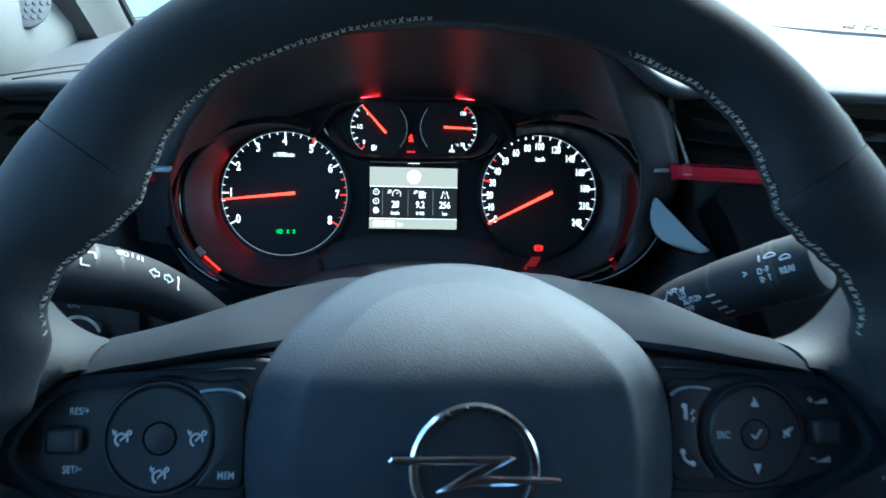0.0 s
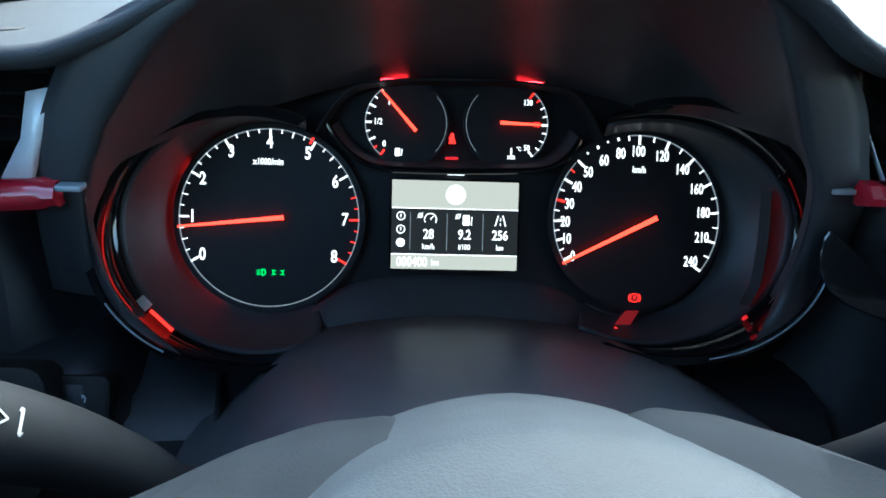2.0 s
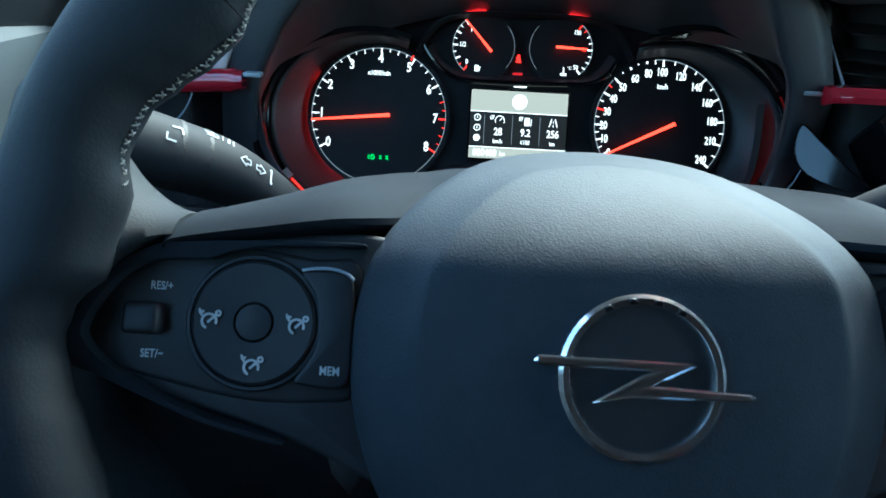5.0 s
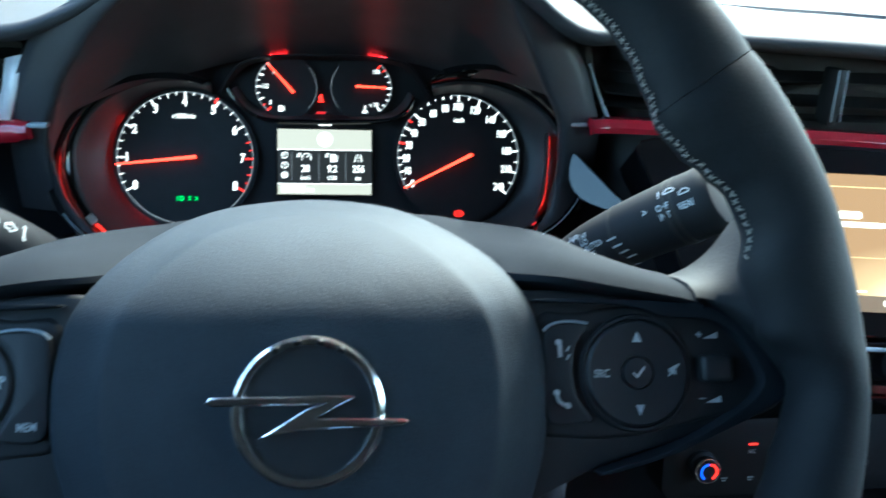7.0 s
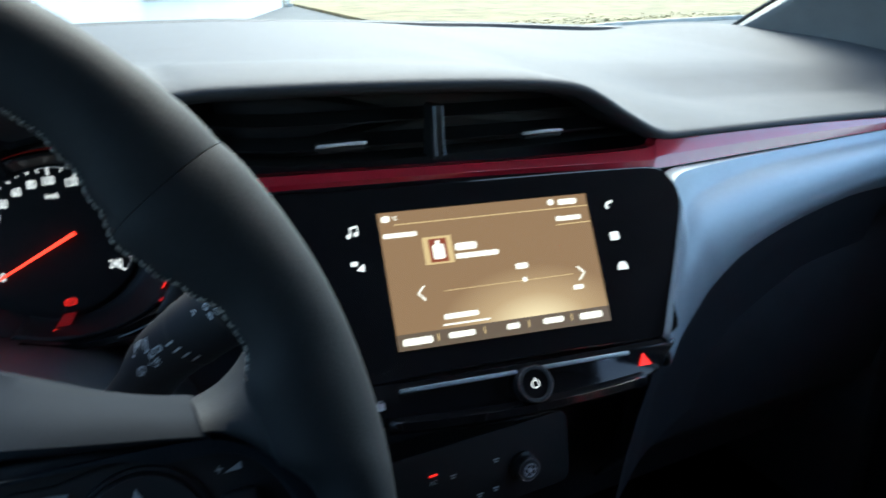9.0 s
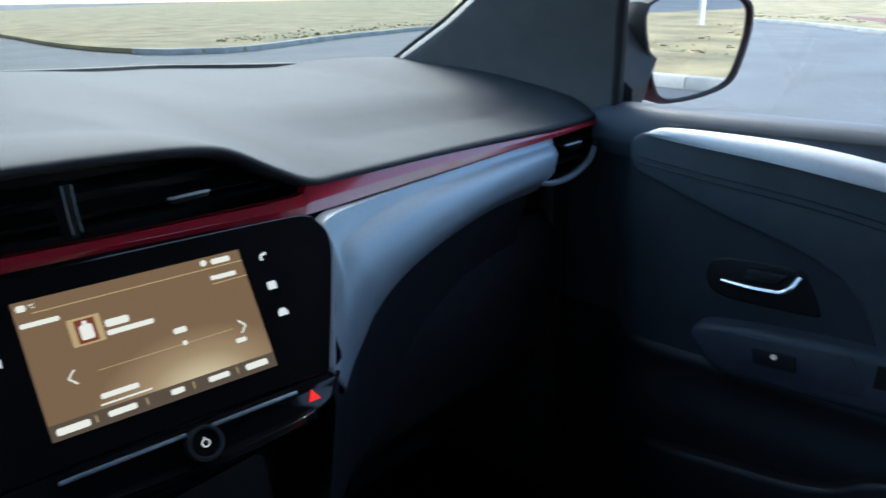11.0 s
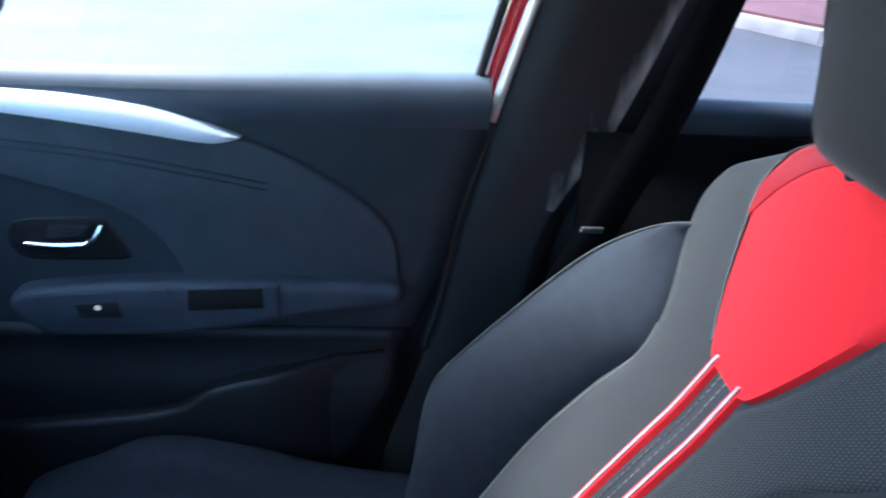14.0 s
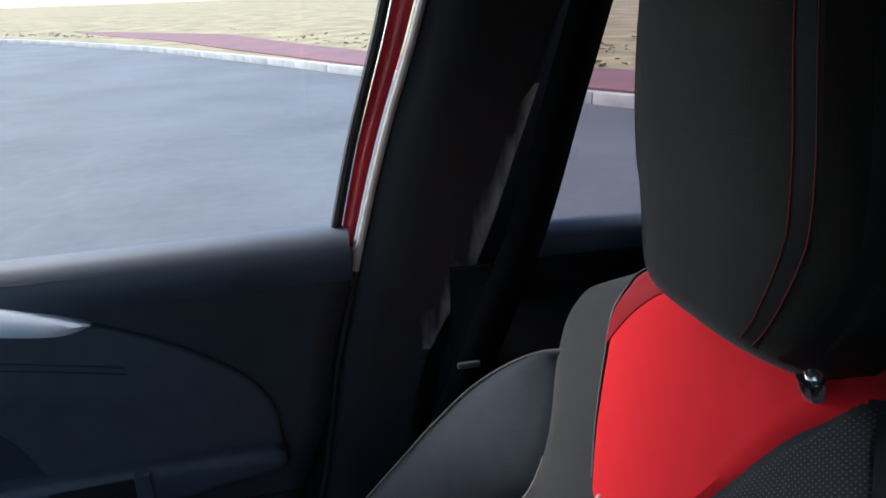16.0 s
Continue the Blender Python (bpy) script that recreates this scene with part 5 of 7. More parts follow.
part("knee_panel", loft(rows), M_FASCIA, dash, "dark lower panel over the knees")
part("glovebox_lid", loft([[(x, y + .012 * math.cos((x - .45) * 5), z) for x in [.23 + .45 * i / 16 for i in range(17)]] for y, z in ((.335, .865), (.318, .855), (.300, .82), (.300, .74), (.315, .64), (.34, .60))]), M_FASCIA, dash, "dark glovebox lid", solid=.004)


def air_vent(name, outline, y, slats, tab, label, face=M_GLOSS, skew=0.0, bend=0.0, deep=.035):
    """A dashboard vent: dark recess, frame, level slats and a bright thumb tab; bend sets its inner end back."""
    ob = thing(name, pose(0, 0, 0), label, "air vent", group="dashboard air vents")
    x_end = min(x for x, z in outline)

    def plane(x):
        return y + skew * (x - outline[0][0]) + bend * max(0, 1 - (x - x_end) / .085) ** 2

    P = spline([Vector((x, 0, z)) for x, z in outline], 3, closed=True)
    for p in P:
        p.y = plane(p.x)
    c = sum(P, Vector()) / len(P)
    rows = [[p + Vector((0, d, 0)) + Vector((c.x - p.x, 0, c.z - p.z)) * s for p in P] for s, d in ((-.03, .003), (0, -.001), (.03, .0), (.05, .010), (.05, deep - .005))]
    part("frame", loft(rows, closed_u=True), face, ob, "black frame")
    part("recess", loft([[p + Vector((c.x - p.x, 0, c.z - p.z)) * f + Vector((0, deep, 0)) for p in P] for f in (.03, .98)], closed_u=True), M_CHEEK, ob, "dark recess")
    for x0, x1, z0, z1 in slats:
        rows = []
        for k in range(13):
            f = k / 12
            x, z = x0 + (x1 - x0) * f, z0 + (z1 - z0) * f
            rows.append([(x, plane(x) + .004, z - .0007), (x, plane(x) + .003, z + .0007), (x, plane(x) + .024, z + .0060), (x, plane(x) + .025, z + .0040)])
        part("slat", loft(rows, closed_u=True, cap=True), M_CHEEK, ob, angle=30)
    for x, z in tab:
        yy = plane(x)
        t = part("thumb_tab", block(x, yy - .002, z, .034, .012, .0065, .002, 3), M_CHEEK, ob, "small thumb tab")
        part("tab_edge", tube(spline([(x - .0168, yy - .0040, z + .0012), (x - .0150, yy - .0085, z + .0022), (x - .006, yy - .0100, z + .0028), (x + .006, yy - .0100, z + .0028), (x + .0150, yy - .0085, z + .0022), (x + .0168, yy - .0040, z + .0012)], 4), .0013, 8), M_ACCENT, t, "bright tab edge")
    return ob


cv = [(-.172, 1.042), (-.165, 1.0495), (-.05, 1.0485), (.05, 1.0455), (.100, 1.040), (.125, 1.033), (.165, 1.013), (.190, 1.0005), (.150, .9995), (0, .9990), (-.150, 1.0020), (-.163, 1.005)]
vent_c = air_vent("air_vent", cv, .296, [(-.155, .128, 1.0265, 1.0250), (-.155, .158, 1.0105, 1.0065)], [(-.0725, 1.0125), (.090, 1.0085)], "wide dark centre air vent with two bright tabs", M_CHEEK, -.02, .042, .029)
part("divider", block(-.003, .290, 1.0175, .007, .018, .040, .002), M_CHEEK, vent_c, "upright black divider")
for x in (-.0062, .0004):
    part("divider_edge", tube(spline([(x, .2815, 1.0365), (x - .0002, .2800, 1.0270), (x + .0005, .2800, 1.0120), (x + .0022, .2810, 1.0010)], 4), .0006, 6), M_SILVER, vent_c, "fine bright edge")
part("side_fin", loft([[(-.1690, .3290, 1.0305), (-.1635, .3415, 1.0290)], [(-.1660, .3265, 1.0200), (-.1600, .3385, 1.0180)], [(-.1600, .3210, 1.0050), (-.1538, .3325, 1.0030)], [(-.1537, .3158, .9905), (-.1473, .3267, .9880)]]), M_SILVER, vent_c, "slim silver fin", solid=.0016)
lv = [(-.720, 1.022), (-.640, 1.032), (-.562, 1.034), (-.553, 1.028), (-.560, 1.005), (-.570, .988), (-.640, .9845), (-.720, .980)]
vent_l = air_vent("air_vent", lv, .327, [(-.715, -.562, 1.020, 1.020), (-.715, -.566, 1.009, 1.009), (-.715, -.570, .998, .998)], [], "dark driver's side air vent with a silver fin")
part("side_fin", loft([[(-.5635, .3210, 1.0227), (-.5500, .3150, 1.0262)], [(-.5695, .3210, 1.001), (-.5575, .3160, 1.004)], [(-.5823, .3210, .9806), (-.5670, .3170, .9806)]]), M_ACCENT, vent_l, "slim silver fin", solid=.003)
rv = [(.596, .9840), (.640, .9862), (.684, .9880), (.688, .968), (.680, .947), (.632, .933), (.576, .937), (.568, .942), (.583, .960)]
vent_r = air_vent("air_vent", rv, .2640, [(.590, .684, .971, .971), (.586, .684, .958, .958), (.582, .676, .946, .946)], [(.630, .9700)], "dark passenger side air vent with a bright tab")
lip = spline([(.546, .2600, .9360), (.562, .2575, .9300), (.585, .2560, .9265), (.629, .2550, .9285), (.668, .2550, .9410), (.683, .2565, .9560)], 5)
part("lower_lip", loft([[p + Vector((0, .004, .0042)), p + Vector((0, -.0015, .0040)), p + Vector((0, -.0035, .0015)), p + Vector((0, -.0030, -.0020)), p + Vector((0, .004, -.0034))] for p in lip], closed_u=True, cap=True), M_SILVER, vent_r, "slim bright lower lip")
part("outer_frame", tube(spline([(.683, .2565, .9560), (.690, .2580, .9700), (.6935, .2590, .9840), (.6945, .2610, .9930)], 5), .0022, 8), M_MATTE, vent_r, "thin dark outer frame")

# light switch left of the wheel
sw = thing("light_switch", pose(-.6055, .285, .8594, 68), "round black light switch knob with white symbols", "light switch")
part("plate", slab(rrect(0, 0, .075, .070, .012), -.03, -.006, .003), M_CHEEK, sw, "matte plate")
part("knob", slab(circle(0, 0, .0165, 32), -.006, .012, .003, 3), M_CHEEK, sw, "ridged round knob")
part("chrome_arc", annulus(0, 0, .0150, .0175, .006, .0128, 24, 20, 140), M_CHROME, sw, "bright arc")
icon(sw, [annulus(-.0012, -.001, .0016, .0022, .0120, .0124, 16, -90, 90), bar(-.0014, -.003, -.0014, .001, .0006, .0120, .0124)] + [bar(-.0048, -.001 + k * .0015, -.0026, -.001 + k * .0015, .0005, .0120, .0124) for k in (-1, 0, 1)])
part("writing", letters("AUTO", .0042, -.010, .0228, -.0056), M_WHITE_MARK, sw, smooth=False)
icon(sw, [annulus(.0, -.0245, .0016, .0022, -.0058, -.0054, 16, -90, 90)] + [bar(-.0036, -.0245 + k * .0015, -.001, -.0245 + k * .0015, .0005, -.0058, -.0054) for k in (-1, 0, 1)])
dm = thing("dimmer_wheel", pose(-.5588, .3075, .8555, 70), "small dial dimmer with white symbol and arrows", "dimmer")
part("plate", slab(rrect(0, 0, .030, .045, .005), -.02, -.003, .002), M_CHEEK, dm)
icon(dm, [annulus(0, .010, .0020, .0027, -.003, -.0026, 20, -40, 220), bar(0, .010, .0012, .0116, .0006, -.003, -.0026)] + [bar(.001, -.002 - k * .005, .003, -.004 - k * .005, .0006, -.003, -.0026) for k in range(3)] + [bar(.003, -.004 - k * .005, .001, -.005 - k * .005, .0006, -.003, -.0026) for k in range(3)])

# ---------------------------------------------------------------- centre panel with the touchscreen
sxv, syv, szv = Vector((.98834, -.15229, 0)), Vector((.08202, .53230, .84257)), Vector((-.12832, -.83275, .53858))
SP = Matrix(((sxv.x, syv.x, szv.x, .019), (sxv.y, syv.y, szv.y, .2305), (sxv.z, syv.z, szv.z, .9285), (0, 0, 0, 1)))
screen = thing("touchscreen_unit", SP, "gloss black touchscreen unit showing an amber radio page", "touchscreen")
outl = spline([(-.165, .0655, 0), (-.10, .0665, 0), (.0, .0668, 0), (.120, .0665, 0), (.1497, .0640, 0), (.157, .0565, 0), (.1632, .0430, 0), (.1572, .0165, 0), (.1475, -.0135, 0), (.1367, -.040, 0), (.1275, -.0650, 0), (.05, -.0655, 0), (-.05, -.0655, 0), (-.118, -.0650, 0), (-.135, -.030, 0), (-.155, .030, 0)], 4, closed=True)
part("bezel", slab(outl, -.05, -.0010, .0016, 2), M_GLOSS, screen, "gloss black bezel", angle=20)


def screen_material():
    """Amber page: brown at the top, a pale bloom near the bottom edge."""
    m = lit("amber_screen", (0.30, 0.19, 0.11), 1.25)
    nt = m.node_tree
    b = nt.nodes["Principled BSDF"]
    tc = nt.nodes.new("ShaderNodeTexCoord")
    mp = nt.nodes.new("ShaderNodeMapping")
    mp.inputs["Location"].default_value = (-.022 / .075, .045 / .045, 0)
    mp.inputs["Scale"].default_value = (1 / .075, 1 / .045, 0)
    gr = nt.nodes.new("ShaderNodeTexGradient")
    gr.gradient_type = "SPHERICAL"
    ramp = nt.nodes.new("ShaderNodeValToRGB")
    ramp.color_ramp.elements[0].color = (0.245, 0.142, 0.074, 1)
    ramp.color_ramp.elements[1].color = (0.92, 0.74, 0.46, 1)
    e = ramp.color_ramp.elements.new(0.45)
    e.color = (0.43, 0.285, 0.155, 1)
    nt.links.new(tc.outputs["Object"], mp.inputs["Vector"])
    nt.links.new(mp.outputs[0], gr.inputs["Vector"])
    nt.links.new(gr.outputs["Fac"], ramp.inputs[0])
    nt.links.new(ramp.outputs[0], b.inputs["Emission Color"])
    b.inputs["Roughness"].default_value = 0.15
    return m


E_AMBER = screen_material()
E_AMBERDARK = lit("amber_tab_bar", (0.115, 0.078, 0.052), 1.25)
E_CREAM = lit("lit_cream", (1.0, 0.93, 0.80), 1.3)
E_AMBERLINE = lit("lit_amber_line", (0.75, 0.52, 0.25), 1.0)
page = part("screen_page", slab([(-.0805, -.0475), (.0795, -.0485), (.0805, .0485), (-.0808, .0478)], -.0012, -.0004), E_AMBER, screen, "amber lit radio page", smooth=False)
part("tab_bar", slab([(-.0805, -.0478), (.0792, -.0486), (.0793, -.0375), (-.0805, -.0370)], -.0006, .0000), E_AMBERDARK, page, "dark tab bar", smooth=False)
part("rule", bar(-.0700, .0385, .0800, .0392, .0006, -.0004, .0001), E_AMBERLINE, page, smooth=False)
part("rule", bar(.052, .0265, .080, .0268, .0006, -.0004, .0001), E_AMBERLINE, page, smooth=False)
part("active_tab_line", bar(-.0470, -.0345, -.0130, -.0345, .0012, -.0004, .0001), E_CREAM, page, smooth=False)
cover = part("station_tile", slab([(-.0520, .0080), (-.0310, .0080), (-.0310, .0275), (-.0520, .0275)], -.0006, .0000), E_AMBERLINE, page, "small red station picture", smooth=False)
part("tile_field", slab([(-.0480, .0092), (-.0350, .0092), (-.0350, .0258), (-.0480, .0258)], -.0002, .0003), lit("tile_red", (0.28, 0.06, 0.03), 1.0), cover, smooth=False)
icon(cover, [slab(rrect(-.0415, .0165, .0085, .0105, .0015), .0000, .0006), bar(-.0415, .0215, -.0415, .0245, .003, .0000, .0006)], E_CREAM, "tile_mark")
# writing too blurred to read stands as bars
for x, y, w, h in ((-.0670, .0310, .0240, .0032), (-.0210, .0185, .0160, .0052), (-.0135, .0118, .0320, .0036), (.0180, -.0005, .0095, .0042), (.0590, -.0210, .0080, .0034), (-.0330, -.0290, .0250, .0036), (.0640, .0310, .0170, .0034), (.0540, .0312, .0035, .0036),
                   (-.0665, -.0425, .0210, .0048), (-.0350, -.0420, .0190, .0040), (.0030, -.0420, .0095, .0040), (.0340, -.0420, .0160, .0040), (.0640, -.0425, .0180, .0048), (.0640, .0435, .0150, .0042), (-.0755, .0430, .0058, .0044)):
    part("label_bar", slab(rrect(x, y, w, h, h * .3, 2), -.0004, .0003), E_CREAM, page, smooth=False)
part("label_bar", slab(circle(.0505, .0440, .0024, 16), -.0004, .0003), E_CREAM, page, smooth=False)
part("writing", letters("°C", .0042, -.0690, .0430, .0003), E_CREAM, page, smooth=False)
part("tuning_dot", slab(circle(.0185, -.0105, .0018, 16), -.0004, .0003), E_CREAM, page, smooth=False)
part("tuning_line", bar(-.0420, -.0112, .0560, -.0110, .0004, -.0004, .0001), E_AMBERLINE, page, smooth=False)
for x, d in ((-.0610, 1), (.0660, -1)):
    icon(page, [bar(x, -.0110 * 1, x + d * .0048, -.0110 + .0050, .0011, -.0004, .0003), bar(x, -.0110, x + d * .0048, -.0110 - .0050, .0011, -.0004, .0003)], E_CREAM, "arrow_mark")
for k in range(4):
    part("tab_divider", bar(-.0520 + .0335 * k, -.0445, -.0520 + .0335 * k, -.0395, .0008, .0000, .0003), E_AMBERLINE, page, smooth=False)
# touch keys beside the screen
icon(screen, [slab(circle(-.1022, .0338, .0016, 14), -.001, -.0004), slab(circle(-.0972, .0348, .0016, 14), -.001, -.0004), bar(-.1008, .0340, -.1008, .0395, .0008, -.001, -.0004), bar(-.0958, .0350, -.0958, .0405, .0008, -.001, -.0004), bar(-.1010, .0392, -.0956, .0402, .0014, -.001, -.0004)], E_WHITE, "key_symbol")
icon(screen, [slab([(-.1035, .0130), (-.0990, .0130), (-.0990, .0160), (-.1035, .0160)], -.001, -.0004), slab([(-.1000, .0100), (-.0950, .0085), (-.0945, .0140), (-.0975, .0125)], -.001, -.0004)], E_WHITE, "key_symbol")
icon(screen, [annulus(.0992, .0372, .0018, .0036, -.001, -.0004, 18, 60, 230), slab(circle(.1005, .0402, .0013, 12), -.001, -.0004)], E_WHITE, "key_symbol")
icon(screen, [slab(rrect(.0985 + dx, .0135 + dy, .0026, .0026, .0004, 2), -.001, -.0004) for dx in (-.0026, .0012) for dy in (-.0016, .0018)] + [slab(rrect(.0978, .0136, .0074, .0066, .001, 2), -.001, -.0006)], E_WHITE, "key_symbol")
icon(screen, [slab([(.0950, -.0125), (.1030, -.0125), (.1030, -.0095), (.1010, -.0065), (.0970, -.0065), (.0950, -.0095)], -.001, -.0004)], E_WHITE, "key_symbol")

lower = thing("centre_switch_panel", SP, "gloss black switch strip with round knob, red hazard key", "switch panel")
outl = spline([(-.118, -.0672, 0), (-.05, -.0676, 0), (.05, -.0676, 0), (.1250, -.0672, 0), (.1205, -.0790, 0), (.1080, -.0900, 0), (.070, -.0985, 0), (.020, -.1045, 0), (-.035, -.1050, 0), (-.080, -.0985, 0), (-.1080, -.0890, 0), (-.1160, -.0770, 0)], 4, closed=True)
part("plate", slab(outl, -.05, -.0010, .0030, 3), M_GLOSS, lower, "gloss black plate", angle=20)
part("silver_bar", block(-.043, -.0735, .0010, .083, .0032, .0040, .0010), M_SILVER, lower, "slim silver bar")
part("silver_bar", block(.052, -.0735, .0010, .069, .0032, .0040, .0010), M_SILVER, lower, "slim silver bar")
rows = [[(.0072 + r * math.cos(2 * math.pi * i / 40), -.0835 + r * math.sin(2 * math.pi * i / 40), z) for i in range(40)] for r, z in ((.0125, -.002), (.0125, .009), (.0118, .0105), (.0102, .0105), (.0095, .0085), (.0015, .0085))]
knob = part("power_knob", loft(rows, closed_u=True, cap=True), M_BUTTON, lower, "round black knob with a fine bright ring")
part("knob_ring", annulus(.0072, -.0835, .0117, .0127, .0088, .0100, 40), M_CHROME, knob, "fine bright ring")
part("knob_face", slab(circle(.0072, -.0835, .0098, 32), .008, .0088), M_GLOSS, knob, "black knob face")
icon(knob, [annulus(.0072, -.0835, .0022, .0030, .0088, .0092, 20, 110, 430), bar(.0072, -.0815, .0072, -.0792, .0008, .0088, .0092)], E_WHITE)
icon(lower, [slab([(.0940, -.0842), (.1040, -.0842), (.0990, -.0755)], -.001, .0004)], E_RED, "hazard_key")
icon(lower, [slab(rrect(-.0980, -.0810, .0052, .0046, .0006, 2), -.001, .0002), annulus(-.0980, -.0788, .0012, .0018, -.001, .0002, 12, 0, 180)], M_WHITE_MARK, "lock_symbol")
part("switch_lip", loft([[(x, -.0930 + .25 * (x / .1) ** 2 * .02 - d, z) for x in [-.095 + .19 * i / 16 for i in range(17)]] for d, z in ((0, .000), (.004, .0045), (.009, .003), (.011, -.002))]), M_GLOSS, lower, "gloss lower lip", solid=.001)

climate = thing("climate_panel", pose(.018, .268, .724, 80), "dark climate panel with two round dials and small keys", "climate panel")
part("plate", slab(rrect(0, 0, .215, .070, .012), -.03, 0, .003, 2), M_CHEEK, climate, "dark plate")
for x, lab in ((-.074, "temperature dial"), (.056, "fan dial")):
    rows = [[(x + r * math.cos(2 * math.pi * i / 36), -.004 + r * math.sin(2 * math.pi * i / 36), z) for i in range(36)] for r, z in ((.0125, 0), (.0125, .003), (.0102, .005), (.0098, .012), (.0088, .013), (.001, .0125))]
    k = part("dial_knob", loft(rows, closed_u=True, cap=True), M_BUTTON, climate, lab)
    part("knob_rim", annulus(x, -.004, .0096, .0104, .0095, .0118, 36), M_CHROME, k, "bright rim")
    if x < 0:
        part("red_arc", annulus(x, -.004, .0056, .0074, .0125, .0131, 16, -60, 85), E_RED, k, smooth=False)
        part("blue_arc", annulus(x, -.004, .0056, .0074, .0125, .0131, 16, 95, 240), E_BLUE, k, smooth=False)
    else:
        icon(k, [annulus(x, -.004, .0056, .0063, .0125, .0131, 24, 0, 360), slab(circle(x, -.004, .0022, 12), .0125, .0131)] + [bar(x + .003 * math.cos(a), -.004 + .003 * math.sin(a), x + .0055 * math.cos(a), -.004 + .0055 * math.sin(a), .0008, .0125, .0131) for a in (0, 1.26, 2.51, 3.77, 5.03)], M_WHITE_MARK)
for x, y in ((-.053, -.018), (-.030, -.018), (-.006, -.020), (.012, -.019), (.028, -.018), (-.012, .006), (.030, .008)):
    icon(climate, [bar(x - .0028, y + .001, x + .0028, y + .001, .0010, 0, .0004), bar(x - .0020, y - .0012, x + .0015, y - .0012, .0010, 0, .0004)], M_WHITE_MARK, "key_symbol")
part("writing", letters("A/C", .0050, -.031, .006, .0003), M_WHITE_MARK, climate, smooth=False)
part("key_lamp", bar(-.034, .0125, -.027, .0125, .0014, 0, .0005), E_RED, climate, smooth=False)
# ---------------------------------------------------------------- passenger door


def side_slab(poly, x0, x1, bevel=0.003, seg=2, sx=1):
    """A piece cut to an outline (y, z), from x0 to its rounded face at x1."""
    bm = slab(poly, 0, abs(x1 - x0), bevel, seg)
    s = 1 if x1 > x0 else -1
    for v in bm.verts:
        y, z, d = v.co
        v.co = (x0 + s * d, y, z)
    bmesh.ops.recalc_face_normals(bm, faces=bm.faces)
    return bm


door = thing("passenger_door", pose(0, 0, 0), "dark front passenger door with a silver accent and armrest", "car door")


def door_rear(z):
    return lerp_table([(.30, -.26), (.46, -.302), (.66, -.384), (.85, -.438), (1.0, -.474), (1.03, -.476)], z)


def door_x(y, z):
    x = .668
    x += .060 * lerp_table([(.165, 0), (.235, 1)], y)
    x -= .020 * lerp_table([(.40, 1), (.62, 1), (.70, 0), (1.1, 0)], z)
    return x


rows = []
for z in [.70, .705, .71, .72, .74, .78, .82, .86, .90, .94, .97, .99, 1.005]:
    yr, yf = door_rear(z), .42
    rows.append([(door_x(yf + (yr - yf) * i / 30, z), yf + (yr - yf) * i / 30, z) for i in range(31)])
part("inner_panel", loft(rows), M_DOOR, door, "dark grained inner panel", solid=.01)
# lower door and its pocket carry their shade in the colour
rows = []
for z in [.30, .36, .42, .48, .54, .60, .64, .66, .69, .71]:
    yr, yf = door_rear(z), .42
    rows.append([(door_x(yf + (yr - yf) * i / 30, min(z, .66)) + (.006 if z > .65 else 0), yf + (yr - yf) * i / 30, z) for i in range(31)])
part("lower_panel", loft(rows), M_DOORSHADE, door, "lower panel, its shade put into a darker colour", solid=.01)
rows = []
for i in range(31):
    y = .420 + (-.472 - .420) * i / 30
    zt = 1.021 + .006 * max(0, -y - .10) / .35
    o = .040 * lerp_table([(.150, 0), (.300, 1)], y)
    zt -= .030 * lerp_table([(.20, 0), (.42, 1)], y)
    rows.append([(.672 + o, y, .950), (.660 + o, y, .966), (.6530 + o, y, zt - .044), (.6540 + o, y, zt - .030), (.6590 + o, y, zt - .016), (.6670 + o, y, zt - .006), (.677 + o, y, zt - .001), (.692 + o, y, zt), (.694 + o, y, zt - .03)])
part("upper_roll", loft(rows), M_DOORTOP, door, "soft blue-grey upper roll")
ins = [(.176, .990), (.188, .968), (.176, .942), (.143, .929), (.065, .903), (-.034, .874), (-.080, .849), (-.106, .821), (-.122, .785), (-.128, .760), (-.250, .752), (-.366, .752), (-.376, .797), (-.368, .841), (-.336, .881), (-.269, .925), (-.198, .956), (-.09, .985), (.02, .9945), (.12, .9985)]
part("insert", side_slab([(p.x, p.y) for p in spline([(a, b, 0) for a, b in ins], 3, closed=True)], .668, .6500, .006, 3), M_INSERT, door, "padded dark insert")
for dz in (0, -.008):
    crease = spline([(.6500, .172, .962 + dz), (.6496, .089, .951 + dz), (.6496, -.042, .936 + dz), (.6496, -.147, .918 + dz), (.6500, -.225, .903 + dz)], 6)
    part("insert_seam", tube(crease, .0012, 6), M_DOOR, door, "seam across the insert")
sa = spline([(.650, .1650, .9918), (.650, .1446, .9998), (.650, .079, 1.0009), (.649, -.0175, .9975), (.648, -.1058, .9863), (.648, -.1621, .9706), (.648, -.1999, .9563)], 6)
sb = spline([(.648, .1653, .9899), (.643, .115, .9850), (.638, .0502, .9805), (.635, -.0143, .9745), (.635, -.0911, .9640), (.638, -.1678, .9525), (.647, -.1999, .9557)], 6)
rows = [[p + Vector((.018, 0, 0))] + [p.lerp(q, f) + Vector((-.004 * math.sin(f * math.pi), 0, .002 * math.sin(f * math.pi))) for f in (0, .08, .3, .6, .9, 1)] + [q + Vector((.020, 0, -.001))] for p, q in zip(sa, sb)]
part("silver_accent", loft(rows, closed_u=True, cap=True), M_ACCENT, door, "long satin silver accent")
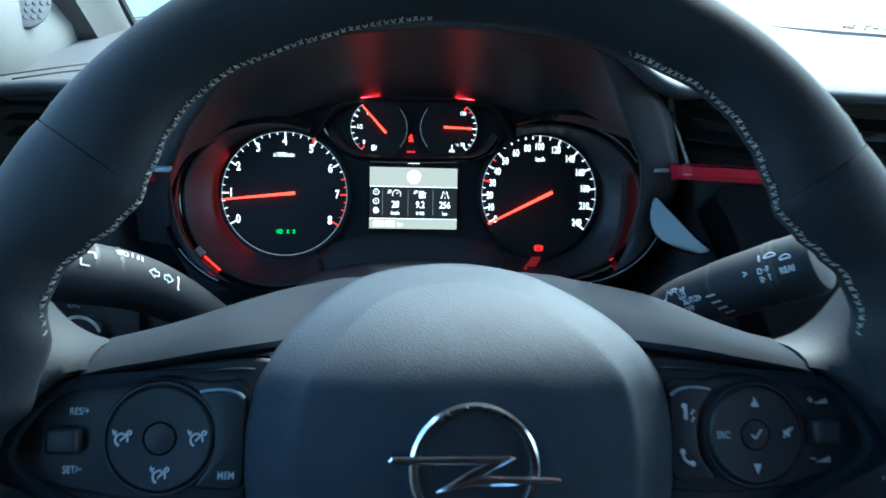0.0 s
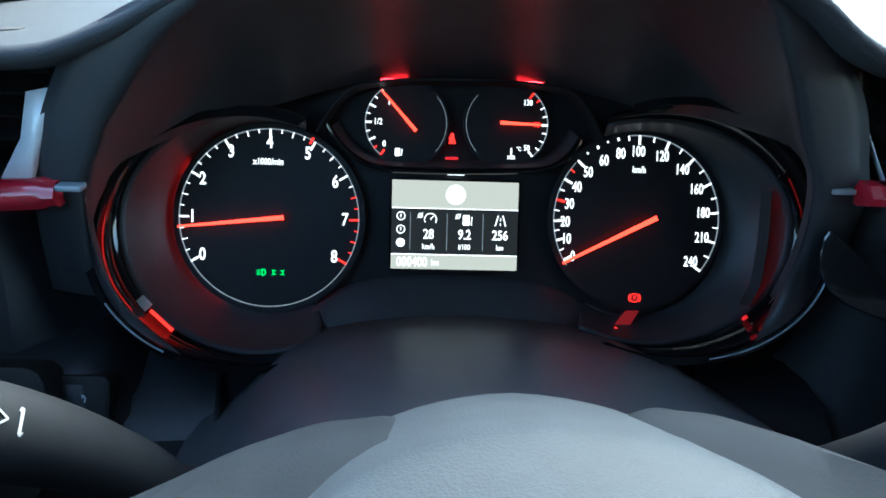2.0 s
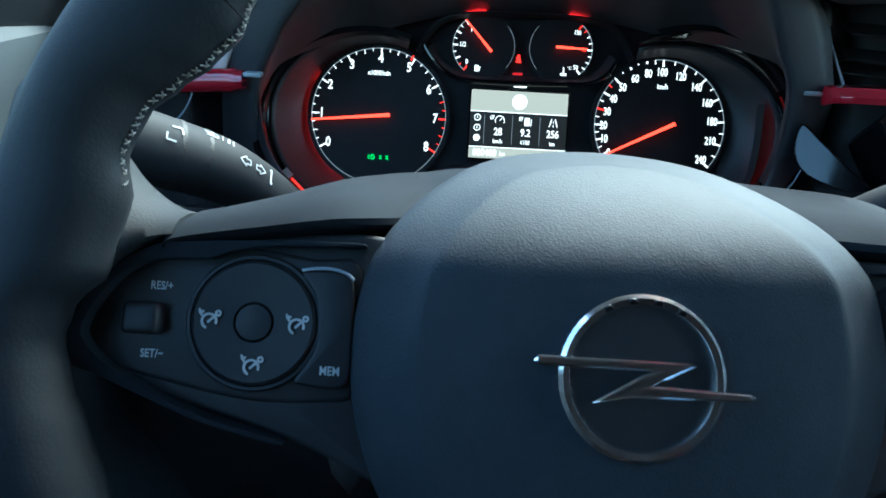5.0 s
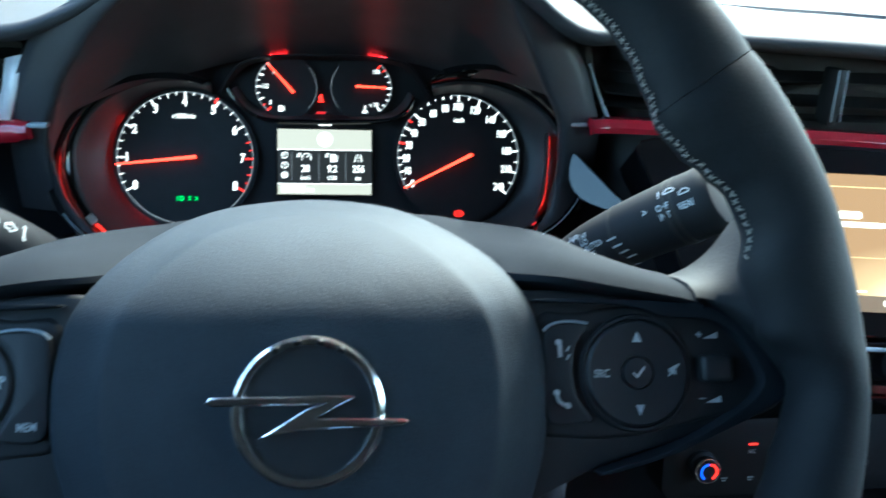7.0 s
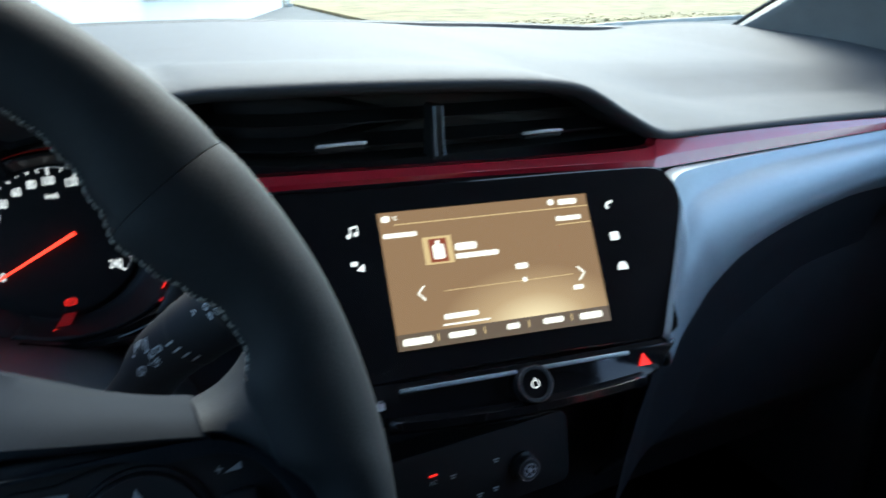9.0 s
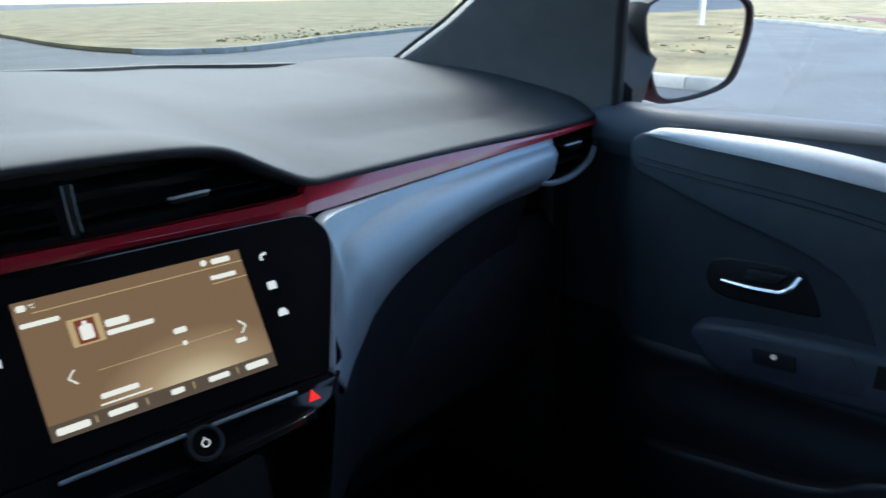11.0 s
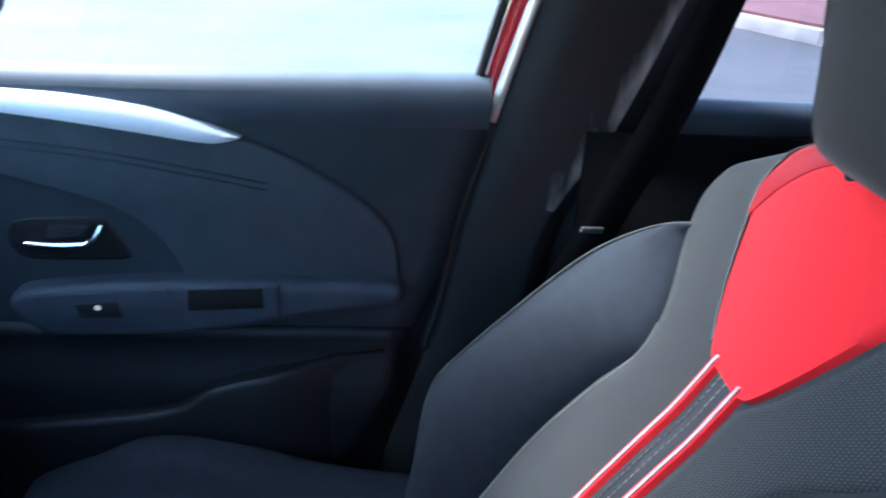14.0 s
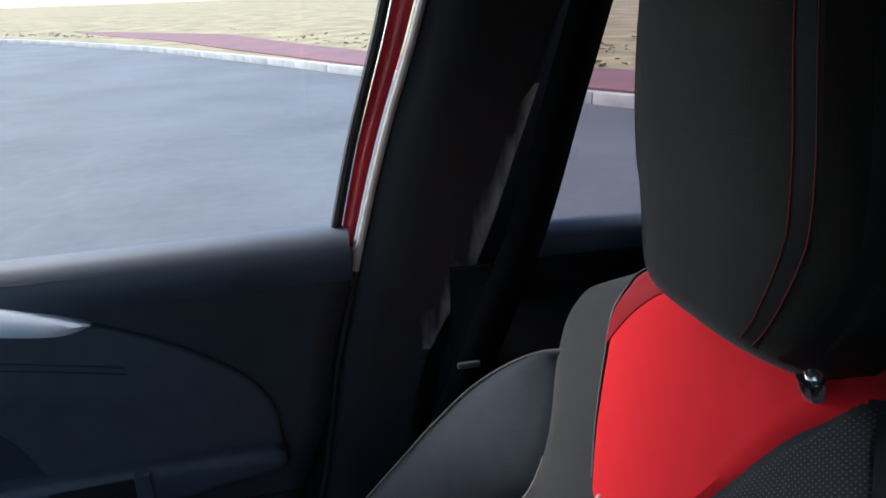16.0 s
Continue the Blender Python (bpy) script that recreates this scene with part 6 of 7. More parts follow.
arm = [(.078, .752), (.066, .766), (.028, .773), (-.030, .779), (-.118, .784), (-.235, .786), (-.330, .785), (-.374, .782), (-.376, .758), (-.310, .748), (-.235, .733), (-.170, .718), (-.100, .711), (.020, .707), (.052, .716), (.072, .735)]
armp = [(p.x, p.y) for p in spline([(a, b, 0) for a, b in arm], 3, closed=True)]
part("armrest", side_slab(armp, .668, .628, .012, 4), M_DOORTOP, door, "dark armrest with a pull recess")
# the recess is a flat plate, its shade painted black
part("pull_recess", side_slab([(-.129, .748), (-.217, .7535), (-.216, .7795), (-.130, .7760)], .636, .6272, .001), M_CHEEK, door, "flat black plate for the shaded pull recess")
part("switch_plate", side_slab([(.048, .765), (-.105, .777), (-.122, .750), (-.123, .732), (.036, .722)], .634, .6262, .003), M_DOORTOP, door, "switch plate")
part("pull_frame", side_slab([(-.218, .7845), (-.234, .7838), (-.235, .742), (-.217, .743)], .632, .6240, .002), M_DOORTOP, door, "raised end of the pull")
part("window_switch", side_slab([(.000, .757), (-.050, .760), (-.052, .740), (-.004, .737)], .630, .6240, .002), M_BUTTON, door, "window switch")
part("switch_mark", side_slab([(p[0], p[1]) for p in circle(-.0265, .7530, .0035, 12)], .626, .6234, 0), E_DIMWHITE, door, "small lit white mark")
# no hollow here: the bowl's shade is a flat black plate
part("handle_bowl", side_slab([(p.x, p.y) for p in spline([(.072, .838, 0), (.056, .850, 0), (.010, .854, 0), (-.034, .854, 0), (-.047, .838, 0), (-.062, .806, 0), (-.050, .799, 0), (.010, .797, 0), (.056, .799, 0), (.074, .815, 0)], 3, closed=True)], .668, .6565, .004, 3), M_CHEEK, door, "flat black plate for the shaded handle bowl")
lever = spline([(.650, .052, .8220), (.643, .020, .8235), (.6415, -.008, .8255), (.6415, -.020, .8275), (.643, -.030, .836), (.648, -.036, .848)], 6)
part("lever", tube(lever, .0042, 10, flat=.7), M_CHROME, door, "chrome pull lever")
part("lever_blade", side_slab([(.030, .828), (-.012, .831), (-.024, .846), (.022, .845)], .664, .6500, .003), M_MATTE, door)
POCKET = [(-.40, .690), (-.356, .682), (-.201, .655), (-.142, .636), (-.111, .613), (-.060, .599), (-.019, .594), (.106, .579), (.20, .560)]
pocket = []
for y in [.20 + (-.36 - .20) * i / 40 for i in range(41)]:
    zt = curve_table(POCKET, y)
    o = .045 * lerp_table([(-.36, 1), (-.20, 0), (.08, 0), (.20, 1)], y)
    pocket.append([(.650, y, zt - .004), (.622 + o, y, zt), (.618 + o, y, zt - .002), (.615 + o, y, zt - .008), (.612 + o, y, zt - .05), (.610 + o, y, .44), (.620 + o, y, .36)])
part("door_pocket", loft(pocket), M_DOORSHADE, door, "low door pocket")
part("catch", block(.664, -.383, .756, .010, .014, .006, .001), M_CHROME, door, "small bright catch")

# A-pillars, sail panels and mirror
for s in (1, -1):
    ap = thing("a_pillar", pose(0, 0, 0), "grey windscreen pillar trim, toned darker on the driver's side" if s < 0 else "grey windscreen pillar trim beside the dashboard, toned paler", "pillar", kind="structure")
    pts = [(.715, .640, 1.035), (.700, .560, 1.090), (.680, .440, 1.175), (.645, .270, 1.290), (.600, .150, 1.365)]
    if s > 0:
        pts = [(.716, .612, 1.060), (.706, .560, 1.084), (.698, .514, 1.106), (.690, .470, 1.128), (.676, .405, 1.166), (.660, .325, 1.216), (.640, .240, 1.290), (.600, .150, 1.365)]
    rows = []
    for p in spline(pts, 5):
        if s < 0:
            p.x -= .036 * max(0, 1 - (p.z - 1.035) / .20)
        rows.append([(s * (p.x - .016), p.y + .030, p.z - .004), (s * (p.x - .020), p.y + .010, p.z - .006), (s * (p.x - .018), p.y - .02, p.z - .004), (s * (p.x - .020), p.y - .085, p.z - .004), (s * (p.x + .006), p.y - .110, p.z - .006), (s * (p.x + .040), p.y - .07, p.z), (s * (p.x + .040), p.y + .06, p.z), (s * (p.x + .004), p.y + .045, p.z + .004)])
    # same trim in two greys, each side's light put into its tone
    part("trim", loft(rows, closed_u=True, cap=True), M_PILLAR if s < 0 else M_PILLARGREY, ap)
    part("sail_seal", tube(spline([(.706, .240, .990), (.702, .237, 1.03), (.690, .230, 1.10), (.668, .220, 1.18)] if s > 0 else [(-.704, .226, 1.000), (-.698, .212, 1.03), (-.688, .198, 1.10), (-.674, .180, 1.16)], 5), .008, 8), M_RUBBER, ap, "black window seal")
    if s < 0:
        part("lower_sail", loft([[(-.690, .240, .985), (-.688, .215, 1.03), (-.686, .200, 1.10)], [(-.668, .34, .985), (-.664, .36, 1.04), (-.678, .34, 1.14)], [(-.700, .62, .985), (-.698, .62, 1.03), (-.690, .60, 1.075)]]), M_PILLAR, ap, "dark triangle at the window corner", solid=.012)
    else:
        rows = []
        for z in (.95, .985, 1.01, 1.035, 1.055, 1.075, 1.095, 1.115, 1.14, 1.17, 1.20):
            x = curve_table([(.95, .696), (1.04, .694), (1.084, .684), (1.128, .668), (1.166, .654), (1.216, .638)], z)
            y0 = curve_table([(.95, .640), (1.05, .620), (1.063, .600), (1.086, .557), (1.107, .519), (1.128, .484), (1.165, .42), (1.216, .335)], z)
            y1 = curve_table([(.95, .246), (1.06, .243), (1.10, .236), (1.15, .226), (1.20, .216)], z)
            rows.append([(x + .020, y0 + .004, z)] + [(x + .010 * (k / 14) ** 3, y0 + (y1 - y0) * k / 14, z) for k in range(15)] + [(x + .028, y1 - .002, z)])
        part("lower_sail", loft(rows), M_PILLARGREY, ap, "smooth grey corner trim", angle=60)
    rub = spline([(-.664, .672, 1.036), (-.660, .592, 1.090), (-.665, .470, 1.176), (-.630, .300, 1.292), (-.585, .180, 1.366)] if s < 0 else
                 [(.706, .662, 1.058), (.692, .596, 1.090), (.684, .550, 1.111), (.675, .507, 1.132), (.662, .444, 1.169), (.646, .364, 1.219), (.625, .272, 1.294), (.585, .180, 1.368)], 6)
    part("glass_edge", tube(rub, .006 if s < 0 else .0032, 8), M_RUBBER, ap, "black glass edge")
    if s < 0:
        gr = part("speaker_grille", moved(slab(circle(0, 0, .035, 32), -.004, .004, .002), plate_pose((-.672, .395, 1.098), (.5, .8, 0), (.80, -.45, .40))), M_FASCIA, ap, "round perforated speaker grille")
        dots = [moved(slab(circle(.0062 * i + (.0031 if j % 2 else 0), .0054 * j, .0018, 6), .0038, .0046), plate_pose((-.672, .395, 1.098), (.5, .8, 0), (.80, -.45, .40))) for i in range(-5, 6) for j in range(-5, 6) if math.hypot(.0062 * i, .0054 * j) < .030]
        part("grille_holes", joined(*dots), M_MATTE, gr, smooth=False)
mir = thing("door_mirror", pose(0, 0, 0), "exterior door mirror in a dark housing", "door mirror")
MX = plate_pose((.872, .205, 1.085), (.90, -.44, 0), (-.44, -.90, -.015))
sh = spline([(-.090, .055, 0), (.0, .068, 0), (.075, .060, 0), (.092, .030, 0), (.080, -.030, 0), (.055, -.060, 0), (-.020, -.075, 0), (-.062, -.066, 0), (-.080, -.02, 0)], 4, closed=True)
part("mirror_glass", moved(slab([(p.x, p.y) for p in sh], -.004, 0), MX), M_MIRROR, mir, "mirror glass", smooth=False)
rows = [[MX @ Vector((p.x * k, p.y * k, z)) for p in sh] for k, z in ((1.0, -.002), (1.02, .006), (1.07, .006), (1.12, -.01), (1.10, -.05), (.8, -.10), (.3, -.125))]
part("housing", loft(rows, closed_u=True, cap=True), M_RUBBER, mir, "dark mirror housing")
part("foot", loft([[(.716, .32, .985), (.716, .222, .990), (.716, .222, 1.035), (.716, .30, 1.10)], [(.760, .30, 1.00), (.760, .235, 1.000), (.765, .225, 1.045), (.765, .28, 1.12)], [(.830, .27, 1.045), (.830, .245, 1.040), (.835, .240, 1.080), (.835, .26, 1.12)]], closed_u=True, cap=True), M_RUBBER, mir, "black mirror foot")

# B-pillar on the passenger side, with the seat belt
bp = thing("b_pillar", pose(0, 0, 0), "black door pillar trim with red paint and pale seal at its edge", "pillar", kind="structure")
fr = [(-.330, .40), (-.414, .675), (-.450, .860), (-.487, 1.005), (-.520, 1.12), (-.562, 1.24), (-.60, 1.37)]
re = [(-.560, .40), (-.575, .675), (-.590, .843), (-.672, .960), (-.735, 1.12), (-.782, 1.253), (-.82, 1.37)]
f3, r3 = spline([(.668, a, b) for a, b in fr], 5), spline([(.690, a, b) for a, b in re], 5)
PILLAR_CUT = [(.06, -.010), (.25, -.019), (.45, -.025), (.52, -.0270), (.58, -.0285), (.63, -.0300), (.66, -.0305), (.68, -.0290), (.69, -.0230), (.71, -.004), (.92, .010)]
rows = []
for p, q in zip(f3, r3):
    rows.append([p + Vector((.030, .004, 0)), p] + [p.lerp(q, f) + Vector((d, 0, 0)) for f, d in PILLAR_CUT] + [q, q + Vector((.03, 0, 0))])
part("trim", loft(rows), M_PILLARDARK, bp, "black pillar cover")
# bright streak on the pillar's edge, painted as pale mottled patches
band = []
for p, q in zip(f3, r3):
    w = min(1, (p.z - .87) / .10, (1.18 - p.z) / .14)
    if w > 0:
        band.append([p.lerp(q, f) + Vector((lerp_table(PILLAR_CUT, f) - .0010, 0, 0)) for f in [.684 - .34 * w * k / 16 for k in range(17)]])
part("edge_highlight", loft(band), M_EDGESTREAK, bp, "mottled highlight painted along the pillar's edge")
part("pale_seal", tube([p + Vector((-.002, .004, 0)) for p in f3[14:]], .0046, 8), M_CREAM, bp, "pale rubber seal")
part("lower_seal", tube([p + Vector((-.001, .003, 0)) for p in f3[5:15]], .0036, 8), M_PILLAR, bp, "grey lower seal")
rows = [[p + Vector((.012, .010, 0)) for p in f3], [p + Vector((.012, .022 + .010 * min(1, max(0, (p.z - .98) / .3)), 0)) for p in f3], [p + Vector((.03, .026 + .010 * min(1, max(0, (p.z - .98) / .3)), 0)) for p in f3]]
part("painted_flange", loft([r[14:] for r in rows]), M_PAINT, bp, "bright red painted flange", solid=.002)
part("black_seal", tube([p + Vector((.014, .031 + .010 * min(1, max(0, (p.z - .98) / .3)), 0)) for p in f3], .006, 8), M_RUBBER, bp, "black window seal")
belt = thing("seat_belt", pose(0, 0, 0), "black seat belt strap hanging down the pillar", "seat belt")
path = spline([(.642, -.742, 1.27), (.638, -.706, 1.15), (.630, -.666, 1.02), (.621, -.614, .90), (.615, -.562, .78), (.615, -.520, .62)], 6)
part("strap", loft([[p + Vector((.002, .022, .006)), p + Vector((0, .0, 0)), p + Vector((.002, -.022, -.006))] for p in path]), M_BELT, belt, "flat black webbing", solid=.0015)
part("buckle_tongue", block(.602, -.588, .877, .006, .026, .007, .002), M_SEATGREY, belt, "small buckle tongue")

part("door_jamb", loft([[(.712, y, z) for y in (-.20, -.45, -.66)] for z in (.22, .60, 1.0)]), M_RUBBER, bp, "black door jamb", solid=.01)
# rear door strip behind the pillar
rd = thing("rear_door", pose(0, 0, 0), "dark rear door top seen behind the front seat", "car door")
part("upper_roll", loft([[(.654, y, .972), (.652, y, .984), (.657, y, .998), (.672, y, 1.008), (.694, y, 1.006)] for y in (-.655, -.80, -1.0, -1.25)]), M_DOORTOP, rd, "blue-grey upper roll")
part("inner_panel", loft([[(.655, y, .30), (.650, y, .60), (.652, y, .975)] for y in (-.58, -.80, -1.0, -1.25)]), M_REARTRIM, rd, "dark inner panel", solid=.01)

# ---------------------------------------------------------------- front passenger seat
SEAT = pose(.340, -.627, .870, 90 - 28, 0, 180)
# local frame of the backrest: x to the driver, y up the back, z forward out of it
seat = thing("passenger_seat", SEAT, "dark sports seat with a red shoulder patch and red-white stripes", "car seat")


def half_width(v):
    """Half the width of the middle panel: wide shoulders, a waist, wide again below."""
    return curve_table([(-.46, .186), (-.32, .181), (-.225, .174), (-.12, .148), (-.06, .124), (-.03, .126), (.005, .147), (.05, .190), (.085, .212), (.105, .214), (.13, .205), (.15, .183), (.17, .157), (.192, .130), (.215, .100), (.232, .066)], v)


def back_depth(x, v):
    """The front of the middle panel: a slight belly, rounded edges and a rolled top."""
    f = min(1, abs(x) / half_width(v))
    z = .014 * math.sin(max(0, min(1, (v + .44) / .40)) * math.pi) * (1 - f * f)
    z -= .030 * max(0, (v - .15) / .08) ** 2
    z -= .22 * min(.03, max(0, (abs(x) - .095) * .854 + (v - .105) * .521 - .02)) * max(0, min(1, (v - .13) / .03))
    return z - .010 * f ** 6 - .006 * f ** 20


rows = []
for v in [-.46 + .692 * i / 90 for i in range(91)]:
    w = half_width(v)
    row = [(w * math.sin(-math.pi / 2 + math.pi * j / 40), v, 0) for j in range(41)]
    row = [(x, v, back_depth(x, v)) for x, v, _ in row]
    a, b = row[0], row[-1]
    row = [(a[0] * .97, v, a[2] - .10), (a[0] * 1.01, v, a[2] - .04), (a[0] * 1.012, v, a[2] - .010)] + row + [(b[0] * 1.012, v, b[2] - .010), (b[0] * 1.01, v, b[2] - .04), (b[0] * .97, v, b[2] - .10)]
    rows.append(row)
part("backrest", loft(rows, cap=False), M_SEAT, seat, "woven dark middle panel with shoulder wings", angle=60)
part("back_shell", slab([(p.x, p.y) for p in spline([(-.26, -.5, 0), (-.235, -.1, 0), (-.200, .05, 0), (-.185, .13, 0), (-.10, .20, 0), (.10, .20, 0), (.185, .13, 0), (.200, .05, 0), (.235, -.1, 0), (.26, -.5, 0)], 6)], -.15, -.075), M_PILLARDARK, seat, "black back shell")
RIDGE = [(-.46, .196, .040), (-.36, .212, .070), (-.31, .226, .088), (-.26, .240, .098), (-.21, .246, .088), (-.13, .240, .070), (-.08, .236, .058), (-.02, .228, .040), (.03, .210, .018), (.060, .188, .000), (.072, .170, -.014)]
for s in (-1, 1):
    rows, ridge = [], []
    for v in [-.46 + .532 * i / 60 for i in range(61)]:
        xr, zr = curve_table([(a, b) for a, b, _ in RIDGE], v), curve_table([(a, c) for a, _, c in RIDGE], v)
        xi = min(half_width(v) - .010, xr - .010)
        zi = min(-.012, zr - .006)
        d = xr - xi
        h = zr - zi
        prof = [(xi - .004, zi - .03), (xi, zi), (xi + .16 * d, zi + .30 * h), (xi + .38 * d, zi + .66 * h), (xi + .62 * d, zi + .90 * h), (xi + .84 * d, zr), (xi + .96 * d, zr - .003), (xr + .003, zr - .010),
                (xr + .009, zr - .028 - .2 * h), (xr + .014, min(zr - .05, -.03)), (xr + .008, -.09), (xr - .02, -.13)]
        rows.append([(s * x, v, z) for x, z in prof])
        ridge.append((s * (xr + .0005), v, zr - .0035))
    part("side_bolster", loft(rows, cap=True), M_BOLSTER, seat, "raised dark side bolster", angle=70)
    part("piping", tube(ridge[2:], .0021, 6), M_SEATGREY, seat, "grey piping along the bolster")


def patch(name, outline, lift, material, label, n=14):
    """A sewn-on panel that follows the backrest, cut to an outline given as edges up the back."""
    rows = []
    for v, x0, x1 in outline:
        row = []
        for j in range(n + 1):
            x = x0 + (x1 - x0) * j / n
            edge = min(j, n - j)
            row.append((x, v, back_depth(x, v) + (lift if edge > 0 else -.001)))
        rows.append(row)
    rows.insert(0, [(x, y - .002, z - .004) for x, y, z in rows[0]])
    rows.append([(x, y + .002, z - .004) for x, y, z in rows[-1]])
    return part(name, loft(rows), material, seat, label)


RED_L = [(.008, -.013), (.013, -.024), (.05, -.060), (.08, -.083), (.10, -.097), (.136, -.121), (.160, -.131), (.180, -.133), (.200, -.114), (.215, -.096)]
RED_R = [(.008, .034), (.013, .046), (.05, .066), (.08, .079), (.10, .087), (.136, .101), (.165, .113), (.185, .120), (.200, .122), (.215, .100)]
vv = [.008 + .207 * i / 44 for i in range(45)]
patch("red_patch", [(v, curve_table(RED_L, v), curve_table(RED_R, v)) for v in vv], .0042, M_SEATRED, "bright red fabric shoulder patch", 28)
# the patch's fold turns away: its shade is painted as a deeper red
M_FOLDSHADE = woven("red_seat_fabric_shaded", (0.30, 0.006, 0.012), thread=0.0012, strength=0.2, var=0.03)
patch("shaded_fold", [(v, curve_table(RED_L, v), curve_table(RED_L, v) + max(.0008, (v - .108) * 1.05)) for v in vv if v > .108], .0052, M_FOLDSHADE, "fold of the red patch, its shade painted deeper red", 8)
seamline = [(curve_table(RED_L, v) - .003, v) for v in vv[2:]]
part("seam", tube([(x, v, back_depth(x, v) + .0018) for x, v in seamline], .0016, 6), M_MATTE, seat, "dark seam beside the red patch")
for s in (-1, 1):
    seam = [(s * (half_width(v) - curve_table([(-.45, .022), (-.12, .022), (-.05, .012), (-.01, .003)], v)), v) for v in [-.44 + .43 * i / 40 for i in range(41)]]
    part("seam", tube([(x, v, back_depth(x, v) + .0008) for x, v in seam], .0006, 5), M_STITCH, seat, "pale stitched seam")
    for cx, w, m_, lift in ((.0205, .0158, M_SEATRED, .0042), (.0205, .0054, M_STRIPEWHITE, .0056)):
        st = [(v, .010 + s * cx - w / 2, .010 + s * cx + w / 2) for v in [-.44 + .455 * i / 30 for i in range(31)]]
        patch("stripe", st, lift, m_, "red stripe down the seat" if m_ is M_SEATRED else "pale stripe line", 4)
    thr = [(.010 + s * .0045, v) for v in [-.43 + .440 * i / 60 for i in range(61)]]
    part("stitch_line", joined(*[tube([(x, v, back_depth(x, v) + .0022), (x, v + .005, back_depth(x, v) + .0024)], .0004, 5) for x, v in thr]), M_STITCH, seat, "dotted stitching")
patch("centre_band", [(v, -.003, .023) for v in [-.44 + .455 * i / 30 for i in range(31)]], .0016, M_MATTE, "black band between the stripes", 4)
# open-weave fabric on the side of the stripes away from the door
mesh_rows = []
for v in [-.44 + .630 * i / 60 for i in range(61)]:
    x0 = .038 if v < .010 else max(.038, curve_table(RED_R, v) + .002)
    mesh_rows.append((v, x0, max(x0 + .004, half_width(v) - curve_table([(-.45, .020), (0, .020), (.10, .030), (.19, .004)], v))))
patch("mesh_panel", mesh_rows, .0012, M_MESH, "black open-weave fabric with fine pale dots", 16)
# headrest on two posts, leaning forward
HEAD = [(.181, .042, .030, -.020), (.1835, .068, .040, -.038), (.191, .084, .048, -.050), (.206, .097, .056, -.058), (.232, .110, .069, -.062), (.250, .118, .079, -.062), (.266, .124, .090, -.060), (.300, .125, .113, -.050), (.345, .119, .142, -.030), (.390, .110, .166, -.004), (.420, .094, .172, .030), (.436, .066, .160, .070)]
HEAD_X = .013
HEAD = spline([(b, a, c) for a, b, c, d in HEAD], 3), spline([(d, a, 0) for a, b, c, d in HEAD], 3)
hr = []
for p, q in zip(*HEAD):
    row = []
    for i in range(48):
        a = 2 * math.pi * i / 48
        c, s_ = math.cos(a), math.sin(a)
        c = math.copysign(abs(c) ** .64, c)
        s_ = math.copysign(abs(s_) ** .62, s_)
        row.append((HEAD_X + p.x * c, p.y, (p.z + q.x) / 2 + (p.z - q.x) / 2 * s_))
    hr.append(row)
head = part("headrest", loft(hr, closed_u=True, cap=True), M_HEADREST, seat, "padded taupe fabric headrest", angle=70)
M_REDTHREAD = mat("red_thread", (.20, .015, .01), rough=.8, var=.2, var_size=.002)
for s in (-1, 1):
    cap_rows = []
    for p, q in list(zip(*HEAD))[6:-3]:
        row = []
        for f in (.03, .25, .5, .75, .905, .94):
            sq = 2 * f - 1
            sn = abs(sq) ** (1 / .62)
            row.append((HEAD_X + s * (p.x * math.sqrt(1 - sn * sn) ** .64 + .0014), p.y, q.x + (p.z - q.x) * f))
        cap_rows.append(row)
    part("side_cheek", loft(cap_rows), M_CHEEK, head, "black side cheek")
    if s > 0:
        part("red_stitch", tube([(r[5][0] + s * .0002, r[5][1], r[5][2] + .0003) for r in cap_rows], .0005, 5), M_REDTHREAD, head, "fine red stitching")
        part("red_stitch", tube([(r[4][0] + s * .0006, r[4][1], r[4][2]) for r in cap_rows], .0004, 5), M_REDTHREAD, head, "fine red stitching")
    post = part("headrest_post", tube([(.028 + s * .069, .14, -.040), (.028 + s * .069, .185, -.006), (.028 + s * .069, .215, .024)], .0058, 12), M_CHROME, seat, "chrome post")
    part("post_sleeve", moved(slab(circle(0, 0, .0105, 20, ry=.008), -.010, .003, .0015), plate_pose((.028 + s * .069, .187, -.0010), (1, 0, 0), (0, .72, .69))), M_CHROME, post, "bright post sleeve")
# cushion
cz = thing("seat_cushion", pose(.362, 0, 0), "dark blue-black seat cushion with raised sides", "seat cushion")
rows = []
for y in [-.56 + .68 * i / 40 for i in range(41)]:
    row = []
    ridge = curve_table([(-.56, .500), (-.40, .512), (-.28, .536), (-.20, .562), (-.12, .580), (-.06, .578), (.00, .548), (.05, .527), (.09, .500), (.12, .440)], y)
    mid = curve_table([(-.56, .490), (-.30, .492), (-.05, .500), (.05, .498), (.12, .430)], y)
    for j in range(49):
        x = -.265 + .53 * j / 48
        f = lerp_table([(0, 0), (.13, 0), (.175, .35), (.215, .95), (.240, 1.0), (.258, .6), (.265, .1)], abs(x))
        row.append((x, y, mid + (ridge - mid) * f))
    row.insert(0, (-.262, y, .36))
    row.append((.262, y, .36))
    rows.append(row)
rows.append([(p[0] * .98, .125, .35) for p in rows[-1]])
part("cushion_pad", loft(rows), M_BOLSTER, cz, "padded seat cushion", angle=60)
part("cushion_base", block(0, -.23, .36, .46, .60, .12, .02), M_MATTE, cz, "dark seat base")
part("seat_rail", block(-.16, -.23, .275, .04, .55, .05, .005), M_MATTE, cz, "floor rail")
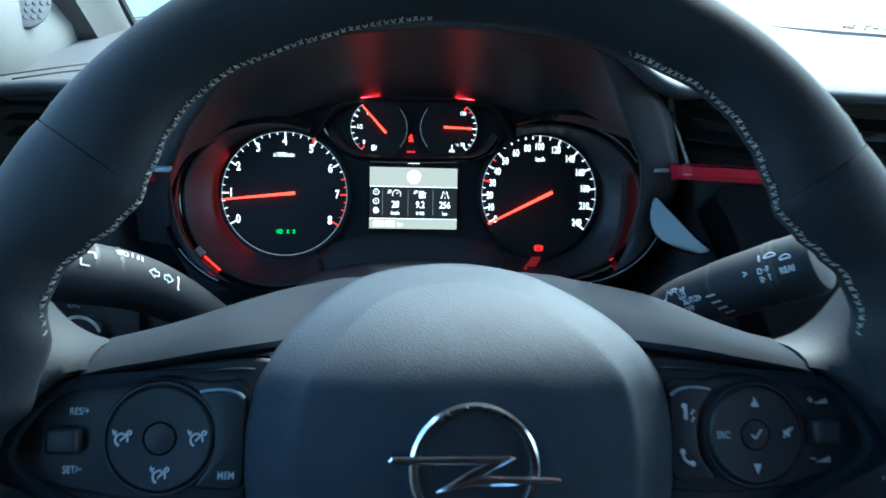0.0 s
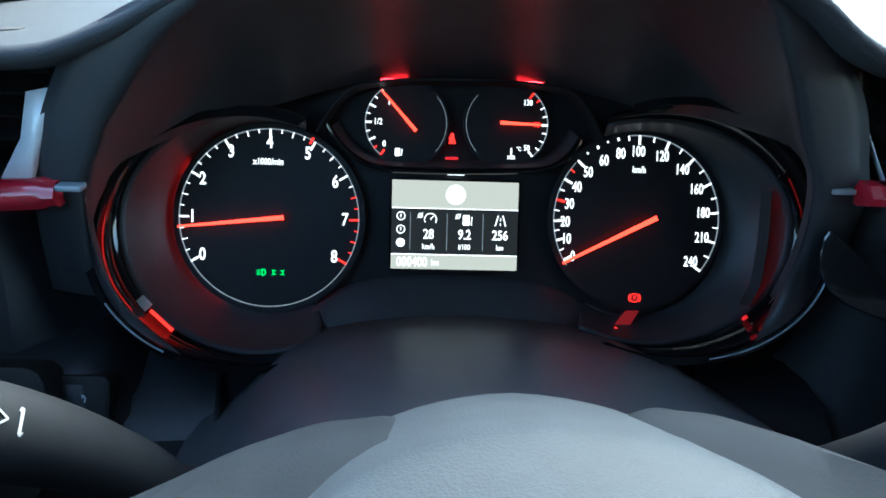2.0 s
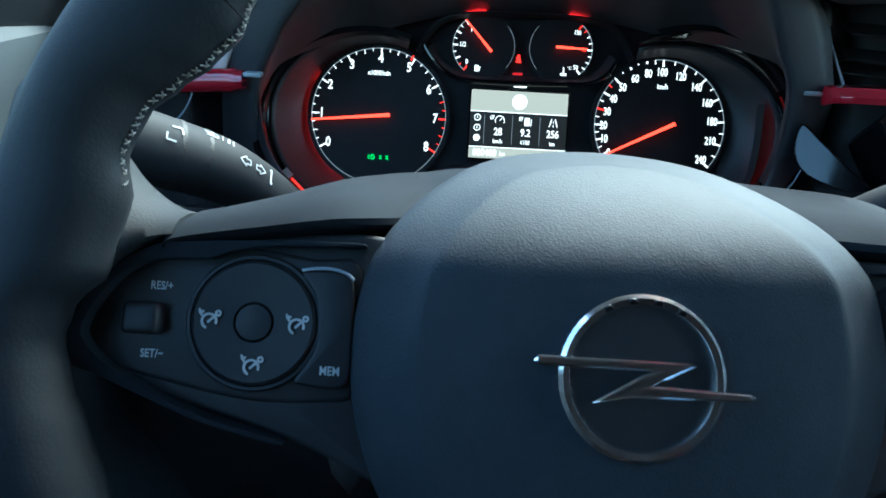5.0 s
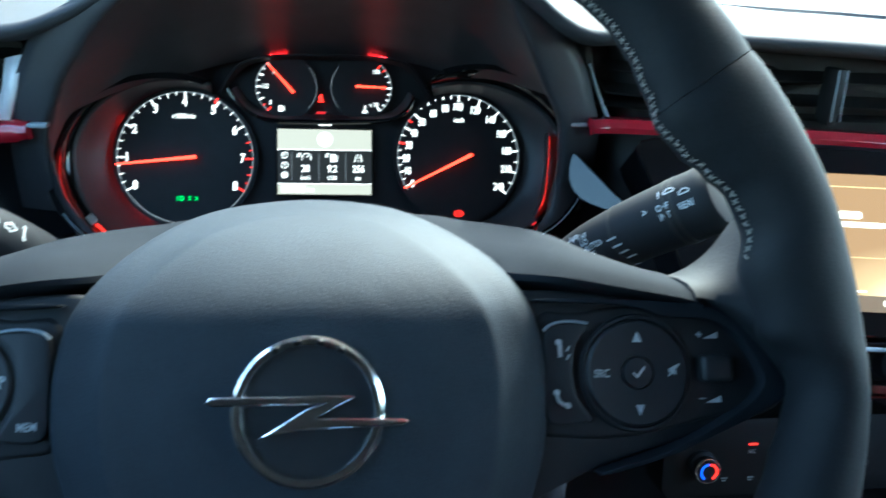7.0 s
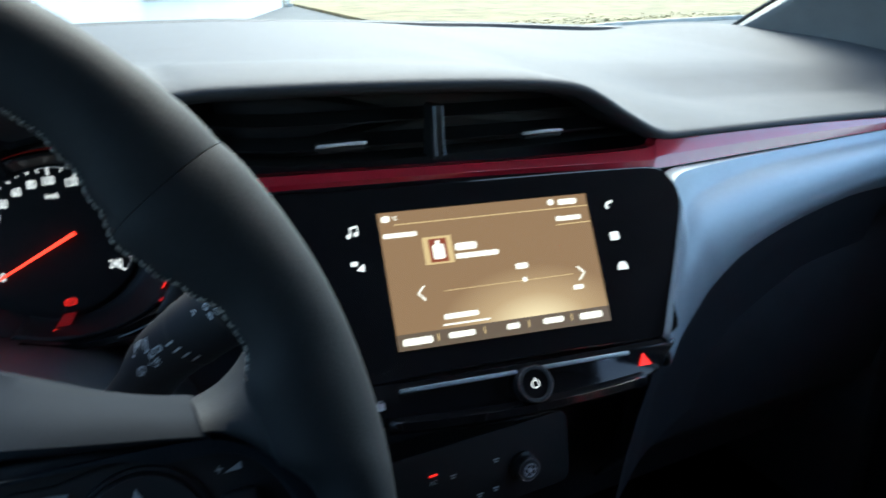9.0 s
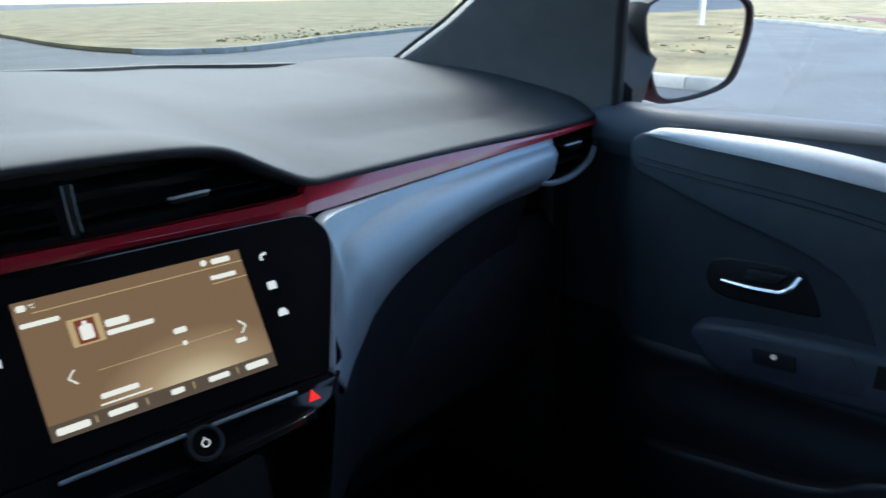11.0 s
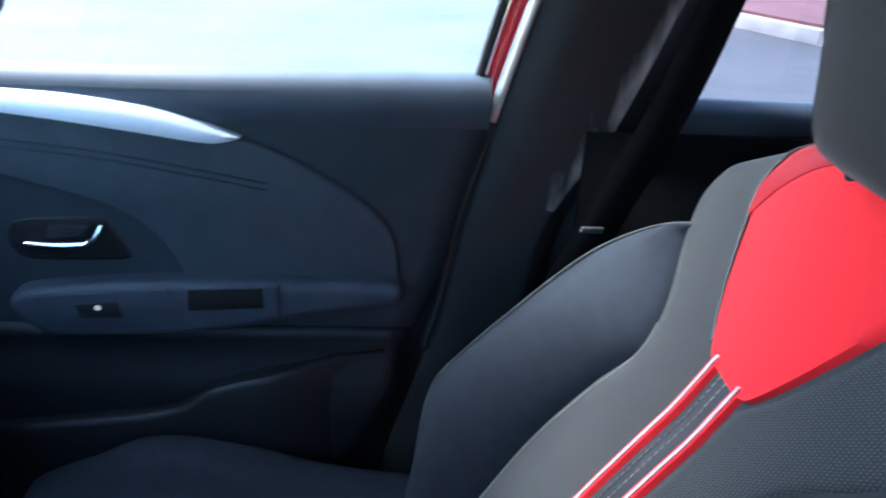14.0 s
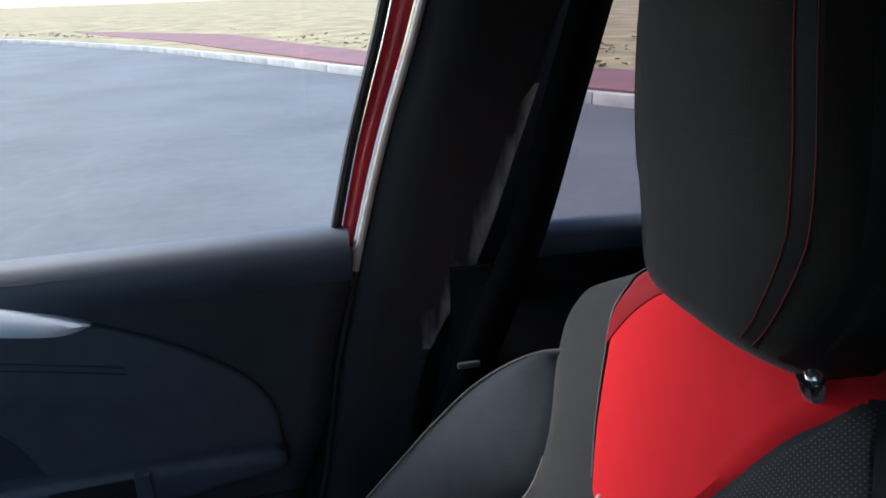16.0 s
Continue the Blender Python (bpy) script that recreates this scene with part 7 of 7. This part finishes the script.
part("seat_rail", block(.16, -.23, .275, .04, .55, .05, .005), M_MATTE, cz, "floor rail")

# ---------------------------------------------------------------- the car's shell round the cabin
shell = thing("car_body", pose(0, 0, 0), "plain closed cabin of a red hatchback", "car body", kind="structure")
part("floor_pan", block(0, -.4, .235, 1.40, 2.5, .03, .0), M_CARPET, shell, "dark carpeted floor", smooth=False)
part("tunnel", loft([[(-.13, y, .25), (-.12, y, .44), (-.09, y, .47), (.09, y, .47), (.12, y, .44), (.13, y, .25)] for y in (.5, .2, -.3, -1.2)]), M_CARPET, shell, "dark tunnel between the seats")
part("roof_lining", loft([[(x, y, z + .035 * (1 - (x / .62) ** 2)) for x in [-.62 + 1.24 * i / 12 for i in range(13)]] for y, z in ((ROOF_Y, 1.365), (.05, 1.41), (-.4, 1.43), (-1.1, 1.40), (-1.6, 1.33))]), M_LINER, shell, "pale roof lining", solid=.03)
for s in (1, -1):
    part("roof_rail", tube(spline([(s * .600, ROOF_Y, 1.362), (s * .625, -.1, 1.392), (s * .63, -.5, 1.395), (s * .62, -1.0, 1.375), (s * .60, -1.6, 1.32)], 5), .035, 10), M_LINER, shell, "roof side rail")
    part("sill", block(s * .70, -.4, .32, .06, 2.5, .14, .01), M_CHEEK, shell, "door sill")
    part("c_pillar", loft([[(s * .70, -1.20, 1.0), (s * .66, -1.5, 1.0), (s * .60, -1.7, 1.0)], [(s * .64, -1.30, 1.34), (s * .62, -1.5, 1.32), (s * .56, -1.65, 1.31)]]), M_LINER, shell, "rear pillar", solid=.03)
part("rear_bulkhead", block(0, -1.62, .80, 1.36, .05, 1.16, .0), M_SEAT, shell, "dark rear wall", smooth=False)
# unseen panel added to block light from the driver's side
part("side_blocker", block(-.66, -1.0, 1.18, .03, 1.24, .42, .0), M_PILLARDARK, shell, "unseen dark panel that blocks light from the driver's side", smooth=False)
part("windscreen_header", tube(spline([(-.60, ROOF_Y - .01, 1.362), (0, ROOF_Y + .05, 1.395), (.60, ROOF_Y - .01, 1.362)], 6), .025, 10), M_LINER, shell, "header over the windscreen")
part("scuttle", loft([[(x, lerp_table(BASE_Y, x) + d, 1.050 - .012 * abs(x) / .7 + e) for x in [-.74 + 1.48 * i / 40 for i in range(41)]] for d, e in ((-.030, .004), (-.022, .012), (.012, .014), (.05, -.01), (.12, -.06))]), M_RUBBER, shell, "black scuttle below the windscreen")
part("bonnet", loft([[(x, y, z - .05 * (x / .75) ** 2) for x in [-.78 + 1.56 * i / 16 for i in range(17)]] for y, z in ((1.02, .95), (1.4, .93), (1.7, .86), (1.95, .74), (2.0, .55))]), M_PAINT, shell, "red bonnet", solid=.01)
part("roof_skin", loft([[(x, y, z + .050 + .035 * (1 - (x / .66) ** 2)) for x in [-.66 + 1.32 * i / 12 for i in range(13)]] for y, z in ((ROOF_Y + .05, 1.352), (.05, 1.41), (-.4, 1.43), (-1.1, 1.40), (-1.66, 1.33))]), M_PAINT, shell, "red outer roof", solid=.004)
for s in (1, -1):
    part("side_skin", loft([[(s * (.752 + .012 * k), y, zt - h * (zt - .22)) for k, h in ((0, 0), (1.6, .12), (2.6, .45), (1.8, .8), (-.5, 1))] for y, zt in ((-1.68, .98), (-.8, .985), (.0, .985), (.62, .97), (1.0, .93), (1.5, .88), (1.9, .76), (2.0, .60))]), M_PAINT, shell, "red outer side panel", solid=.004)
part("tail_skin", loft([[(x, -1.69 - .03 * (1 - (x / .76) ** 2), z) for x in (-.75, -.4, 0, .4, .75)] for z in (.22, .60, .98)] + [[(x * .86, -1.67, 1.36) for x in (-.75, -.4, 0, .4, .75)]]), M_PAINT, shell, "red outer tail", solid=.004)
part("nose_skin", loft([[(x, 2.0 - .10 * (x / .76) ** 2 + d, z) for x in (-.76, -.4, 0, .4, .76)] for d, z in ((0, .60), (.03, .42), (0, .22))]), M_PAINT, shell, "red outer nose", solid=.004)
drv = thing("driver_door", pose(0, 0, 0), "dark driver's door", "car door")
part("inner_panel", loft([[(-x, y, z) for y in (.42, .1, -.2, -.48)] for x, z in ((.64, .30), (.64, .60), (.655, .70), (.66, .95), (.662, 1.005), (.69, 1.02))]), M_DOOR, drv, "dark inner panel", solid=.01)
drb = thing("b_pillar", pose(0, 0, 0), "black driver's side door pillar trim", "pillar", kind="structure")
part("trim", loft([[(-.64, -.48, .40), (-.67, -.52, .40), (-.64, -.66, .40)], [(-.64, -.50, 1.0), (-.67, -.52, 1.0), (-.64, -.70, 1.0)], [(-.62, -.60, 1.38), (-.65, -.62, 1.38), (-.62, -.82, 1.38)]]), M_PILLARDARK, drb, solid=.02)
part("rear_door_panel", loft([[(-.655, y, .30), (-.650, y, .60), (-.652, y, 1.0)] for y in (-.62, -.9, -1.3)]), M_DOOR, drv, solid=.01)

for s in (1, -1):
    part("kick_panel", block(s * .69, .62, .58, .04, .62, .70, .01), M_FASCIA, shell, "dark kick panel")
part("firewall", block(0, .86, .62, 1.4, .04, .80, .0), M_CARPET, shell, "dark bulkhead ahead of the footwells", smooth=False)
# glass
ws = thing("windscreen", pose(0, 0, 0), "clear raked windscreen", "windscreen", kind="structure")
rows = []
for i in range(25):
    x = -.74 + 1.48 * i / 24
    yb = lerp_table(BASE_Y, x) + .004
    top = Vector((x * .86, ROOF_Y + .04 * (1 - (x / .7) ** 2), 1.372 + .03 * (1 - (x / .7) ** 2)))
    base = Vector((x, yb, 1.056 - .012 * abs(x) / .7))
    rows.append([base.lerp(top, f) + Vector((0, .03 * math.sin(f * math.pi), .03 * math.sin(f * math.pi))) for f in (0, .2, .4, .6, .8, 1)])
pane = part("pane", loft(rows), M_WINDSCREEN, ws, "clear glass")
pane.visible_shadow = False
# unseen pane, added with a tint to dim the light from the left
dg = thing("driver_window", pose(0, 0, 0), "unseen driver's window, tinted to cut light from the left", "car window", kind="structure")
part("pane", loft([[(-.690, .30, 1.01), (-.690, -.50, 1.01)], [(-.672, .12, 1.20), (-.672, -.55, 1.20)], [(-.640, -.05, 1.375), (-.640, -.60, 1.375)]]), M_TINTED, dg, "tinted glass")
sg = thing("passenger_window", pose(0, 0, 0), "clear front passenger window, closed", "car window", kind="structure")
pane = part("pane", loft([[(.692, .236, 1.01), (.692, -.452, 1.01)], [(.672, .205, 1.20), (.672, -.530, 1.20)], [(.640, .06, 1.36), (.640, -.585, 1.36)]]), M_GLASS, sg, "clear glass", smooth=True)
pane.visible_shadow = False
rg = thing("rear_door_window", pose(0, 0, 0), "lightly tinted rear door window", "car window", kind="structure")
pane = part("pane", loft([[(.690, -.68, 1.0), (.690, -1.25, 1.0)], [(.672, -.74, 1.20), (.672, -1.28, 1.20)], [(.640, -.80, 1.36), (.640, -1.30, 1.36)]]), M_REARGLASS, rg, "tinted glass")
pane.visible_shadow = False

# ---------------------------------------------------------------- outside
road = part("road", loft([[(-1500, -1500, 0), (1500, -1500, 0)], [(-1500, 1500, 0), (1500, 1500, 0)]]), M_ASPHALT, None, smooth=False)
tagged(road, "wide pale grey asphalt road, worn and patched", "road", kind="structure")
KL = spline([(-6, -13.5, 0), (1.0, -8.2, 0), (5.0, -5.45, 0), (7.5, -4.0, 0), (12, -1.8, 0), (15.4, -.2, 0), (22.4, 3.5, 0), (31, 9.5, 0), (34, 15, 0), (27, 20, 0), (16, 17.5, 0), (9.6, 15, 0), (8.2, 19, 0), (9.8, 29, 0), (13, 46, 0), (22, 90, 0)], 8)
far = [(Vector((1400, -900, 0))).lerp(Vector((900, 1400, 0)), i / (len(KL) - 1)) for i in range(len(KL))]
rows = []
for p, q in zip(KL, far):
    d = (q - p).normalized()
    rows.append([p + d * .14 + Vector((0, 0, .02)), p + d * .14 + Vector((0, 0, .12)), p + d * 2 + Vector((0, 0, .125)), p + d * 8 + Vector((0, 0, .15)), p + d * 40 + Vector((0, 0, .3)), q + Vector((0, 0, .3))])
ver = part("verge", loft(rows), M_GRASS, None)
tagged(ver, "dry yellow-green grass field beyond the kerb", "grass field", kind="structure")
kerb = thing("kerb", pose(0, 0, 0), "row of pale concrete kerb stones along the road", "kerb", kind="structure")
dist = 0.0
run = [KL[0]]
for a, b in zip(KL, KL[1:]):
    seg = (b - a).length
    n = max(1, int(seg / .25))
    for i in range(1, n + 1):
        run.append(a.lerp(b, i / n))
acc, start, made = 0.0, run[0], 0
for a, b in zip(run, run[1:]):
    acc += (b - a).length
    if acc >= 1.0:
        d = (b - start).normalized()
        nrm = Vector((d.y, -d.x, 0))
        ln = (b - start).length - .012
        rnd = random.random()
        bm = block(0, 0, 0, ln, .15, .16 + .008 * rnd, .012, 2)
        bm.transform(Matrix.Translation(((start + b) / 2) + nrm * .07 + Vector((0, 0, .055))) @ Matrix.Rotation(math.atan2(d.y, d.x), 4, "Z"))
        if made < 70:
            part("kerb_stone", bm, M_KERB, kerb)
        else:
            bm.free()
        made += 1
        start, acc = b, 0.0
# red paved path
path_lo = [(5.2, -5.65), (8.0, -4.02), (12.3, -1.95), (15.8, -.50), (19.2, .85), (24.8, 3.0), (33, 7.0), (56, 16), (90, 29)]
path_hi = [(6.0, -7.2), (9.0, -5.6), (13.4, -3.2), (16.6, -2.0), (20.2, -.8), (26.5, 1.0), (36, 3.6), (60, 10), (98, 18)]
lo_, hi_ = spline([(*p, .150) for p in path_lo], 5), spline([(*p, .150) for p in path_hi], 5)
pth = part("red_path", loft([[p + Vector((0, 0, -.06)) for p in lo_], lo_, [p.lerp(q, .5) for p, q in zip(lo_, hi_)], hi_, [p + Vector((0, 0, -.06)) for p in hi_]]), M_REDPATH, None)
tagged(pth, "worn red paved footpath behind the kerb", "footpath", kind="structure")
# grass tufts
bmv, bmf = [], []
path_mid = [((p + q) / 2, (p - q).length * .5 + .3) for p, q in zip(lo_, hi_)]
for k in range(9000):
    i = random.randrange(4, len(KL) - 30)
    p, q = KL[i], far[i]
    d = (q - p).normalized()
    a = p + d * (2.9 + 45 * random.random() ** 1.6) + (KL[i + 1] - KL[i]) * random.random()
    h, w, ang = .015 + .05 * random.random() ** 2, .02 + .06 * random.random(), random.random() * math.pi
    if any((a - m).length < r for m, r in path_mid):
        continue
    c, s = math.cos(ang) * w, math.sin(ang) * w
    z = .13
    base = len(bmv)
    lean = (random.uniform(-.1, .1), random.uniform(-.1, .1))
    bmv += [(a.x - c, a.y - s, z), (a.x + c, a.y + s, z), (a.x + lean[0] + c * .2, a.y + lean[1] + s * .2, z + h), (a.x + lean[0] - c * 1.2, a.y + lean[1] - s * 1.2, z + h * .8)]
    bmf.append((base, base + 1, base + 2, base + 3))
gm = bpy.data.meshes.new("grass_tufts")
gm.from_pydata(bmv, [], bmf)
gm.materials.append(M_BLADE)
tagged(new("grass_tufts", gm), "dry grass tufts on the verge", "grass", kind="stuff")
# white building ahead and poles
bld = thing("white_building", pose(0, 0, 0), "white rendered building ahead of the car", "building")
b0, b1 = Vector((-1.2, 6.7, 0)), Vector((10.9, 39.2, 0))
dd = (b1 - b0).normalized()
nn = Vector((-dd.y, dd.x, 0))
part("wall", loft([[b0 + Vector((0, 0, z)), b1 + Vector((0, 0, z)), b1 + nn * 9 + Vector((0, 0, z)), b0 + nn * 9 + Vector((0, 0, z))] for z in (0, 5.2)], closed_u=True, cap=True), M_WALL, bld, "white rendered wall", smooth=False)
part("roof", loft([[b0 - dd * .3 - nn * .3 + Vector((0, 0, z)), b1 + dd * .3 - nn * .3 + Vector((0, 0, z)), b1 + dd * .3 + nn * 9.3 + Vector((0, 0, z)), b0 - dd * .3 + nn * 9.3 + Vector((0, 0, z))] for z in (5.2, 5.45)], closed_u=True, cap=True), M_KERB, bld, "flat roof slab", smooth=False)
for f0, f1 in ((.20, .74),):
    p0, p1 = b0.lerp(b1, f0) - nn * .03, b0.lerp(b1, f1) - nn * .03
    w = part("window", loft([[p0 + Vector((0, 0, .9)), p1 + Vector((0, 0, .9))], [p0 + Vector((0, 0, 2.3)), p1 + Vector((0, 0, 2.3))]]), M_WALL, bld, "pale shuttered window", smooth=False, solid=.05)
    for a, b in (((p0, .9), (p1, .9)), ((p1, .9), (p1, 2.3)), ((p1, 2.3), (p0, 2.3)), ((p0, 2.3), (p0, .9))):
        part("frame", tube([a[0] - nn * .04 + Vector((0, 0, a[1])), b[0] - nn * .04 + Vector((0, 0, b[1]))], .03, 6), M_KERB, w)


def pole(x, y, h, r):
    ob = thing("post", pose(x, y, 0), "slim pale metal post on the verge", "post", group="roadside posts")
    part("shaft", tube([(0, 0, 0), (0, 0, h)], [r, r * .8], 12), M_POLE, ob)
    part("foot", slab(circle(0, 0, r * 2.2, 16), 0, .16, .01), M_KERB, ob)
    return ob


pole(11.3, 39.6, 5.0, .12)
pole(9.1, -7.4, 2.6, .06)
for x, y in ((2.6, -12.5), (5.3, -15.5)):
    pole(x, y, 3.2, .06)
